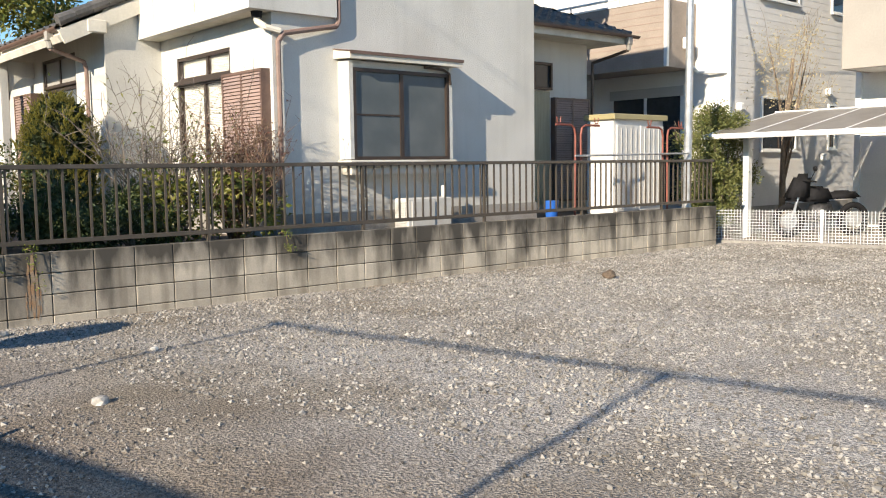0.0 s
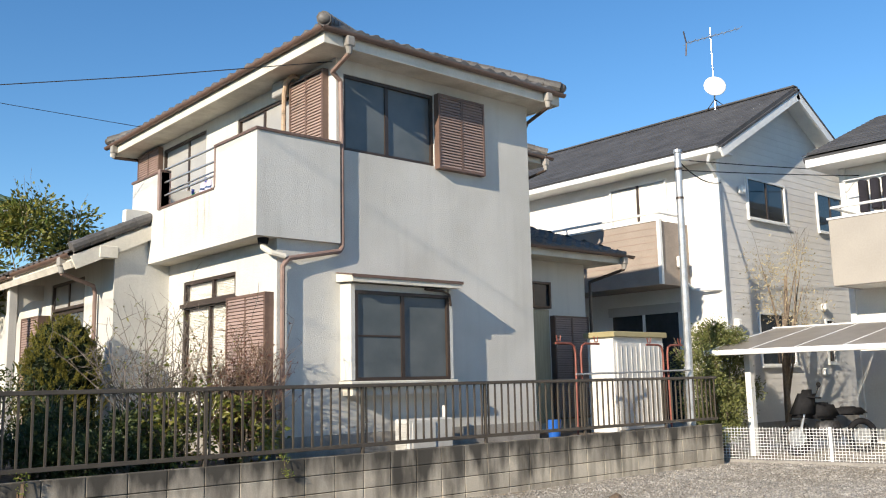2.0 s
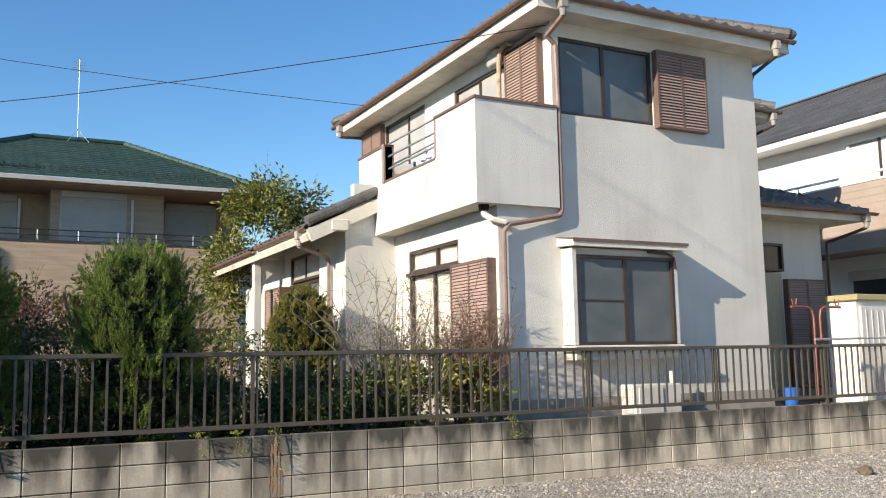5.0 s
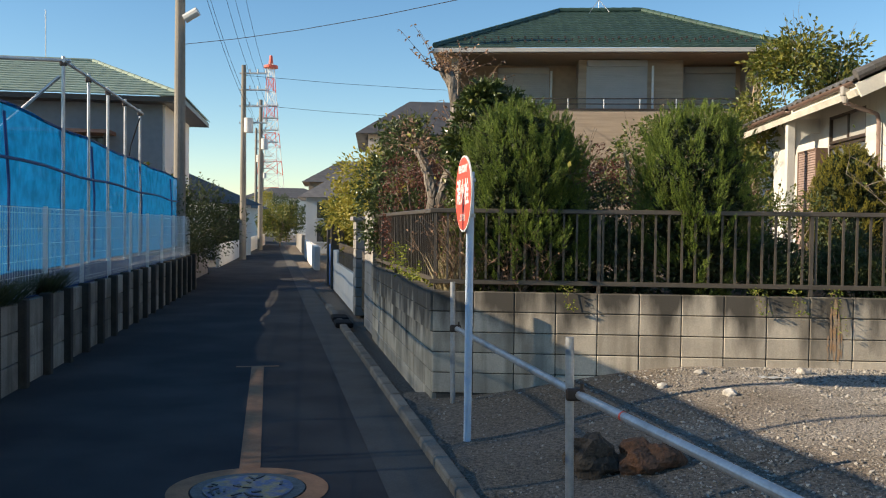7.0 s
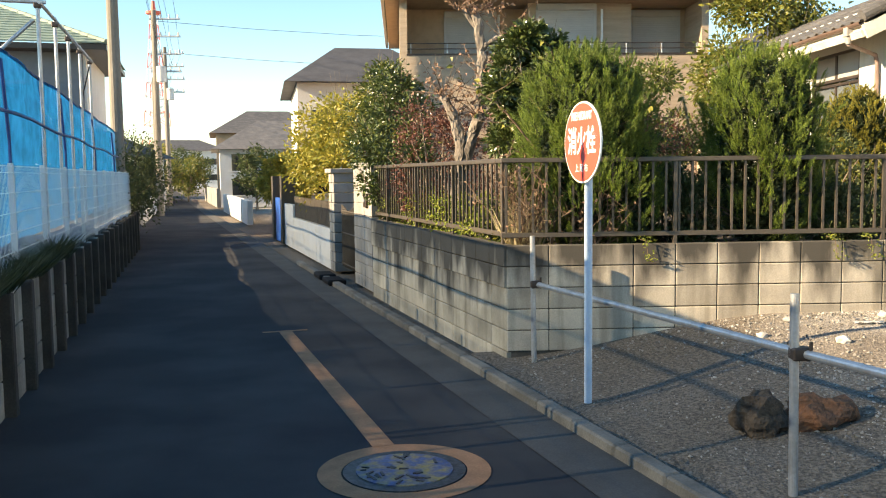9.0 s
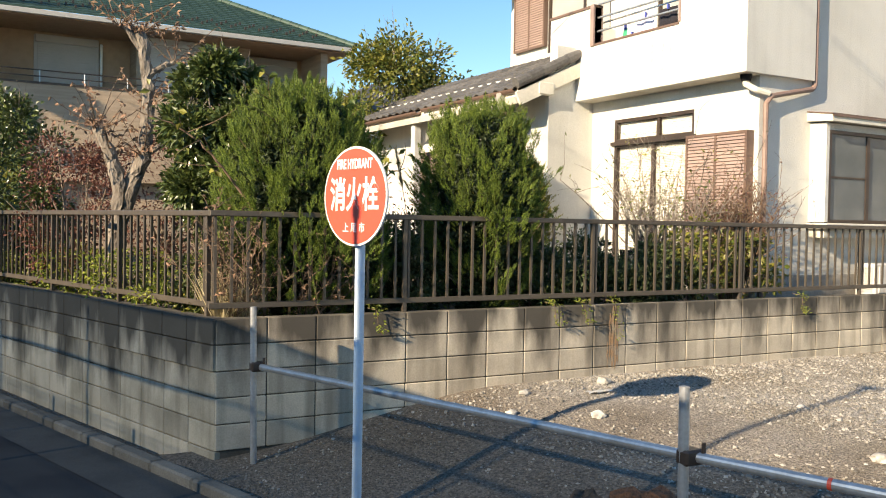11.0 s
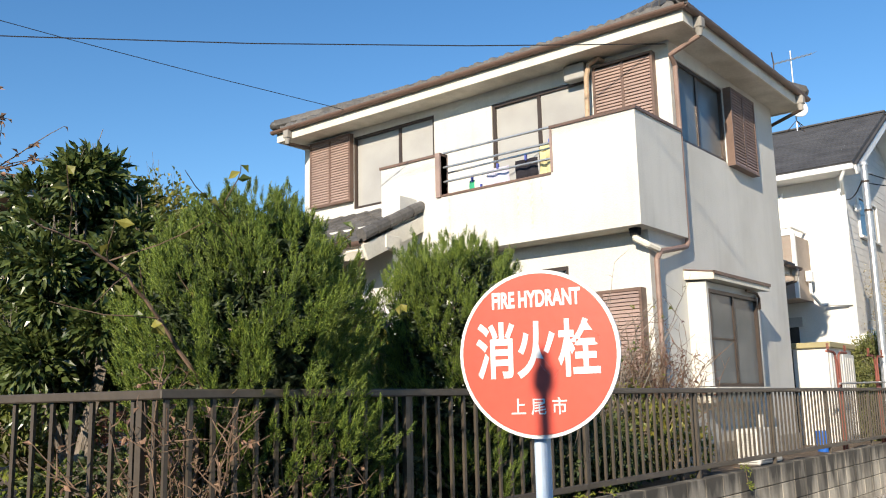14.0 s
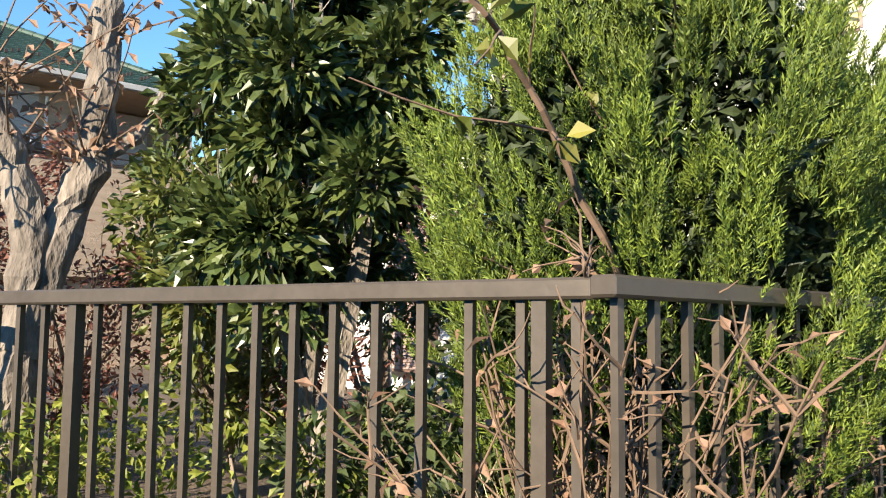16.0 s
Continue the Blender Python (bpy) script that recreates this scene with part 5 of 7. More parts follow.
# laundry on the balcony
for nm, y0, y1, z0, z1, mt, lb in (("shirt", 11.05, 11.35, 4.66, 5.12, "cloth_yellow", "pale yellow shirt hung out to dry"), ("trousers", 11.4, 11.75, 4.55, 4.98, "cloth_dark", "black trousers hung out to dry"), ("towel", 11.85, 12.2, 4.5, 4.95, "cloth_lilac", "lilac towel hung out to dry"), ("cloth", 12.22, 12.4, 4.5, 4.72, "cloth_blue", "small blue cloth hung to dry"), ("cloth", 12.42, 12.5, 4.5, 4.85, "cloth_green", "small green cloth hung to dry")):
    g = thing(nm, (5.95, (y0 + y1) / 2, z0), lb, "laundry", "laundry on the balcony")
    vs, fs = [], []
    for i in range(9):
        for j in range(9):
            y, z = y0 + (y1 - y0) * i / 8, z0 + (z1 - z0) * j / 8
            vs.append((5.95 + 0.025 * math.sin(i * 1.4 + y0 * 9) * (1.2 - j / 9) + 0.01 * math.sin(j), y + 0.01 * math.sin(j * 1.1), z + (0.015 * math.sin(i * 1.9) if j == 0 else 0)))
    fs = [(i * 9 + j, i * 9 + j + 1, (i + 1) * 9 + j + 1, (i + 1) * 9 + j) for i in range(8) for j in range(8)]
    part_ob = raw("fabric", vs, fs, M[mt], g)
    md_ = part_ob.modifiers.new("thick", 'SOLIDIFY'); md_.thickness = 0.008
    part("peg", B(5.93, 5.97, (y0 + y1) / 2 - 0.01, (y0 + y1) / 2 + 0.01, z1 - 0.02, z1 + 0.05), M["cloth_blue"], g)
line_ = thing("laundry_pole", (5.95, 11.8, 5.1), "thin steel drying pole across the balcony", "laundry pole")
part("pole", T((5.95, 10.3, 5.06), (5.95, 13.5, 5.02), 0.014, n=6), M["galv"], line_)

# ---- the white gabled house and the neighbour beyond ----
nh = thing("house", (20.6, 15, 0.5), "white siding house with dark slate gable roof", "house")
NX0, NX1, NY0, NY1, NE, NR = 17.5, 23.7, 10.7, 20.0, 7.10, 8.80
def lap_wall(name, axis, at, a0, a1, z0, zf, parent, material, holes=(), step=0.16):
    """Lap siding: each board its own step, cut round the openings and under the gable."""
    vs, fs = [], []
    z = z0
    while True:
        lo, hi = z, z + step
        sp = zf(lo)
        if sp is None:
            break
        b0, b1 = max(a0, sp[0]), min(a1, sp[1])
        if b1 - b0 < 0.05:
            break
        segs = [(b0, b1)]
        for q in holes:
            if q[2] < hi - 0.02 and q[3] > lo + 0.02:
                segs = [s_ for a, b in segs for s_ in ((a, min(b, q[0])), (max(a, q[1]), b)) if s_[1] - s_[0] > 0.01]
        for a, b in segs:
            k = len(vs)
            for aa, zz, o in ((a, lo, 0.007), (b, lo, 0.007), (b, hi, 0.002), (a, hi, 0.002), (a, lo, 0.0), (b, lo, 0.0)):
                vs.append((aa, at - o, zz) if axis == 'y' else (at - o, aa, zz))
            fs += [(k, k + 1, k + 2, k + 3), (k + 4, k + 5, k + 1, k)]
        z = hi
    return raw(name, vs, fs, material, parent)
gm = (NX0 + NX1) / 2
def gable_span(z):
    if z < NE:
        return (NX0, NX1)
    f = (z - NE) / (NR - NE)
    return None if f > 1 else (NX0 + (gm - NX0) * f, NX1 - (NX1 - gm) * f)
nholes = [(18.70, 20.45, 5.52, 6.50), (22.05, 23.5, 5.52, 6.54), (18.83, 20.42, 2.15, 3.36), (22.0, 22.4, 2.2, 3.3)]
core = bmesh.new()
pts = [(NX0, NE), (gm, NR), (NX1, NE), (NX1, 0.5), (NX0, 0.5)]
fr = [core.verts.new((x, NY0, z)) for x, z in pts]
bk = [core.verts.new((x, NY1, z)) for x, z in pts]
core.faces.new(fr); core.faces.new(bk[::-1])
for i in range(5):
    core.faces.new((fr[i], fr[(i + 1) % 5], bk[(i + 1) % 5], bk[i]))
part("wall", core, M["siding"], nh)
lap_wall("gable_siding", 'y', NY0, NX0, NX1, 0.9, gable_span, nh, M["siding_grey"], nholes)
part("foundation", B(NX0 - 0.01, NX1, NY0 - 0.03, NY0, 0.4, 0.9), M["concrete"], nh)
part("corner_trim", B(NX0 - 0.05, NX0 + 0.07, NY0 - 0.05, NY0 + 0.07, 0.5, NE), M["white_metal"], nh)
for a0, a1, z0, z1 in nholes:
    w = window('y', NY0 - 0.05, a0, a1, z0, z1, M["dark_glass"], nh, "window", 0.5, 0.06)
    w.data.materials[0] = M["white_metal"]
    part("sill", B(a0 - 0.03, a1 + 0.03, NY0 - 0.09, NY0 - 0.02, z0 - 0.04, z0), M["white_metal"], w)
ns_ = math.atan2(NR - NE, gm - NX0)
OV, FV = 0.55, 0.45                                # eaves and gable overhang
NL = (gm - NX0 + OV) / math.cos(ns_)
NDY, NMY = NY1 - NY0 + FV + 0.3, (NY0 + NY1 - FV + 0.3) / 2
def slope_c(sgn, lift):
    """The middle of one roof slope, lifted square to it."""
    return Vector((gm + sgn * (gm - NX0 + OV) / 2 + sgn * math.sin(ns_) * lift, NMY, (NR + NE - OV * math.tan(ns_)) / 2 + math.cos(ns_) * lift))
nroof = part("roof", obox(bmesh.new(), Matrix.Translation(slope_c(-1, 0.06)) @ Matrix.Rotation(-ns_, 4, 'Y'), NL, NDY, 0.10), M["slate"], nh, "dark slate gable roof")
part("roof_slope", obox(bmesh.new(), Matrix.Translation(slope_c(1, 0.06)) @ Matrix.Rotation(ns_, 4, 'Y'), NL, NDY, 0.10), M["slate"], nroof)
for i in range(22):
    f = (i + 0.5) / 22
    c = Vector((NX0 - OV + (gm - NX0 + OV) * f, NMY, NE - OV * math.tan(ns_) + (NR - NE + OV * math.tan(ns_)) * f)) + Vector((-math.sin(ns_), 0, math.cos(ns_))) * 0.122
    part("slate_course", obox(bmesh.new(), Matrix.Translation(c) @ Matrix.Rotation(-ns_ + 0.05, 4, 'Y'), NL / 22 + 0.02, NDY, 0.014), M["slate"], nroof)
part("ridge_cap", obox(bmesh.new(), Matrix.Translation((gm, NMY, NR + 0.14)), 0.22, NDY + 0.02, 0.05, 0.015), M["slate"], nroof)
for sgn in (-1, 1):
    c = slope_c(sgn, -0.09)
    part("bargeboard", obox(bmesh.new(), Matrix.Translation((c.x, NY0 - FV - 0.025, c.z)) @ Matrix.Rotation(sgn * ns_, 4, 'Y'), NL, 0.05, 0.20), M["white_metal"], nroof)
    part("bargeboard_lip", obox(bmesh.new(), Matrix.Translation((c.x, NY0 - FV - 0.035, c.z + 0.13)) @ Matrix.Rotation(sgn * ns_, 4, 'Y'), NL + 0.05, 0.06, 0.05), M["slate"], nroof)
    c = slope_c(sgn, -0.06)
    part("gable_soffit", obox(bmesh.new(), Matrix.Translation((c.x, NY0 - FV / 2, c.z)) @ Matrix.Rotation(sgn * ns_, 4, 'Y'), NL, FV, 0.03), M["white_metal"], nroof)
EVZ = NE - OV * math.tan(ns_)
part("eaves_gutter", B(NX0 - OV - 0.11, NX0 - OV + 0.01, NY0 - FV, NY1 + 0.3, EVZ - 0.08, EVZ + 0.05, 0.012), M["white_metal"], nroof)
part("soffit", B(NX0 - OV, NX0, NY0 - FV, NY1, EVZ - 0.07, EVZ - 0.04), M["white_metal"], nroof)
part("downpipe", path_tube(bmesh.new(), [(NX0 - OV - 0.05, NY0 - 0.25, EVZ - 0.08), (NX0 - OV + 0.02, NY0 - 0.15, EVZ - 0.25), (NX0 - 0.08, NY0 - 0.06, EVZ - 0.5), (NX0 - 0.08, NY0 - 0.06, 0.6)], 0.04, 8), M["white_metal"], nh)
# side with the brown balcony
wb = window('x', NX0 - 0.06, 12.0, 13.65, 5.0, 6.55, M["clear"], nh, "window", 0.5, 0.06)
wb.data.materials[0] = M["white_metal"]
part("curtain", B(NX0 - 0.012, NX0 - 0.006, 12.05, 13.6, 5.05, 6.5), M["curtain"], wb, "pale pleated curtain")
BX, BY0 = 16.4, 11.52
bal = part("balcony", B(BX, BX + 0.12, BY0, 18.0, 3.95, 5.36), M["brown_siding"], nh, "brown clad balcony")
part("end_panel", B(BX + 0.12, NX0, BY0, BY0 + 0.12, 3.95, 5.36), M["brown_siding"], bal)
part("floor_slab", B(BX + 0.12, NX0, BY0 + 0.12, 18.0, 3.95, 4.1), M["brown_siding"], bal)
part("handrail", path_tube(bmesh.new(), [(NX0, BY0 + 0.06, 5.55), (BX + 0.06, BY0 + 0.06, 5.55), (BX + 0.06, 18.0, 5.55)], 0.03, 8), M["white_metal"], bal)
for i in range(6):
    part("rail_post", T((BX + 0.06, BY0 + 0.3 + i * 1.2, 5.38), (BX + 0.06, BY0 + 0.3 + i * 1.2, 5.55), 0.02, n=6), M["white_metal"], bal)
part("cap", B(BX - 0.02, BX + 0.14, BY0 - 0.02, 18.0, 5.36, 5.40), M["white_metal"], bal)
part("corner_post", B(BX - 0.03, BX + 0.05, BY0 - 0.04, BY0 + 0.04, 3.95, 5.36), M["white_metal"], bal)
for i in range(8):
    part("board_joint", B(BX - 0.006, BX - 0.001, BY0 + 0.04, 18.0, 4.12 + i * 0.155, 4.13 + i * 0.155), M["shutter"], bal)
part("rain_head", B(NX0 - 0.55, NX0 - 0.35, BY0 - 0.16, BY0 - 0.02, 4.35, 4.6, 0.02), M["white_metal"], nh, "white rain head below the balcony")
part("drain_pipe", path_tube(bmesh.new(), [(NX0 - 0.45, BY0 - 0.09, 4.36), (NX0 - 0.45, BY0 - 0.09, 4.1), (NX0 - 0.2, BY0 - 0.2, 3.85), (NX0 - 0.09, NY0 - 0.05, 3.82)], 0.035, 8), M["white_metal"], nh)
part("garden_door", B(NX0 - 0.03, NX0 - 0.005, 11.9, 13.75, 1.0, 3.4), M["dark_glass"], nh, "dark glazed garden door")
part("door_frame", B(NX0 - 0.06, NX0 - 0.001, 11.8, 13.85, 3.4, 3.62), M["roller"], nh)
part("door_post", B(NX0 - 0.05, NX0 - 0.001, 12.79, 12.86, 1.0, 3.4), M["white_metal"], nh)
for x, z in ((18.3, 6.05), (17.75, 3.0), (21.6, 1.9), (21.8, 3.5)):
    part("vent_hood", B(x, x + 0.16, NY0 - 0.16, NY0 - 0.02, z, z + 0.18, 0.03), M["white_metal"], nh)
DX, DY = 20.46, 12.4
dish = thing("satellite_dish", (DX, DY, 8.7), "white satellite dish and aerial on the slate roof", "antenna")
part("mast", T((DX, DY, 8.6), (DX, DY, 11.12), 0.022, n=8), M["galv"], dish)
bm = bmesh.new(); bmesh.ops.create_uvsphere(bm, u_segments=24, v_segments=12, radius=0.29, matrix=Matrix.Translation((DX - 0.12, DY - 0.1, 9.46)) @ Matrix.Rotation(radians(45), 4, 'Z') @ Matrix.Rotation(radians(14), 4, 'Y') @ Matrix.Diagonal((0.18, 1, 1, 1)))
part("dish", bm, M["white_metal"], dish, smooth=True)
ba, bb = Vector((DX - 0.85, DY + 0.2, 10.55)), Vector((DX + 0.95, DY - 0.3, 11.25))
part("boom", T(ba, bb, 0.013, n=6), M["galv"], dish)
for i in range(9):
    c = ba.lerp(bb, i / 8)
    part("element", T(c + Vector((-0.10, -0.16, 0)), c + Vector((0.10, 0.16, 0)), 0.006, n=5), M["galv"], dish)
part("reflector", path_tube(bmesh.new(), [ba + Vector((-0.1, 0, 0.3)), ba, ba + Vector((-0.05, 0, -0.35))], 0.018, 6), M["bronze"], dish)
for q in ((-0.3, -0.3), (0.3, -0.2), (0, 0.4)):
    part("stay", T((DX + q[0], DY + q[1], 8.78 + 0.4 * q[0]), (DX, DY, 9.15), 0.012, n=5), M["bronze"], dish)
n3 = thing("house", (22, 5, 0.5), "white house with beige balcony and dark roof", "house")
part("wall", B(19.2, 26, 0, 8.66, 0.5, 6.35), M["siding"], n3)
part("corner_trim", B(19.14, 19.26, 8.6, 8.72, 0.5, 6.35), M["white_metal"], n3)
M["beige"] = mat("beige_panel", (0.37, 0.34, 0.30), 0.8, vary=0.05, scale=1.5, fine=30)
nb = part("balcony", B(18.0, 18.12, 0, 8.5, 3.7, 5.07, 0.01), M["beige"], n3, "plain beige balcony front")
part("end_panel", B(18.12, 19.2, 8.38, 8.5, 3.7, 5.07), M["beige"], nb)
part("floor_slab", B(18.12, 19.2, 0, 8.38, 3.7, 3.85), M["siding"], nb)
part("cap", B(17.98, 18.14, 0, 8.52, 5.07, 5.11), M["white_metal"], nb)
part("handrail", path_tube(bmesh.new(), [(19.2, 8.44, 5.32), (18.06, 8.44, 5.32), (18.06, 0, 5.32)], 0.03, 8), M["white_metal"], nb)
part("eave", B(18.45, 26, -0.4, 9.1, 6.35, 6.52), M["white_metal"], n3)
n3r = part("roof", obox(bmesh.new(), Matrix.Translation((20.6, 4.35, 7.38)) @ Matrix.Rotation(radians(-22), 4, 'Y'), 4.6, 9.6, 0.12), M["slate"], n3, "dark slate roof")
for i in range(16):
    f = i / 16
    part("slate_course", obox(bmesh.new(), Matrix.Translation((18.55 + 4.1 * f, 4.35, 6.66 + 1.66 * f)) @ Matrix.Rotation(radians(-19), 4, 'Y'), 0.29, 9.6, 0.014), M["slate"], n3r)
lp3 = thing("laundry_rack", (18.7, 7.8, 5.5), "dark clothes hanging on a white balcony rack", "laundry")
part("pole", T((18.6, 8.4, 5.95), (18.6, 6.0, 5.95), 0.016, n=6), M["white_metal"], lp3)
for i in range(4):
    part("garment", B(18.52, 18.68, 7.9 - i * 0.24, 8.07 - i * 0.24, 5.2 + 0.05 * (i % 2), 5.9, 0.03), M["cloth_dark"], lp3)

# carport, white mesh boundary, motorcycles, hedge and small tree
port = thing("carport", (16.4, 9.6, 0.5), "white carport with a smoky translucent roof", "carport")
part("post", B(15.95, 16.10, 9.30, 9.42, 0.4, 2.34, 0.01), M["white_metal"], port)
part("post", B(15.95, 16.10, 4.4, 4.52, 0.4, 2.34, 0.01), M["white_metal"], port)
part("low_beam", B(15.22, 15.32, 3.5, 9.85, 2.33, 2.43, 0.012), M["white_metal"], port)
part("high_beam", B(17.9, 18.0, 3.5, 9.85, 2.86, 2.95, 0.012), M["white_metal"], port)
for i in range(8):
    y = 3.6 + i * 0.88
    part("rib", T((15.28, y, 2.43), (17.95, y, 2.93), 0.012, n=6), M["white_metal"], port)
    if i < 7:
        part("roof_sheet", obox(bmesh.new(), Matrix.Translation((16.61, y + 0.44, 2.675)) @ Matrix.Rotation(-math.atan(0.50 / 2.67), 4, 'Y'), 2.70, 0.84, 0.008), M["polycarb"], port)
part("arm", T((16.02, 9.36, 2.25), (16.7, 9.36, 2.6), 0.04, n=8), M["white_metal"], port)
wf = thing("mesh_fence", (14.6, 9.1, 0.45), "low white wire mesh fence along the lot edge", "fence")
fa, fb = Vector((14.35, 9.05, 0)), Vector((15.75, 3.6, 0))
fd = (fb - fa).normalized()
frot = Matrix.Rotation(math.atan2(fd.y, fd.x), 4, 'Z')
for i in range(4):
    c = fa + fd * i * 1.85
    part("post", obox(bmesh.new(), Matrix.Translation((c.x, c.y, 0.74)) @ frot, 0.05, 0.05, 0.66), M["white_metal"], wf)
    if i < 3:
        g = bmesh.new()
        for j in range(34):
            cc = c + fd * (j * 0.0545)
            obox(g, Matrix.Translation((cc.x, cc.y, 0.76)) @ frot, 0.007, 0.007, 0.60)
        for j in range(12):
            cc = c + fd * 0.925
            obox(g, Matrix.Translation((cc.x, cc.y, 0.48 + j * 0.05)) @ frot, 1.85, 0.007, 0.007)
        part("mesh_panel", g, M["white_metal"], wf)
part("footing", obox(bmesh.new(), Matrix.Translation((*((fa + fb) / 2).xy, 0.46)) @ frot, 5.7, 0.12, 0.10), M["concrete"], wf)

def motorcycle(x, y, rz, label):
    m = thing("motorcycle", (x, y, 0.45), label, "motorcycle", "parked motorcycles")
    R = Matrix.Translation((x, y, 0.45)) @ Matrix.Rotation(rz, 4, 'Z')
    for wx in (-0.68, 0.68):
        bm = bmesh.new()
        seg = 26
        vs = [[bm.verts.new(R @ Vector((wx + (0.27 + 0.06 * math.cos(b)) * math.cos(a), 0.06 * math.sin(b), 0.33 + (0.27 + 0.06 * math.cos(b)) * math.sin(a)))) for b in [2 * math.pi * j / 8 for j in range(8)]] for a in [2 * math.pi * i / seg for i in range(seg)]]
        for i in range(seg):
            for j in range(8):
                bm.faces.new((vs[i][j], vs[(i + 1) % seg][j], vs[(i + 1) % seg][(j + 1) % 8], vs[i][(j + 1) % 8]))
        wh = part("wheel", bm, M["black"], m, "black tyre", True)
        part("hub", T(R @ Vector((wx, -0.05, 0.33)), R @ Vector((wx, 0.05, 0.33)), 0.15, n=12), M["galv"], wh)
    def ell(name, c, s, mt, lb="", lean=0.0):
        """A moulded panel: a bevelled block, narrower at the top and raked."""
        bm = bmesh.new()
        r_ = bmesh.ops.create_cube(bm, size=2)
        for v in r_["verts"]:
            if v.co.z > 0:
                v.co.x, v.co.y = v.co.x * 0.62 + lean, v.co.y * 0.6
        bmesh.ops.bevel(bm, geom=list(bm.edges), offset=0.3, segments=2, affect='EDGES')
        bm.transform(R @ Matrix.Translation(c) @ Matrix.Diagonal((*s, 1)))
        return part(name, bm, M[mt], m, lb, True)
    ell("tank", (0.12, 0, 0.82), (0.32, 0.16, 0.15), "black")
    ell("seat", (-0.42, 0, 0.80), (0.38, 0.14, 0.08), "black", "black padded seat")
    ell("engine", (0.02, 0, 0.48), (0.28, 0.18, 0.2), "iron")
    ell("fairing", (0.55, 0, 0.95), (0.22, 0.16, 0.26), "black", "glossy black front cowl", -0.7)
    part("fork", T(R @ Vector((0.68, 0.09, 0.33)), R @ Vector((0.48, 0.09, 1.0)), 0.025, n=8), M["galv"], m)
    part("handlebar", path_tube(bmesh.new(), [R @ Vector((0.36, -0.36, 1.06)), R @ Vector((0.48, -0.1, 1.08)), R @ Vector((0.48, 0.1, 1.08)), R @ Vector((0.36, 0.36, 1.06))], 0.016, 6), M["black"], m)
    part("exhaust", T(R @ Vector((-0.05, -0.17, 0.36)), R @ Vector((-0.75, -0.19, 0.48)), 0.045, n=10), M["galv"], m)
    part("mirror", T(R @ Vector((0.45, 0.3, 1.07)), R @ Vector((0.4, 0.38, 1.27)), 0.01, n=5), M["black"], m)
    bm = bmesh.new(); bmesh.ops.create_icosphere(bm, subdivisions=2, radius=0.065, matrix=R @ Matrix.Translation((0.4, 0.38, 1.3)) @ Matrix.Diagonal((0.4, 1, 0.8, 1)))
    part("mirror_head", bm, M["black"], m)
motorcycle(16.7, 8.2, radians(150), "black motorcycle parked under the carport")
motorcycle(17.4, 6.6, radians(155), "dark motorcycle with a silver exhaust parked under the carport")
upole = thing("service_pole", (14.15, 9.4, 0.5), "slim grey steel service pole with cables", "pole")
part("shaft", T((14.05, 9.4, 0.4), (14.12, 9.4, 6.08), 0.075, 0.062, n=14), M["galv"], upole)
part("cap", T((14.12, 9.4, 6.08), (14.12, 9.4, 6.14), 0.08, n=14), M["galv"], upole)
for z in (5.2, 5.75):
    part("band", T((14.11, 9.4, z), (14.11, 9.4, z + 0.04), 0.072, n=14), M["bronze"], upole)
part("bracket", T((14.12, 9.4, 5.95), (14.3, 9.3, 5.95), 0.014, n=6), M["galv"], upole)
# utility poles up the lane, tower, overhead wires
def utility_pole(x, y, h, label, arms=3, lean=0.0):
    p = thing("utility_pole", (x, y, 0), label, "utility pole", "poles along the lane")
    part("shaft", T((x, y, -0.1), (x + lean, y, h), 0.17, 0.11, n=14), M["wood_pole"], p)
    for i in range(arms):
        z = h - 0.4 - i * 0.8
        part("crossarm", T((x + lean - 0.2, y, z), (x + lean + 1.2, y, z), 0.045, n=6), M["galv"], p)
        for j in range(3):
            part("insulator", T((x + lean + 0.3 + j * 0.4, y, z), (x + lean + 0.3 + j * 0.4, y, z + 0.2), 0.045, 0.03, n=8), M["white_plastic"], p)
    if arms > 1:
        part("transformer", T((x + lean + 0.32, y - 0.2, h - 3.3), (x + lean + 0.32, y - 0.2, h - 2.6), 0.22, n=14), M["siding_grey"], p)
    return p
p1 = utility_pole(-9.15, 23.2, 11.5, "thick brown concrete utility pole beside the site", 2, 0.0)
part("lamp", T((-8.95, 23.0, 7.1), (-8.6, 23.0, 7.3), 0.12, n=10), M["white_plastic"], p1, "grey street lamp head")
utility_pole(-13.4, 43, 9.5, "grey utility pole with cross-arms and insulators", 4)
utility_pole(-16.9, 58.5, 10.0, "grey utility pole further up the lane", 4)
utility_pole(-24.8, 85, 11, "distant utility pole up the lane", 3)
utility_pole(-32.5, 115, 11, "distant utility pole up the lane", 3)
tower = thing("radio_tower", (-81.5, 300, 0), "red and white lattice radio tower in the distance", "tower")
tz = 56.0
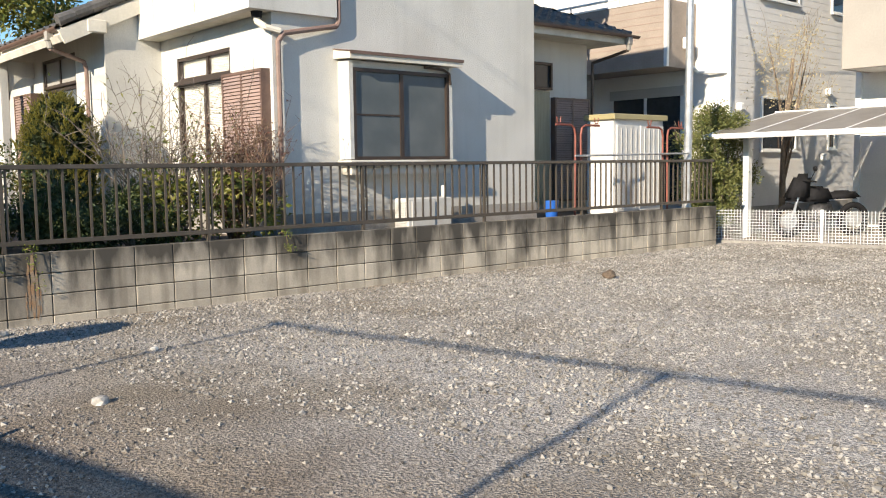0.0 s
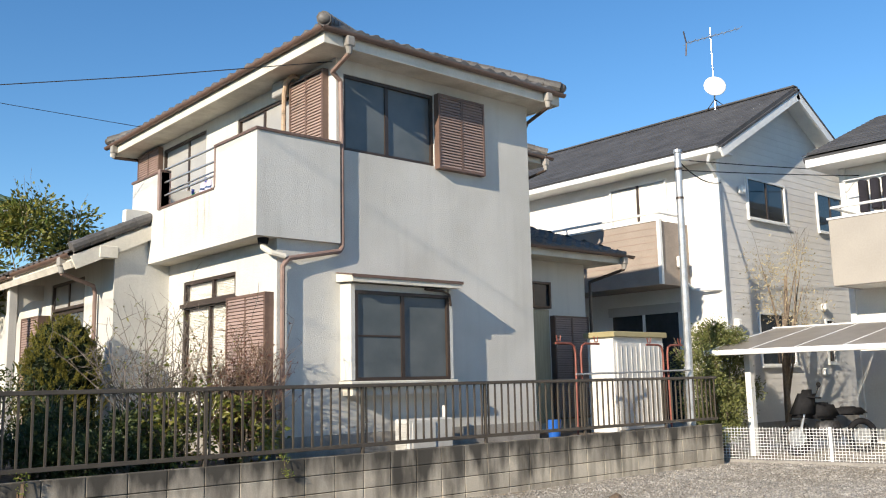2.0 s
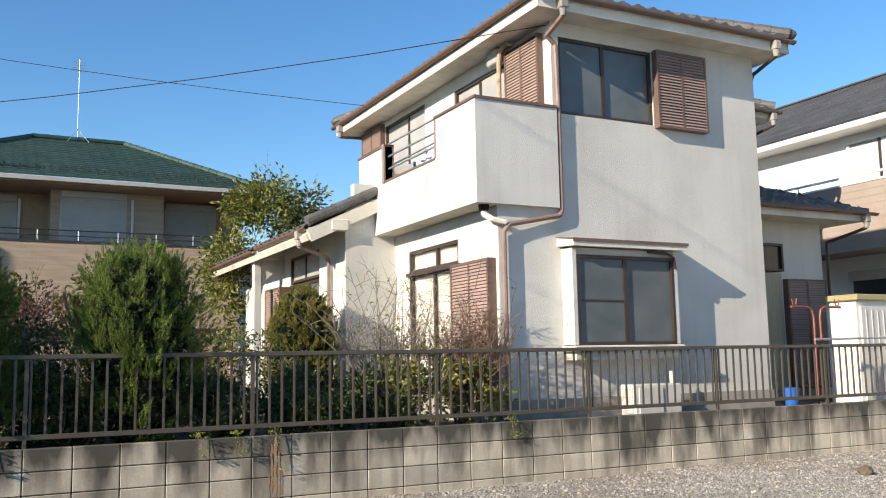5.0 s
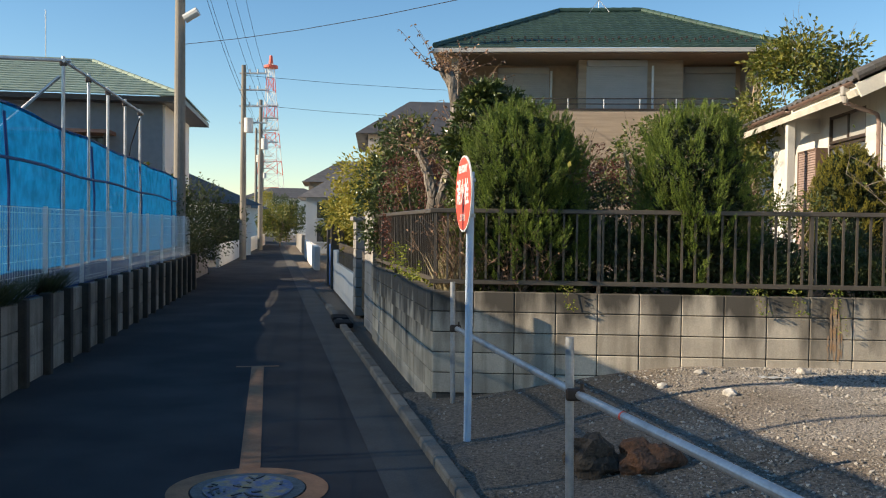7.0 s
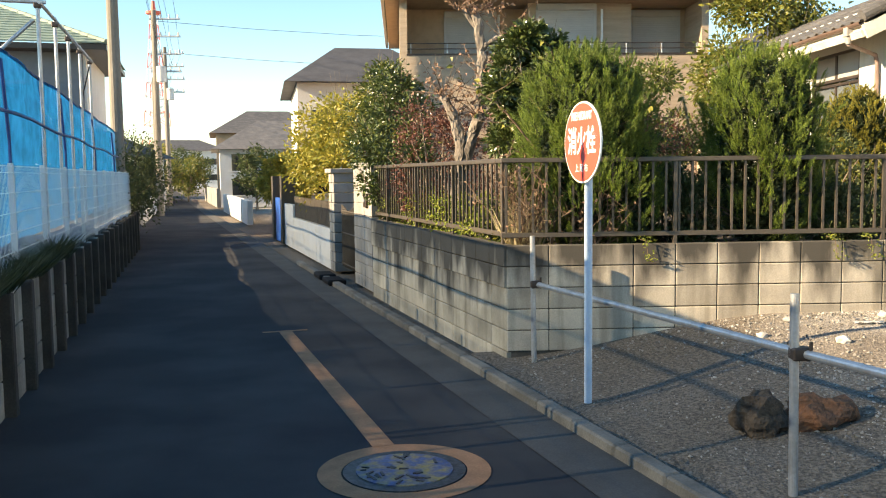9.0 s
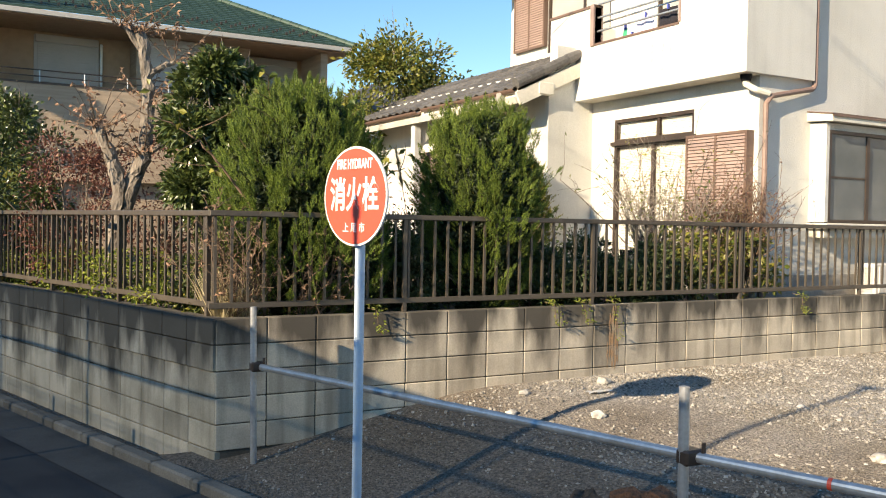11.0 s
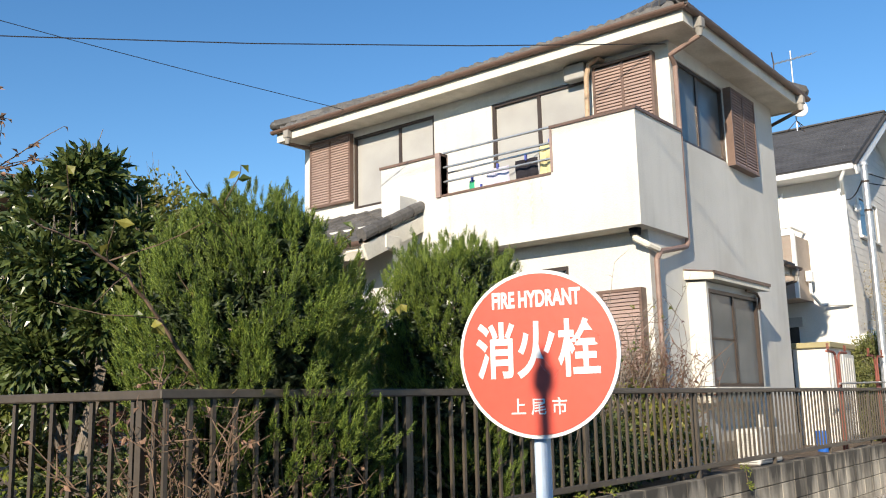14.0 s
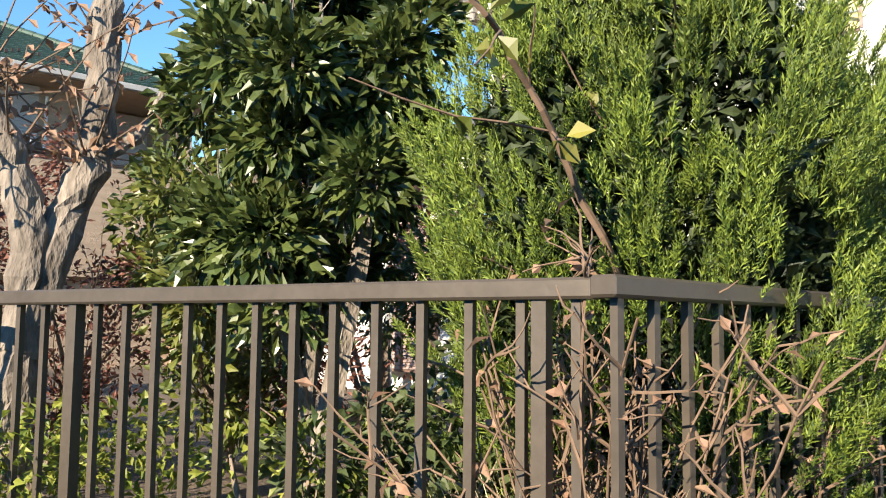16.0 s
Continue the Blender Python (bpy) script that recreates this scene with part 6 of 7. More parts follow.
for i in range(12):
    z0, z1 = tz * i / 12, tz * (i + 1) / 12
    w0, w1 = 4.2 * (1 - i / 12) ** 1.2 + 0.9, 4.2 * (1 - (i + 1) / 12) ** 1.2 + 0.9
    seg = bmesh.new()
    for sx_, sy_ in ((-1, -1), (1, -1), (1, 1), (-1, 1)):
        tube(seg, (-81.5 + sx_ * w0, 300 + sy_ * w0, z0), (-81.5 + sx_ * w1, 300 + sy_ * w1, z1), 0.13, n=5)
        tube(seg, (-81.5 + sx_ * w0, 300 + sy_ * w0, z0), (-81.5 - sx_ * w1, 300 + sy_ * w1, z1), 0.09, n=4)
        tube(seg, (-81.5 + sx_ * w1, 300 + sy_ * w1, z1), (-81.5 - sx_ * w1, 300 + sy_ * w1, z1), 0.09, n=4)
    part("lattice_section", seg, M["red_paint"] if i % 2 == 0 else M["white_metal"], tower)
part("platform", T((-81.5, 300, tz - 1.2), (-81.5, 300, tz - 0.4), 2.4, n=16), M["red_paint"], tower)
part("mast", T((-81.5, 300, tz - 0.4), (-81.5, 300, tz + 3), 0.9, 0.5, n=8), M["red_paint"], tower)
def wire(pts, label, r=0.012, sag=0.4):
    w = thing("overhead_wire", pts[0], label, "cable", "overhead wires")
    line = []
    for a, b in zip(pts, pts[1:]):
        a, b = Vector(a), Vector(b)
        line += [a.lerp(b, i / 8) - Vector((0, 0, sag * 4 * (i / 8) * (1 - i / 8))) for i in range(0 if not line else 1, 9)]
    vs, fs = [], []
    for c in line:
        vs += [(c.x, c.y, c.z + r), (c.x + r, c.y - r, c.z - r * 0.6), (c.x - r, c.y + r, c.z - r * 0.6)]
    for i in range(len(line) - 1):
        for j in range(3):
            fs.append((i * 3 + j, i * 3 + (j + 1) % 3, i * 3 + 3 + (j + 1) % 3, i * 3 + 3 + j))
    raw("strand", vs, fs, M["black"], w)
wire([(-9.1, 23.2, 9.8), (6.3, 15.2, 6.56)], "thin black service wire to the house", 0.006, 0.25)
wire([(-9.1, 23.3, 6.5), (6.75, 9.90, 6.34)], "black service wire to the house corner", 0.009, 0.43)
wire([(14.12, 9.4, 5.95), (17.6, 10.65, 6.2)], "service wire to the white house", 0.012, 0.15)
wire([(14.12, 9.4, 5.75), (30, 6, 7.5)], "service wire along the plots", 0.012, 0.2)
wire([(14.12, 9.4, 5.95), (34, 9, 8.6)], "service wire along the plots", 0.012, 0.2)
for dx, z0, z1 in ((0.6, 11.2, 9.3), (1.0, 11.2, 9.3), (0.5, 10.4, 8.6), (0.3, 9.3, 7.6), (0.35, 8.8, 7.2)):
    wire(([(-7.0 + dx, -14, z0 + 0.5)] if dx in (0.6, 0.3) else []) + [(-9.15 + dx, 23.2, z0), (-13.4 + dx, 43, z1), (-16.9 + dx, 58.5, z1 + 0.3), (-24.8 + dx, 85, z1 + 1), (-32.5 + dx, 115, z1 + 1)], "bundle of black overhead wires along the lane", 0.010, 0.4)
wire([(-13.3, 43, 9.0), (22, 48, 9.5)], "thin wire across the lane", 0.010, 0.8)
wire([(-13.3, 43, 7.6), (20, 46, 7.8)], "thin wire across the lane", 0.010, 0.8)

# the grey-blue house behind the site, far houses, distance
gh = thing("house", (-15, 32, 0), "grey-blue house with a pale green hip roof", "house")
GR = Matrix.Translation((-10.85, 28.0, 0)) @ Matrix.Rotation(math.atan2(LD.y, LD.x) - math.pi / 2, 4, 'Z')
def gbox(x0, x1, y0, y1, z0, z1, bev=0.0):
    """A box in the house's own place: x to the lane, y up the lane, from the roof's front corner."""
    return obox(bmesh.new(), GR @ Matrix.Translation(((x0 + x1) / 2, (y0 + y1) / 2, (z0 + z1) / 2)), x1 - x0, y1 - y0, z1 - z0, bev)
def gp_(x, y, z):
    return tuple(GR @ Vector((x, y, z)))
part("wall", gbox(-9.2, -0.75, 0.75, 6.9, 0, 5.7), M["blue_wall"], gh)
part("side_wall", gbox(-0.75, -0.68, 0.8, 6.9, 0, 5.7), M["siding"], gh)
ghr = part("roof", gbox(-9.9, 0, 0, 7.6, 5.62, 5.78), M["bronze"], gh, "pale green hip roof with dark eaves")
up_, lf_ = Vector(gp_(0, 1, 0)) - Vector(gp_(0, 0, 0)), Vector(gp_(-1, 0, 0)) - Vector(gp_(0, 0, 0))
tiled_slope("tile_cladding", gp_(-9.95, -0.05, 5.8), gp_(0.05, -0.05, 5.8), up_, 1.65, 3.85, ghr, 3.0, 3.6, "pale_green_roof", 0.4, 0.3, 0.008)
tiled_slope("tile_cladding", gp_(0.05, -0.05, 5.8), gp_(0.05, 7.65, 5.8), lf_, 1.65, 3.6, ghr, 3.85, 3.85, "pale_green_roof", 0.4, 0.3, 0.008)
ridge_tiles(gp_(0, 0, 5.86), gp_(-3.6, 3.8, 7.48), ghr, 0.07, 0.4, "pale_green_roof")
ridge_tiles(gp_(-7.0, 3.8, 7.48), gp_(-3.6, 3.8, 7.48), ghr, 0.07, 0.4, "pale_green_roof")
part("balcony_roof", gbox(-6.9, -2.2, -0.35, 0.75, 4.55, 4.66), mat("rusty_sheet", (0.26, 0.15, 0.11), 0.7, vary=0.15), gh, "rusty brown balcony roof")
part("balcony_floor", gbox(-6.8, -2.3, -0.25, 0.75, 3.0, 3.15), M["bronze"], gh)
for i in range(8):
    part("balcony_bar", T(gp_(-6.7 + i * 0.62, -0.2, 3.15), gp_(-6.7 + i * 0.62, -0.2, 4.55), 0.03, n=6), M["bronze"], gh)
part("balcony_rail", T(gp_(-6.7, -0.2, 3.95), gp_(-2.36, -0.2, 3.95), 0.03, n=6), M["bronze"], gh)
for x in (-5.8, -3.4):
    part("window", gbox(x - 0.85, x + 0.85, 0.69, 0.748, 3.2, 4.5), M["dark_glass"], gh)
part("aerial", T(gp_(-5.2, 3.8, 7.4), gp_(-5.2, 3.8, 9.2), 0.02, n=5), M["galv"], gh)
def far_house(x, y, w, d, h, wall_m, roof_m, label, rz=0.0):
    o = thing("house", (x, y, 0), label, "house", "far houses")
    R = Matrix.Translation((x, y, 0)) @ Matrix.Rotation(rz, 4, 'Z')
    part("wall", obox(bmesh.new(), R @ Matrix.Translation((0, 0, h / 2)), w, d, h), M[wall_m], o)
    bm = bmesh.new()
    e = [(-w / 2 - 0.5, -d / 2 - 0.5, h), (w / 2 + 0.5, -d / 2 - 0.5, h), (w / 2 + 0.5, d / 2 + 0.5, h), (-w / 2 - 0.5, d / 2 + 0.5, h), (-w / 5, 0, h + 1.9), (w / 5, 0, h + 1.9)]
    v = [bm.verts.new(R @ Vector(c)) for c in e]
    for f in ((0, 1, 5, 4), (1, 2, 5), (2, 3, 4, 5), (3, 0, 4), (3, 2, 1, 0)):
        bm.faces.new([v[i] for i in f])
    part("roof", bm, M[roof_m], o)
    for i in range(3):
        for zz in (h * 0.2, h * 0.62):
            wn2 = part("window", obox(bmesh.new(), R @ Matrix.Translation((-w / 3 + i * w / 3, -d / 2 - 0.02, zz + 0.5)), w / 6, 0.06, 1.0), M["dark_glass"], o)
            part("frame", obox(bmesh.new(), R @ Matrix.Translation((-w / 3 + i * w / 3, -d / 2 - 0.04, zz + 0.0)), w / 5, 0.06, 0.06), M["white_metal"], wn2)
far_house(-3.7, 40, 6, 8, 5.4, "siding_grey", "slate", "grey house with a dark hip roof up the lane", 0.15)
far_house(-9.5, 58, 8, 8, 3.4, "siding", "tile", "low house with a tiled roof up the lane", 0.2)
far_house(-12.5, 72, 8, 8, 5.0, "tan_plain", "tile", "brown house up the lane", 0.2)
far_house(-19.5, 46, 8, 8, 2.8, "siding", "slate", "white house beyond the hedge", -0.2)
far_house(-29, 80, 9, 9, 3.2, "siding", "tile", "white house far up the lane", -0.2)
far_house(-38, 150, 14, 10, 6, "siding", "slate", "far white house closing the lane", 0.2)
far_house(14, 34, 10, 9, 5.5, "siding_grey", "slate", "grey house behind the gardens", 0.0)
far_house(34, 26, 12, 9, 6.0, "siding", "slate", "white house behind the plots", 0.1)
far_house(-26, 12, 10, 12, 5.6, "siding", "tile", "white house beyond the building site", 0.1)
far_house(24, -14, 12, 10, 6.0, "siding", "slate", "white house across the lot", 0.2)
far_house(-22, -16, 10, 10, 6.0, "siding_grey", "slate", "grey house across the lane", 0.2)

# ---- plants ----
def rnd(a, b):
    return random.uniform(a, b)

def basis(d):
    d = d.normalized()
    u = d.cross(Vector((0.31, 0.17, 0.93)))
    u = u.normalized() if u.length > 1e-3 else Vector((1, 0, 0))
    return d, u, d.cross(u)

class Leaves:
    """Collects leaves, needles and twigs into one mesh."""
    def __init__(self):
        self.v, self.f = [], []
    def leaf(self, p, d, ln, w, fold=0.25, droop=0.15):
        d, u, n = basis(d)
        a = rnd(0, 6.28)
        u, n = u * math.cos(a) + n * math.sin(a), n * math.cos(a) - u * math.sin(a)
        if n.z < 0:
            n = -n
        k = len(self.v)
        m = p + d * ln * 0.5
        tip = p + d * ln - n * ln * droop
        self.v += [tuple(p), tuple(m + u * w * 0.5 + n * w * fold), tuple(tip), tuple(m - u * w * 0.5 + n * w * fold), tuple(m)]
        self.f += [(k, k + 1, k + 4), (k + 1, k + 2, k + 4), (k, k + 4, k + 3), (k + 4, k + 2, k + 3)]
    def needle(self, p, d, ln, w):
        d, u, n = basis(d)
        k = len(self.v)
        m = p + d * ln * 0.4
        self.v += [tuple(p), tuple(m + u * w), tuple(m - u * w * 0.5 + n * w * 0.87), tuple(m - u * w * 0.5 - n * w * 0.87), tuple(p + d * ln)]
        self.f += [(k, k + 1, k + 2), (k, k + 2, k + 3), (k, k + 3, k + 1), (k + 4, k + 2, k + 1), (k + 4, k + 3, k + 2), (k + 4, k + 1, k + 3)]
    def blade(self, p, d, ln, w):
        d, u, n = basis(d)
        a = rnd(0, 3.14)
        u = (u * math.cos(a) + n * math.sin(a)) * w
        k = len(self.v)
        m = p + d * ln * 0.45
        self.v += [tuple(p), tuple(m + u), tuple(p + d * ln), tuple(m - u)]
        self.f += [(k, k + 1, k + 2, k + 3)]
    def twig(self, pts, r0, r1):
        n = len(pts)
        k = len(self.v)
        for i, p in enumerate(pts):
            d = (pts[min(i + 1, n - 1)] - pts[max(i - 1, 0)])
            d, u, w = basis(d)
            r = r0 + (r1 - r0) * i / max(1, n - 1)
            for j in range(5):
                a = 2 * math.pi * j / 5
                self.v.append(tuple(p + u * r * math.cos(a) + w * r * math.sin(a)))
        for i in range(n - 1):
            for j in range(5):
                a, b = k + i * 5 + j, k + i * 5 + (j + 1) % 5
                self.f.append((a, b, b + 5, a + 5))
    def make(self, name, material, parent, label=""):
        return raw(name, self.v, self.f, material, parent, label, "stuff")

def limb(p, d, ln, wob=0.15, n=6, up=0.0):
    pts = [Vector(p)]
    d = Vector(d).normalized()
    for i in range(n):
        d = (d + Vector((rnd(-wob, wob), rnd(-wob, wob), rnd(-wob, wob) + up))).normalized()
        pts.append(pts[-1] + d * ln / n)
    return pts

def juniper(x, y, z0, r, h, label, shoots=1500, mt="juniper", tip=0.55, rough=0.26, ln0=0.13, belly=0.38, low=0.7):
    """A dense conifer: short upright feathery sprays over an uneven body; inner leaves are coloured dark to deepen the
    shade between the lobes.
    """
    t = thing("conifer_shrub", (x, y, z0), label, "shrub")
    tr, lv, dark = Leaves(), Leaves(), Leaves()
    tr.twig([Vector((x, y, z0 - 0.05)), Vector((x + 0.03, y, z0 + h * 0.4)), Vector((x, y, z0 + h * 0.8))], 0.05, 0.015)
    for _ in range(9):
        a = rnd(0, 6.28)
        tr.twig(limb((x, y, z0 + rnd(0.1, 0.5)), (math.cos(a), math.sin(a), 0.9), r, 0.2), 0.02, 0.006)
    sd = rnd(0, 90)
    def radius(a, f):
        if f < belly:
            prof = low + (1 - low) * math.sin(f / belly * math.pi / 2)
        else:
            q = (f - belly) / (1 - belly)
            prof = max(0.0, 1 - q ** (1 / tip)) ** tip
        c, s_ = math.cos(a), math.sin(a)
        lobe = noise.noise((c * 1.7 + sd, s_ * 1.7, f * 2.6)) + 0.75 * noise.noise((c * 4.2, s_ * 4.2 + sd, f * 3.6)) + 0.4 * noise.noise((c * 10, s_ * 10 + sd, f * 6))
        return r * prof * (1 + rough * lobe)
    def spray(p, d, ln, n, w):
        """A branchlet: an upright axis with scale-leaved side twigs, longest at its foot."""
        d, u, v = basis(d)
        lv.blade(p, d, ln * 1.05, w)
        for k in range(n):
            s_ = (k + random.random()) / n
            a = k * 2.4
            o = u * math.cos(a) + v * math.sin(a)
            lv.blade(p + d * ln * s_ * 0.85, d + o * 0.75, ln * (0.42 - 0.24 * s_) * rnd(0.7, 1.2), w * 0.85)
    for _ in range(shoots // 24):
        a, f = rnd(0, 6.28), random.random() ** 0.7
        if f < 0.3 and random.random() > 0.25 + f * 2:
            continue
        rr = radius(a, f) * (1 - 0.22 * random.random() ** 1.5)
        out = 0.45 if f < 0.75 else 0.15
        d = (Vector((math.cos(a) * out, math.sin(a) * out, 1.0)) + Vector((rnd(-0.25, 0.25), rnd(-0.25, 0.25), rnd(-0.3, 0.1)))).normalized()
        d, u, v = basis(d)
        pl = ln0 * rnd(1.5, 2.9)
        p = Vector((x + rr * math.cos(a), y + rr * math.sin(a), z0 + h * f - pl * 0.6))
        lean = Vector((rnd(-0.03, 0.03), rnd(-0.03, 0.03), 0))
        for k in range(32):
            s_ = random.random()
            b = rnd(0, 6.28)
            o = u * math.cos(b) + v * math.sin(b)
            w_ = ln0 * 0.5 * (1 - s_) ** 0.7
            spray(p + d * pl * s_ + lean * s_ * s_ * 3 + o * w_ * rnd(0.4, 1.0), (d + o * 0.45 * (1 - s_)).normalized(), ln0 * rnd(0.4, 0.8), 13, 0.0025)
    # inner leaves take a near-black green that paints shade into the hollows
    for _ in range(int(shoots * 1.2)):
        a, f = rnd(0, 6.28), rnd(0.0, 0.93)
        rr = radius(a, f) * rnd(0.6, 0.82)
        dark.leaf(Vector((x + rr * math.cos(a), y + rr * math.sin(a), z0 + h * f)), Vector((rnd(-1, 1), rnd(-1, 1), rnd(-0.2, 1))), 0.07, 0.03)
    tr.make("trunk", M["bark"], t, "thin brown stems")
    lv.make("foliage", L[mt], t)
    dark.make("shade_foliage", L["grass"], t, "inner foliage coloured dark for the shade between the sprays")
    return t

def leafy(name, x, y, z0, rx, ry, h, label, mt, n=2500, ln=0.07, w=0.035, trunk_h=0.4, bark="bark", cat="shrub", clumps=26, shell=0.35, limbs=7, twigs=True, seedling=0):
    """A broadleaved bush or tree: stem, limbs, and leaves in many uneven clumps with gaps."""
    t = thing(name, (x, y, z0), label, cat)
    wood, lv = Leaves(), Leaves()
    top = z0 + h
    wood.twig(limb((x, y, z0 - 0.05), (rnd(-0.1, 0.1), rnd(-0.1, 0.1), 1), trunk_h + h * 0.35, 0.08), 0.02 + 0.03 * h / 2, 0.015 + 0.012 * h / 2)
    cs = []
    for i in range(clumps):
        a, f = rnd(0, 6.28), random.random()
        k = math.sqrt(max(0.05, 1 - (2 * f - 1) ** 2)) * rnd(0.5, 1.0)
        cs.append((Vector((x + rx * k * math.cos(a), y + ry * k * math.sin(a), z0 + trunk_h + (h - trunk_h) * (0.04 + 0.92 * f))), rnd(0.30, 0.55) * min(1.7, (rx + ry) / 2) * 0.9))
    for i in range(limbs):
        c = cs[i % len(cs)][0]
        b = Vector((x, y, z0 + trunk_h * rnd(0.4, 1.0)))
        m = b.lerp(c, 0.5) + Vector((rnd(-0.08, 0.08), rnd(-0.08, 0.08), rnd(0, 0.12)))
        wood.twig([b, m, c], 0.012 + 0.012 * h / 2, 0.005)
    for _ in range(n):
        c, r = random.choice(cs)
        d = Vector((rnd(-1, 1), rnd(-1, 1), rnd(-0.8, 1))).normalized()
        p = c + d * r * (shell + (1 - shell) * random.random()) * rnd(0.7, 1.15)
        lv.leaf(p, d + Vector((rnd(-0.6, 0.6), rnd(-0.6, 0.6), rnd(-0.5, 0.5))), ln * rnd(0.6, 1.25), w * rnd(0.7, 1.2))
    if twigs:
        for _ in range(clumps):
            c, r = random.choice(cs)
            wood.twig(limb(c, (c - Vector((x, y, z0 + h * 0.3))) + Vector((0, 0, 0.3)), r * 1.5, 0.25, 4), 0.005, 0.002)
    wood.make("trunk", M[bark], t, "branching stems")
    lv.make("crown", L[mt], t)
    return t

def twiggy(x, y, z0, r, h, label, n=26, leafmt="dry", leaves=150, mt="twig", ll=0.035, name="bare_shrub", thick=0.012):
    """A bare shrub: forked twigs with a few leaves left."""
    t = thing(name, (x, y, z0), label, "shrub")
    wood, lv = Leaves(), Leaves()
    tips = []
    for _ in range(n):
        a = rnd(0, 6.28)
        main = limb((x + rnd(-0.08, 0.08), y + rnd(-0.08, 0.08), z0 - 0.03), (math.cos(a) * rnd(0.2, 1.0) * r / h, math.sin(a) * rnd(0.2, 1.0) * r / h, 1), h * rnd(0.6, 1.05), 0.13, 8)
        wood.twig(main, thick * rnd(0.6, 1.1), 0.003)
        for _ in range(5):
            b = random.choice(main[2:])
            sub = limb(b, (rnd(-1, 1), rnd(-1, 1), rnd(0.2, 1.2)), h * rnd(0.12, 0.35), 0.25, 4)
            wood.twig(sub, 0.0045, 0.0018)
            tips += sub[1:]
            for _ in range(2):
                s2 = limb(random.choice(sub[1:]), (rnd(-1, 1), rnd(-1, 1), rnd(-0.2, 1)), h * rnd(0.05, 0.14), 0.3, 3)
                wood.twig(s2, 0.0026, 0.0014)
                tips += s2[1:]
    for _ in range(leaves):
        lv.leaf(random.choice(tips), Vector((rnd(-1, 1), rnd(-1, 1), rnd(-1, 0.6))), ll * rnd(0.6, 1.3), ll * 0.5)
    wood.make("branchwork", M[mt], t, "bare forked twigs")
    if leaves:
        lv.make("leaves", L[leafmt], t)
    return t

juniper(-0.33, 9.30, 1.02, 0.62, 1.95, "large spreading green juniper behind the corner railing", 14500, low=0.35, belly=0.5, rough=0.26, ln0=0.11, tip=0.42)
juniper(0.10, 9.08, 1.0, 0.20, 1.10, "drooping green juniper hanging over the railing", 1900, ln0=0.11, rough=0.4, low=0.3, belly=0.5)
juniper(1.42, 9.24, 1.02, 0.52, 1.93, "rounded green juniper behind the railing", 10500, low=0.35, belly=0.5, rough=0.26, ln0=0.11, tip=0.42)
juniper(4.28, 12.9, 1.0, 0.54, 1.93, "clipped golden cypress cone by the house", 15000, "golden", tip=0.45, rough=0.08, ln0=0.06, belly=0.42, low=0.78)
leafy("camellia", -0.73, 10.5, 1.0, 0.44, 0.50, 2.4, "dark glossy camellia with thick leaves", "camellia", 15500, 0.08, 0.038, 0.85, clumps=44, bark="pale_bark")
# old pruned plum with a forked pale trunk
plum = thing("plum_tree", (-1.15, 11.4, 1.0), "old pruned plum tree with pale forked trunk", "tree")
pw_ = Leaves()
def gnarled(pts, r0, r1):
    """A knobbly limb: a smooth line through the points, with swellings."""
    ps = [Vector(p) for p in pts]
    q = []
    for a, b in zip(ps, ps[1:]):
        q += [a.lerp(b, k / 5) + Vector((rnd(-0.012, 0.012), rnd(-0.012, 0.012), 0)) for k in range(5)]
    q.append(ps[-1])
    n, k0 = len(q), len(pw_.v)
    for i, p in enumerate(q):
        d, u, w = basis(q[min(i + 1, n - 1)] - q[max(i - 1, 0)])
        rr = (r0 + (r1 - r0) * i / n) * rnd(0.9, 1.15)
        for j in range(9):
            a = 2 * math.pi * j / 9
            pw_.v.append(tuple(p + (u * math.cos(a) + w * math.sin(a)) * rr * rnd(0.86, 1.14)))
    for i in range(n - 1):
        for j in range(9):
            a, b = k0 + i * 9 + j, k0 + i * 9 + (j + 1) % 9
            pw_.f.append((a, b, b + 9, a + 9))
gnarled(((-1.47, 11.4, 0.95), (-1.46, 11.4, 1.4), (-1.43, 11.4, 1.8)), 0.10, 0.085)
gnarled(((-1.43, 11.4, 1.75), (-1.42, 11.4, 2.2), (-1.50, 11.42, 2.5), (-1.62, 11.44, 2.78)), 0.08, 0.05)
gnarled(((-1.42, 11.4, 1.72), (-1.30, 11.4, 2.2), (-1.17, 11.4, 2.55), (-1.15, 11.42, 2.95), (-1.14, 11.45, 3.35), (-1.22, 11.45, 3.72)), 0.075, 0.055)
gnarled(((-1.18, 11.4, 2.5), (-1.02, 11.36, 2.62), (-0.9, 11.36, 2.85)), 0.035, 0.012)
gnarled(((-1.14, 11.45, 3.3), (-1.0, 11.4, 3.42), (-0.9, 11.4, 3.45)), 0.035, 0.02)
gnarled(((-1.18, 11.45, 3.55), (-1.34, 11.45, 3.75), (-1.42, 11.45, 3.78)), 0.04, 0.02)
ptw, plv = Leaves(), Leaves()
for base in ((-1.22, 11.45, 3.7), (-1.42, 11.45, 3.76), (-0.9, 11.4, 3.45), (-1.62, 11.44, 2.76), (-1.2, 11.4, 2.5), (-1.15, 11.42, 3.0), (-1.5, 11.42, 2.5), (-1.6, 11.44, 2.7)):
    for _ in range(9):
        q = limb(base, (rnd(-1, 1), rnd(-1, 1), rnd(0.1, 1.2)), rnd(0.3, 0.75), 0.15, 5)
        ptw.twig(q, 0.006, 0.002)
        for _ in range(9):
            plv.leaf(random.choice(q[1:]), Vector((rnd(-1, 1), rnd(-1, 1), rnd(-1, 0.4))), rnd(0.04, 0.075), 0.03)
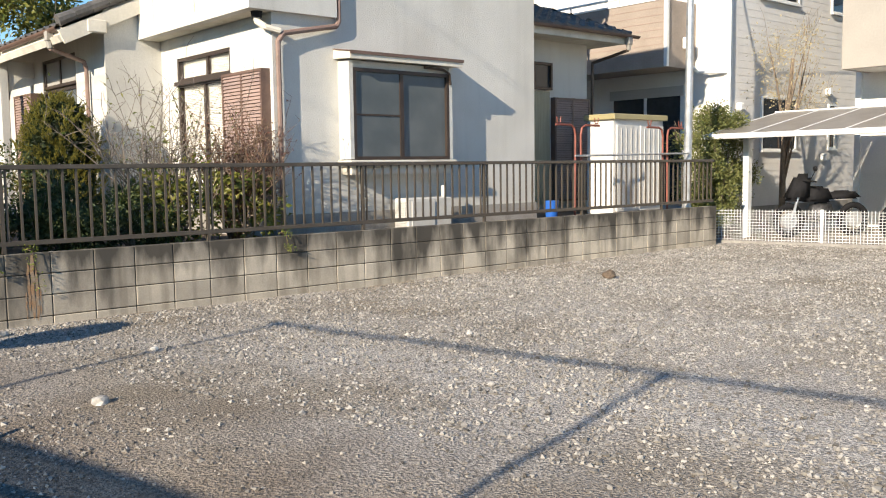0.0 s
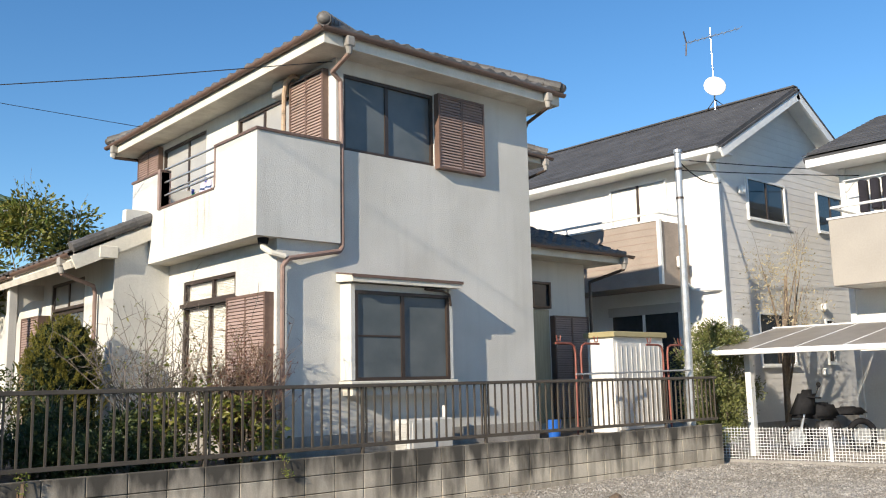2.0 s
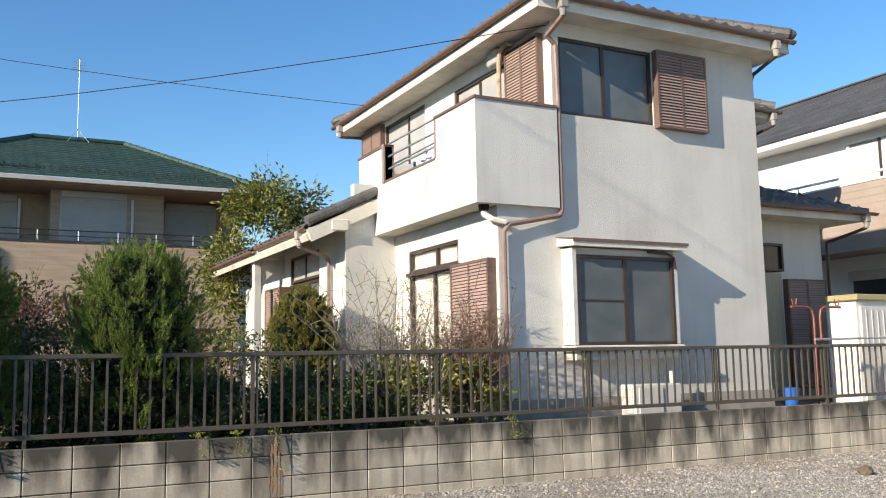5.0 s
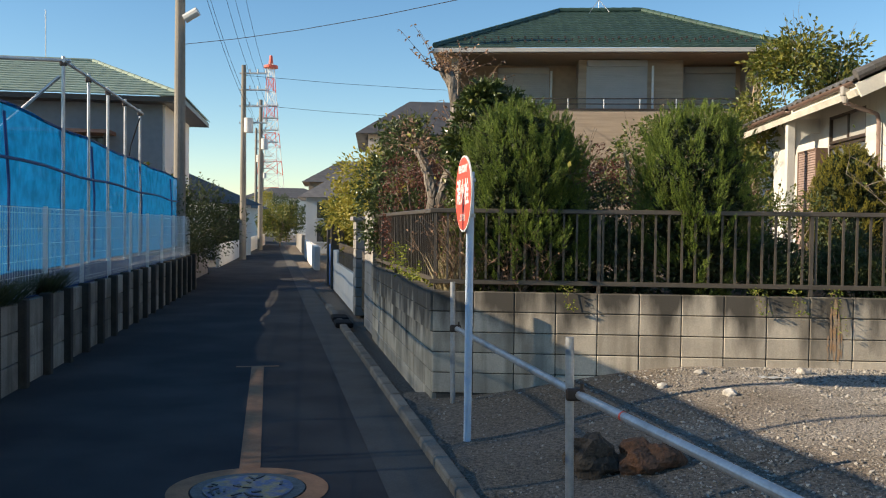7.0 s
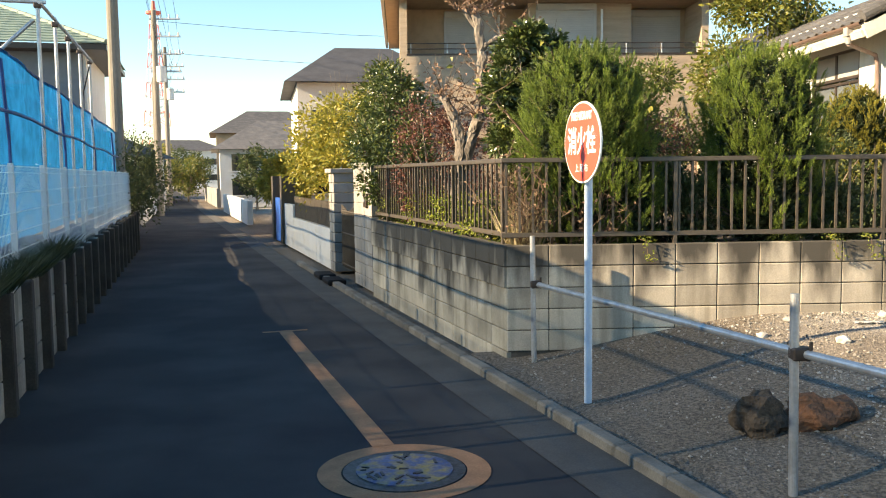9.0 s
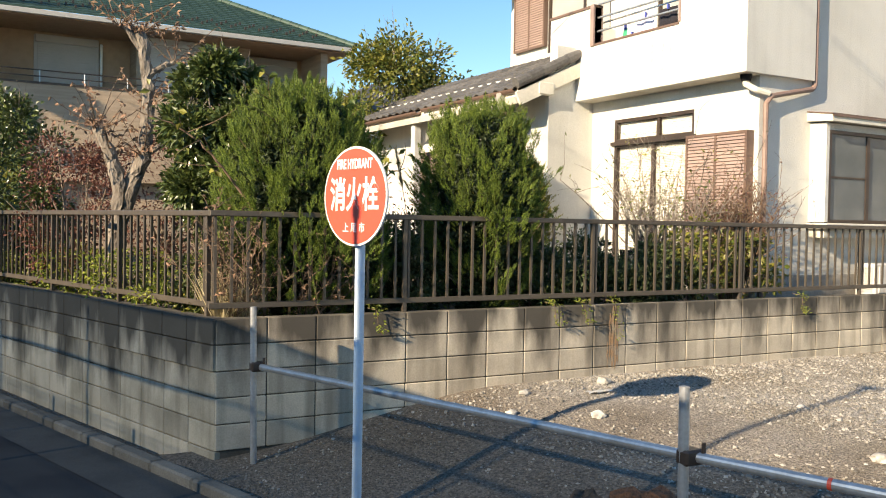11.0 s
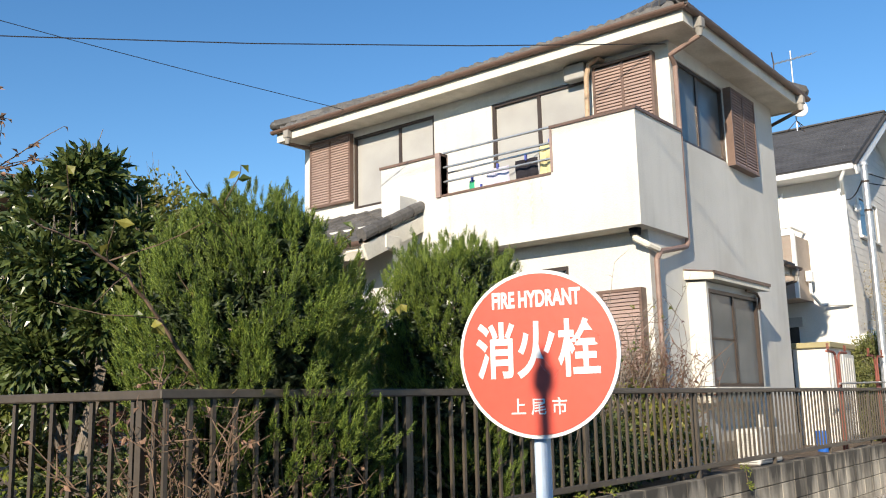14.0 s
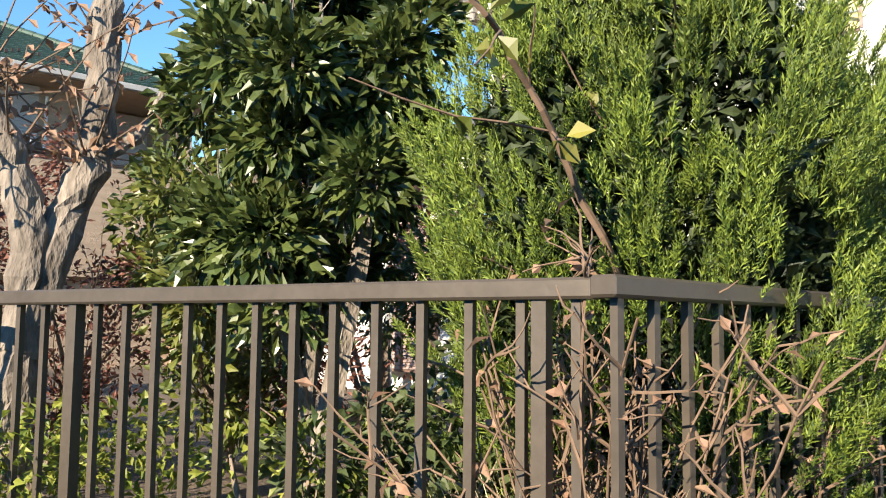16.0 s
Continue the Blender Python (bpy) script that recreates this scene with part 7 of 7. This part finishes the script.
pw_.make("trunk", M["pale_bark"], plum, "gnarled pale bark trunk")
ptw.make("branchwork", M["twig"], plum)
plv.make("leaves", L["dry"], plum, "few dry reddish leaves")

leafy("evergreen_bush", -2.2, 14.3, 0.8, 0.62, 0.75, 2.5, "rounded dark evergreen bush by the gate", "camellia", 11000, 0.07, 0.04, 0.25, clumps=44)
leafy("evergreen_bush", 0.05, 12.4, 1.0, 0.7, 0.7, 1.95, "green bush among the garden trees", "privet", 4500, 0.085, 0.042, 0.3)
leafy("evergreen_tree", 1.9, 15.0, 1.0, 0.8, 0.8, 2.5, "tall evergreen garden tree", "privet", 4500, 0.09, 0.045, 0.5, cat="tree")
leafy("yellow_tree", -3.2, 21.5, 0.0, 1.5, 1.9, 3.3, "yellowing broadleaved tree beside the lane", "yellow", 14000, 0.12, 0.06, 1.2, cat="tree", clumps=46)
leafy("evergreen_tree", -2.4, 18.2, 0.5, 0.7, 0.9, 3.4, "dark evergreen tree with upright shoots by the gate", "privet", 9000, 0.09, 0.04, 0.8, cat="tree", clumps=40)
leafy("citrus_tree", 6.0, 19.8, 0.8, 1.75, 1.3, 5.0, "citrus tree with yellow-green leaves between the houses", "citrus", 15000, 0.13, 0.065, 1.5, cat="tree", clumps=60)
leafy("red_shrub", 0.75, 11.9, 1.0, 0.85, 0.7, 1.75, "dark red leaved shrub behind the junipers", "red", 4200, 0.05, 0.02, 0.3)
leafy("red_shrub", -1.75, 12.4, 1.0, 0.6, 0.6, 1.7, "rusty red leaved maple shrub", "red", 3500, 0.05, 0.025, 0.3)
leafy("red_shrub", -0.75, 12.9, 1.0, 0.75, 0.6, 1.9, "dark red leaved shrub behind the plum tree", "red", 4200, 0.05, 0.022, 0.3)
leafy("green_shrub", 2.6, 10.6, 1.0, 0.6, 0.5, 1.15, "small mixed green shrub", "citrus", 1100, 0.06, 0.03, 0.2)
leafy("red_shrub", 2.6, 12.2, 1.0, 0.6, 0.6, 1.25, "small red leaved azalea bush", "red", 1100, 0.05, 0.02, 0.2)
leafy("green_shrub", 4.45, 9.55, 1.0, 0.6, 0.4, 0.95, "broad-leaved green plants against the wall", "citrus", 1100, 0.08, 0.045, 0.1)
leafy("green_shrub", 5.2, 9.35, 1.0, 0.45, 0.3, 0.8, "leafy green plants at the wall foot", "citrus", 520, 0.08, 0.05, 0.1)
twiggy(4.45, 9.95, 1.0, 0.95, 1.9, "bare grey shrub keeping a few leaves", 52, "citrus", 420, ll=0.05, mt="pale_bark")
twiggy(5.3, 9.75, 1.0, 0.75, 1.5, "reddish brown dense bare shrub by the corner", 95, "red", 1500, ll=0.035)
for i in range(7):
    s_ = 0.6 + i * 0.72
    p = wl(s_, 0.35, 1.0)
    leafy("low_shrub", p.x + 0.05, p.y, 1.0, 0.42, 0.38, rnd(0.42, 0.62), "low lime green shrub along the lane railing", "lime" if i > 0 else "citrus", 900, 0.045, 0.025, 0.08, clumps=16, limbs=4, twigs=False)
for x_, y_, r_, h_ in ((-0.2, 9.9, 0.6, 0.75), (0.55, 9.6, 0.45, 0.8), (1.0, 10.3, 0.6, 0.9), (2.3, 9.6, 0.5, 0.7), (2.9, 9.35, 0.35, 0.55), (3.4, 10.2, 0.5, 0.7), (1.9, 10.6, 0.6, 0.8), (-0.9, 9.8, 0.4, 0.6), (3.0, 11.2, 0.8, 1.1), (0.6, 11.0, 0.8, 1.2), (3.9, 9.5, 0.5, 0.65), (2.2, 9.15, 0.35, 0.6), (3.3, 9.2, 0.35, 0.5), (0.75, 9.2, 0.3, 0.7)):
    leafy("low_shrub", x_, y_, 1.0, r_, r_ * 0.8, h_, "dark undergrowth shrub behind the railing", "far", 2600, 0.06, 0.028, 0.08, clumps=18, limbs=4)
twiggy(-0.95, 9.05, 1.0, 0.55, 1.0, "tangle of dry reddish twigs at the railing corner", 30, "dry", 300, ll=0.045, thick=0.0034)
twiggy(-0.35, 8.98, 1.0, 0.5, 0.85, "dry brown twigs tangled in the railing", 18, "dry", 160, ll=0.045, thick=0.004)
# long bare rambler stems that rise out of the corner
rambler = thing("rambler_rose", (-0.9, 9.05, 1.0), "tall arching bare rambler stems with few leaves", "shrub")
rw_, rl_ = Leaves(), Leaves()
for line in (((-0.86, 9.1, 1.05), (-0.81, 9.1, 1.98), (-1.05, 9.1, 2.29), (-1.23, 9.1, 2.48), (-1.44, 9.1, 2.6), (-1.7, 9.1, 2.68)),
             ((-0.70, 9.1, 1.05), (-0.63, 9.1, 1.98), (-0.57, 9.1, 2.29), (-0.51, 9.1, 2.59), (-0.64, 9.1, 2.8), (-0.7, 9.1, 2.95)),
             ((-0.36, 8.98, 1.1), (-0.34, 8.98, 1.88), (-0.22, 9.0, 2.26), (-0.10, 9.0, 2.52), (0.0, 9.05, 2.75)),
             ((-0.55, 8.96, 1.1), (-0.42, 9.0, 1.58), (0.01, 9.0, 2.06), (0.38, 9.0, 2.3), (0.5, 9.0, 2.34))):
    ps = [Vector(p) for p in line]
    q = []
    for a, b in zip(ps, ps[1:]):
        q += [a.lerp(b, k / 4) + Vector((rnd(-0.012, 0.012), rnd(-0.012, 0.012), rnd(-0.01, 0.01))) for k in range(4)]
    q.append(ps[-1])
    rw_.twig(q, 0.013, 0.004)
    for _ in range(7):
        s2 = limb(random.choice(q[6:]), (rnd(-1, 1), rnd(-1, 1), rnd(-0.3, 0.6)), rnd(0.2, 0.5), 0.2, 4)
        rw_.twig(s2, 0.004, 0.0018)
        for _ in range(3):
            rl_.leaf(random.choice(s2[1:]), Vector((rnd(-1, 1), rnd(-1, 1), rnd(-1, 0.5))), rnd(0.05, 0.09), 0.045)
rw_.make("cane", M["twig"], rambler, "reddish brown arching stems")
rl_.make("leaves", L["citrus"], rambler)
drygrass = thing("dry_grass", (-0.98, 9.15, 1.0), "tuft of dry straw coloured grass at the railing corner", "grass")
dg_ = Leaves()
for _ in range(520):
    a = rnd(0, 6.28)
    dg_.blade(Vector((-0.98 + rnd(-0.12, 0.12), 9.12 + rnd(-0.14, 0.14), 1.0)), Vector((math.cos(a) * 0.5, math.sin(a) * 0.5, 1)), rnd(0.25, 0.6), 0.004)
dg_.make("foliage", L["straw"], drygrass)
pampas = thing("pampas_grass", (0.95, 9.75, 1.0), "pampas grass with a pale feathery plume", "grass")
pa_, pb_ = Leaves(), Leaves()
for bx_, tip_ in ((0.95, (0.78, 9.72, 2.55)), (1.02, (1.16, 9.7, 2.2)), (0.9, (0.6, 9.6, 1.75))):
    st_ = [Vector((bx_, 9.75, 1.0)), Vector((bx_ - 0.02, 9.75, 1.9)), Vector(tip_)]
    pa_.twig(st_, 0.005, 0.003)
    for _ in range(160):
        q = st_[1].lerp(st_[2], 0.45 + 0.55 * random.random())
        pb_.blade(q, (st_[2] - st_[1]).normalized() + Vector((rnd(-0.3, 0.3), rnd(-0.3, 0.3), rnd(-0.5, 0.1))), rnd(0.05, 0.12), 0.003)
for _ in range(60):
    a = rnd(0, 6.28)
    pb_.blade(Vector((0.95 + rnd(-0.1, 0.1), 9.75 + rnd(-0.1, 0.1), 1.0)), Vector((math.cos(a) * 0.45, math.sin(a) * 0.45, 1)), rnd(0.5, 1.0), 0.008)
pa_.make("stalk", M["twig"], pampas); pb_.make("plume", L["straw"], pampas, "pale straw coloured plume")
# trailing weeds on the wall and tufts on the panel wall
for x in (2.25, 2.62, 5.3, 0.1, 1.9):
    v = thing("trailing_weed", (x, 8.80, 1.14), "thin green weed trailing over the wall top", "weed")
    a_, b_ = Leaves(), Leaves()
    q = [Vector((x, 8.85, 1.17)), Vector((x + 0.03, 8.74, 1.16)), Vector((x + 0.05, 8.735, 1.0)), Vector((x + 0.09, 8.735, 0.78 if x == 2.62 else 0.95))]
    a_.twig(q, 0.004, 0.002)
    for _ in range(70):
        i = random.randrange(3)
        b_.leaf(q[i].lerp(q[i + 1], random.random()) + Vector((rnd(-0.06, 0.06), rnd(-0.03, 0.0), rnd(0, 0.04))), Vector((rnd(-1, 1), rnd(-1, 0), rnd(-0.6, 0.8))), 0.03, 0.014)
    a_.make("stem", M["twig"], v); b_.make("leaves", L["lime"], v)
for s_ in (0.5, 1.55, 2.9, 4.6, -1.0):
    c = lp(s_, -0.10, 0.90)
    g = thing("grass_tuft", c, "dark grass tuft on top of the panel wall", "grass", "tufts on the panel wall")
    b_ = Leaves()
    for _ in range(420):
        a = rnd(0, 6.28)
        b_.needle(c + Vector((rnd(-0.10, 0.10), rnd(-0.22, 0.22), 0)), Vector((math.cos(a) * 1.1, math.sin(a) * 1.1, 1)), rnd(0.25, 0.5), 0.005)
    b_.make("foliage", L["grass"], g)
# hedge by the carport, slender bare tree, lane trees
leafy("hedge_bush", 15.95, 9.95, 0.5, 1.05, 0.55, 2.45, "variegated rounded hedge bush by the carport", "hedge", 17000, 0.06, 0.03, 0.2, clumps=40)
leafy("hedge_bush", 16.9, 10.6, 0.5, 0.7, 0.6, 2.0, "variegated hedge bush beside the white house", "hedge", 9000, 0.055, 0.03, 0.2, clumps=30)
leafy("young_tree", 18.6, 10.0, 0.5, 1.1, 0.9, 4.3, "slender young tree with thin dry leaves", "straw", 1800, 0.06, 0.025, 2.2, cat="tree", clumps=30)
leafy("hedge", -9.9, 25.2, 0.5, 1.1, 3.0, 2.35, "dark clipped hedge behind the block wall", "far", 12000, 0.09, 0.05, 0.2, clumps=60)
for x, y, r, h, mt in ((-15.2, 46, 1.3, 2.6, "far"), (-10.0, 50, 1.4, 3.2, "far"), (-17.5, 66, 1.5, 3.2, "citrus"), (-22.5, 88, 2.2, 5, "far"), (-27, 96, 2.5, 5, "yellow"), (-34, 130, 3, 6, "far"), (-40, 128, 3, 5, "far"), (-6.2, 33, 1.0, 2.4, "yellow"), (-10.9, 25.4, 1.0, 3.3, "privet")):
    leafy("lane_tree", x, y, 0, r, r, h, "leafy tree beside the lane", mt, 4200, 0.18, 0.10, 0.8, cat="tree", clumps=26)
treeline = Leaves()
for i in range(9000):
    a = rnd(-2.9, 2.9)
    R_ = rnd(230, 260)
    p = Vector((R_ * math.sin(a), R_ * math.cos(a), rnd(0, 1) ** 1.5 * (2.5 + 2 * noise.noise((a * 9, 0, 0)))))
    treeline.leaf(p, Vector((rnd(-1, 1), rnd(-1, 1), rnd(-0.3, 1))), rnd(1.2, 2.4), 1.5)
tl_ob = treeline.make("distant_trees", L["far"], None)
tagged(tl_ob, "far dark line of trees on the horizon", "trees", kind="stuff")
# stumps and stones in the lot, litter
def rock(x, y, z, s, mt, name, label, cat, sub=2):
    bm = bmesh.new()
    bmesh.ops.create_icosphere(bm, subdivisions=sub, radius=1)
    sd = rnd(0, 50)
    for v in bm.verts:
        v.co *= 1 + 0.45 * noise.noise(v.co * 1.6 + Vector((sd, 0, 0))) + 0.15 * noise.noise(v.co * 5 + Vector((0, sd, 0)))
        v.co = Vector((v.co.x * s[0] + x, v.co.y * s[1] + y, v.co.z * s[2] + z))
    ob = part(name, bm, M[mt])
    return tagged(ob, label, cat)
rock(0.12, 6.02, 0.24, (0.17, 0.13, 0.16), "stump", "tree_stump", "grey-brown rotten tree stump in the lot", "stump", 3)
rock(0.50, 5.98, 0.24, (0.21, 0.15, 0.14), "stump_red", "tree_stump", "reddish brown broken tree stump in the lot", "stump", 3)
rock(8.99, 7.13, 0.50, (0.09, 0.07, 0.06), "soil", "dirt_clod", "dark clod lying on the gravel", "clod")
for x, y, s in ((2.1, 5.6, 0.06), (2.25, 8.4, 0.07), (1.3, 8.3, 0.05), (1.35, 7.4, 0.06), (4.1, 4.2, 0.03), (3.0, 6.9, 0.035), (0.9, 7.9, 0.05), (5.2, 5.6, 0.03)):
    rock(x, y, ground_z(x, y) + s * 0.3, (s, s * 0.8, s * 0.6), "stone", "stone", "loose grey stone on the gravel", "stone")
rag = raw("litter", [(1.75 + 0.28 * i / 5 + 0.02 * math.sin(j * 2), 8.0 + 0.07 * j / 3, ground_z(1.8, 8.0) + 0.012 + 0.015 * abs(math.sin(i * 1.7 + j))) for i in range(6) for j in range(4)], [(i * 4 + j, i * 4 + j + 1, (i + 1) * 4 + j + 1, (i + 1) * 4 + j) for i in range(5) for j in range(3)], M["white_plastic"])
tagged(rag, "crumpled white plastic litter on the ground", "litter")

# ---- crushed stone over the lot ----
def stones(n, area, smin, smax, material, name, label, thin=0.72):
    rs = np.random.RandomState(7)
    oct_v = np.array([(1, 0, 0), (-1, 0, 0), (0, 1, 0), (0, -1, 0), (0, 0, 1), (0, 0, -1)], float)
    oct_f = [(0, 2, 4), (2, 1, 4), (1, 3, 4), (3, 0, 4), (2, 0, 5), (1, 2, 5), (3, 1, 5), (0, 3, 5)]
    vs, fs = [], []
    k = 0
    while k < n:
        x, y = rs.uniform(area[0], area[1]), rs.uniform(area[2], area[3])
        if kerb_dist(x, y) < 0.05 or y > 8.7 or x > 14.4 + (9 - y) * 0.25:
            continue
        dens = 0.45 + 0.7 * noise.noise((x * 0.5, y * 0.5, 9)) + (0.35 if x > 6 else 0.0) - (thin if kerb_dist(x, y) < 3.0 else 0)
        if rs.rand() > dens + 0.25:
            continue
        s = smin + (smax - smin) * rs.rand() ** 3
        rot = Euler(rs.uniform(0, 6.28, 3)).to_matrix()
        sc = rs.uniform(0.6, 1.25, 3) * s
        jit = rs.uniform(0.75, 1.25, 6)
        b = len(vs)
        z = ground_z(x, y) + s * 0.25
        for q in range(6):
            c = rot @ Vector(oct_v[q] * jit[q] * sc)
            vs.append((c.x + x, c.y + y, c.z * 0.75 + z))
        fs += [(a + b, c + b, d + b) for a, c, d in oct_f]
        k += 1
    ob = raw(name, vs, fs, material)
    return tagged(ob, label, "gravel", kind="stuff")
stonem = M["stone_piece"]
stones(110000, (-1.2, 15, 0.8, 8.75), 0.004, 0.022, stonem, "crushed_stone", "loose pale crushed stone scattered over the lot")
stones(17000, (-1.2, 6, 1.5, 8.75), 0.004, 0.016, M["stone_dark"], "fine_gravel", "fine gravel near the lane", 0.0)

# ---- the blocks of the two walls ----
def block_mesh(w, h_, d, name):
    bm = box(bmesh.new(), -w / 2, w / 2, -d / 2, d / 2, -h_ / 2, h_ / 2, 0.006)
    me = bpy.data.meshes.new(name)
    bm.to_mesh(me)
    bm.free()
    return me
bk_ = block_mesh(0.392, 0.192, 0.12, "block")
bk_.materials.append(M["block"])
for r in range(5):
    for c in range(38):
        x = WX0 + 0.2 + c * 0.4
        z = WT - 0.1 - r * 0.2
        if z + 0.1 < ground_z(x, WY - 0.05) - 0.05:
            continue
        ob = new("block", bk_)
        ob.parent = lot_wall
        ob.location = Vector((x, WY + 0.06 + random.uniform(-0.0015, 0.0015), z)) - ORIGIN[lot_wall.name]
bk2 = block_mesh(0.392, 0.192, 0.12, "block")
bk2.materials.append(M["block2"])
for r in range(6):
    for c in range(14):
        p = wl(0.2 + c * 0.4, 0.06 - (0.022 if r < 2 else 0), WT - 0.1 - r * 0.2)
        ob = new("block", bk2)
        ob.parent = lane_wall
        ob.matrix_local = Matrix.Translation(p - ORIGIN[lane_wall.name]) @ wrot
for k, (dx, w_, z0_, z1_) in enumerate(((0.0, 0.022, 0.52, 1.12), (-0.035, 0.014, 0.60, 1.05), (0.036, 0.018, 0.50, 0.98), (-0.06, 0.010, 0.52, 0.78), (0.066, 0.010, 0.56, 0.80))):
    run = bmesh.new()
    ps = [(2.65 + dx + 0.012 * noise.noise((k, z * 9, 0)), z0_ + (z1_ - z0_) * z) for z in [i / 8 for i in range(9)]]
    vsl = [run.verts.new((x - w_ * (0.4 + 0.7 * abs(noise.noise((k + 9, z * 14, 1))) + (0.2 if 0 < i < 8 else -0.3)), WY - 0.004, z)) for i, (x, z) in enumerate(ps)]
    vsr = [run.verts.new((x + w_ * (0.4 + 0.7 * abs(noise.noise((k + 3, z * 14, 2))) + (0.2 if 0 < i < 8 else -0.3)), WY - 0.004, z)) for i, (x, z) in enumerate(ps)]
    for i in range(8):
        run.faces.new((vsl[i], vsr[i], vsr[i + 1], vsl[i + 1]))
    part("rust_mark", run, M["rust_soft"], lot_wall, "orange rust stain")
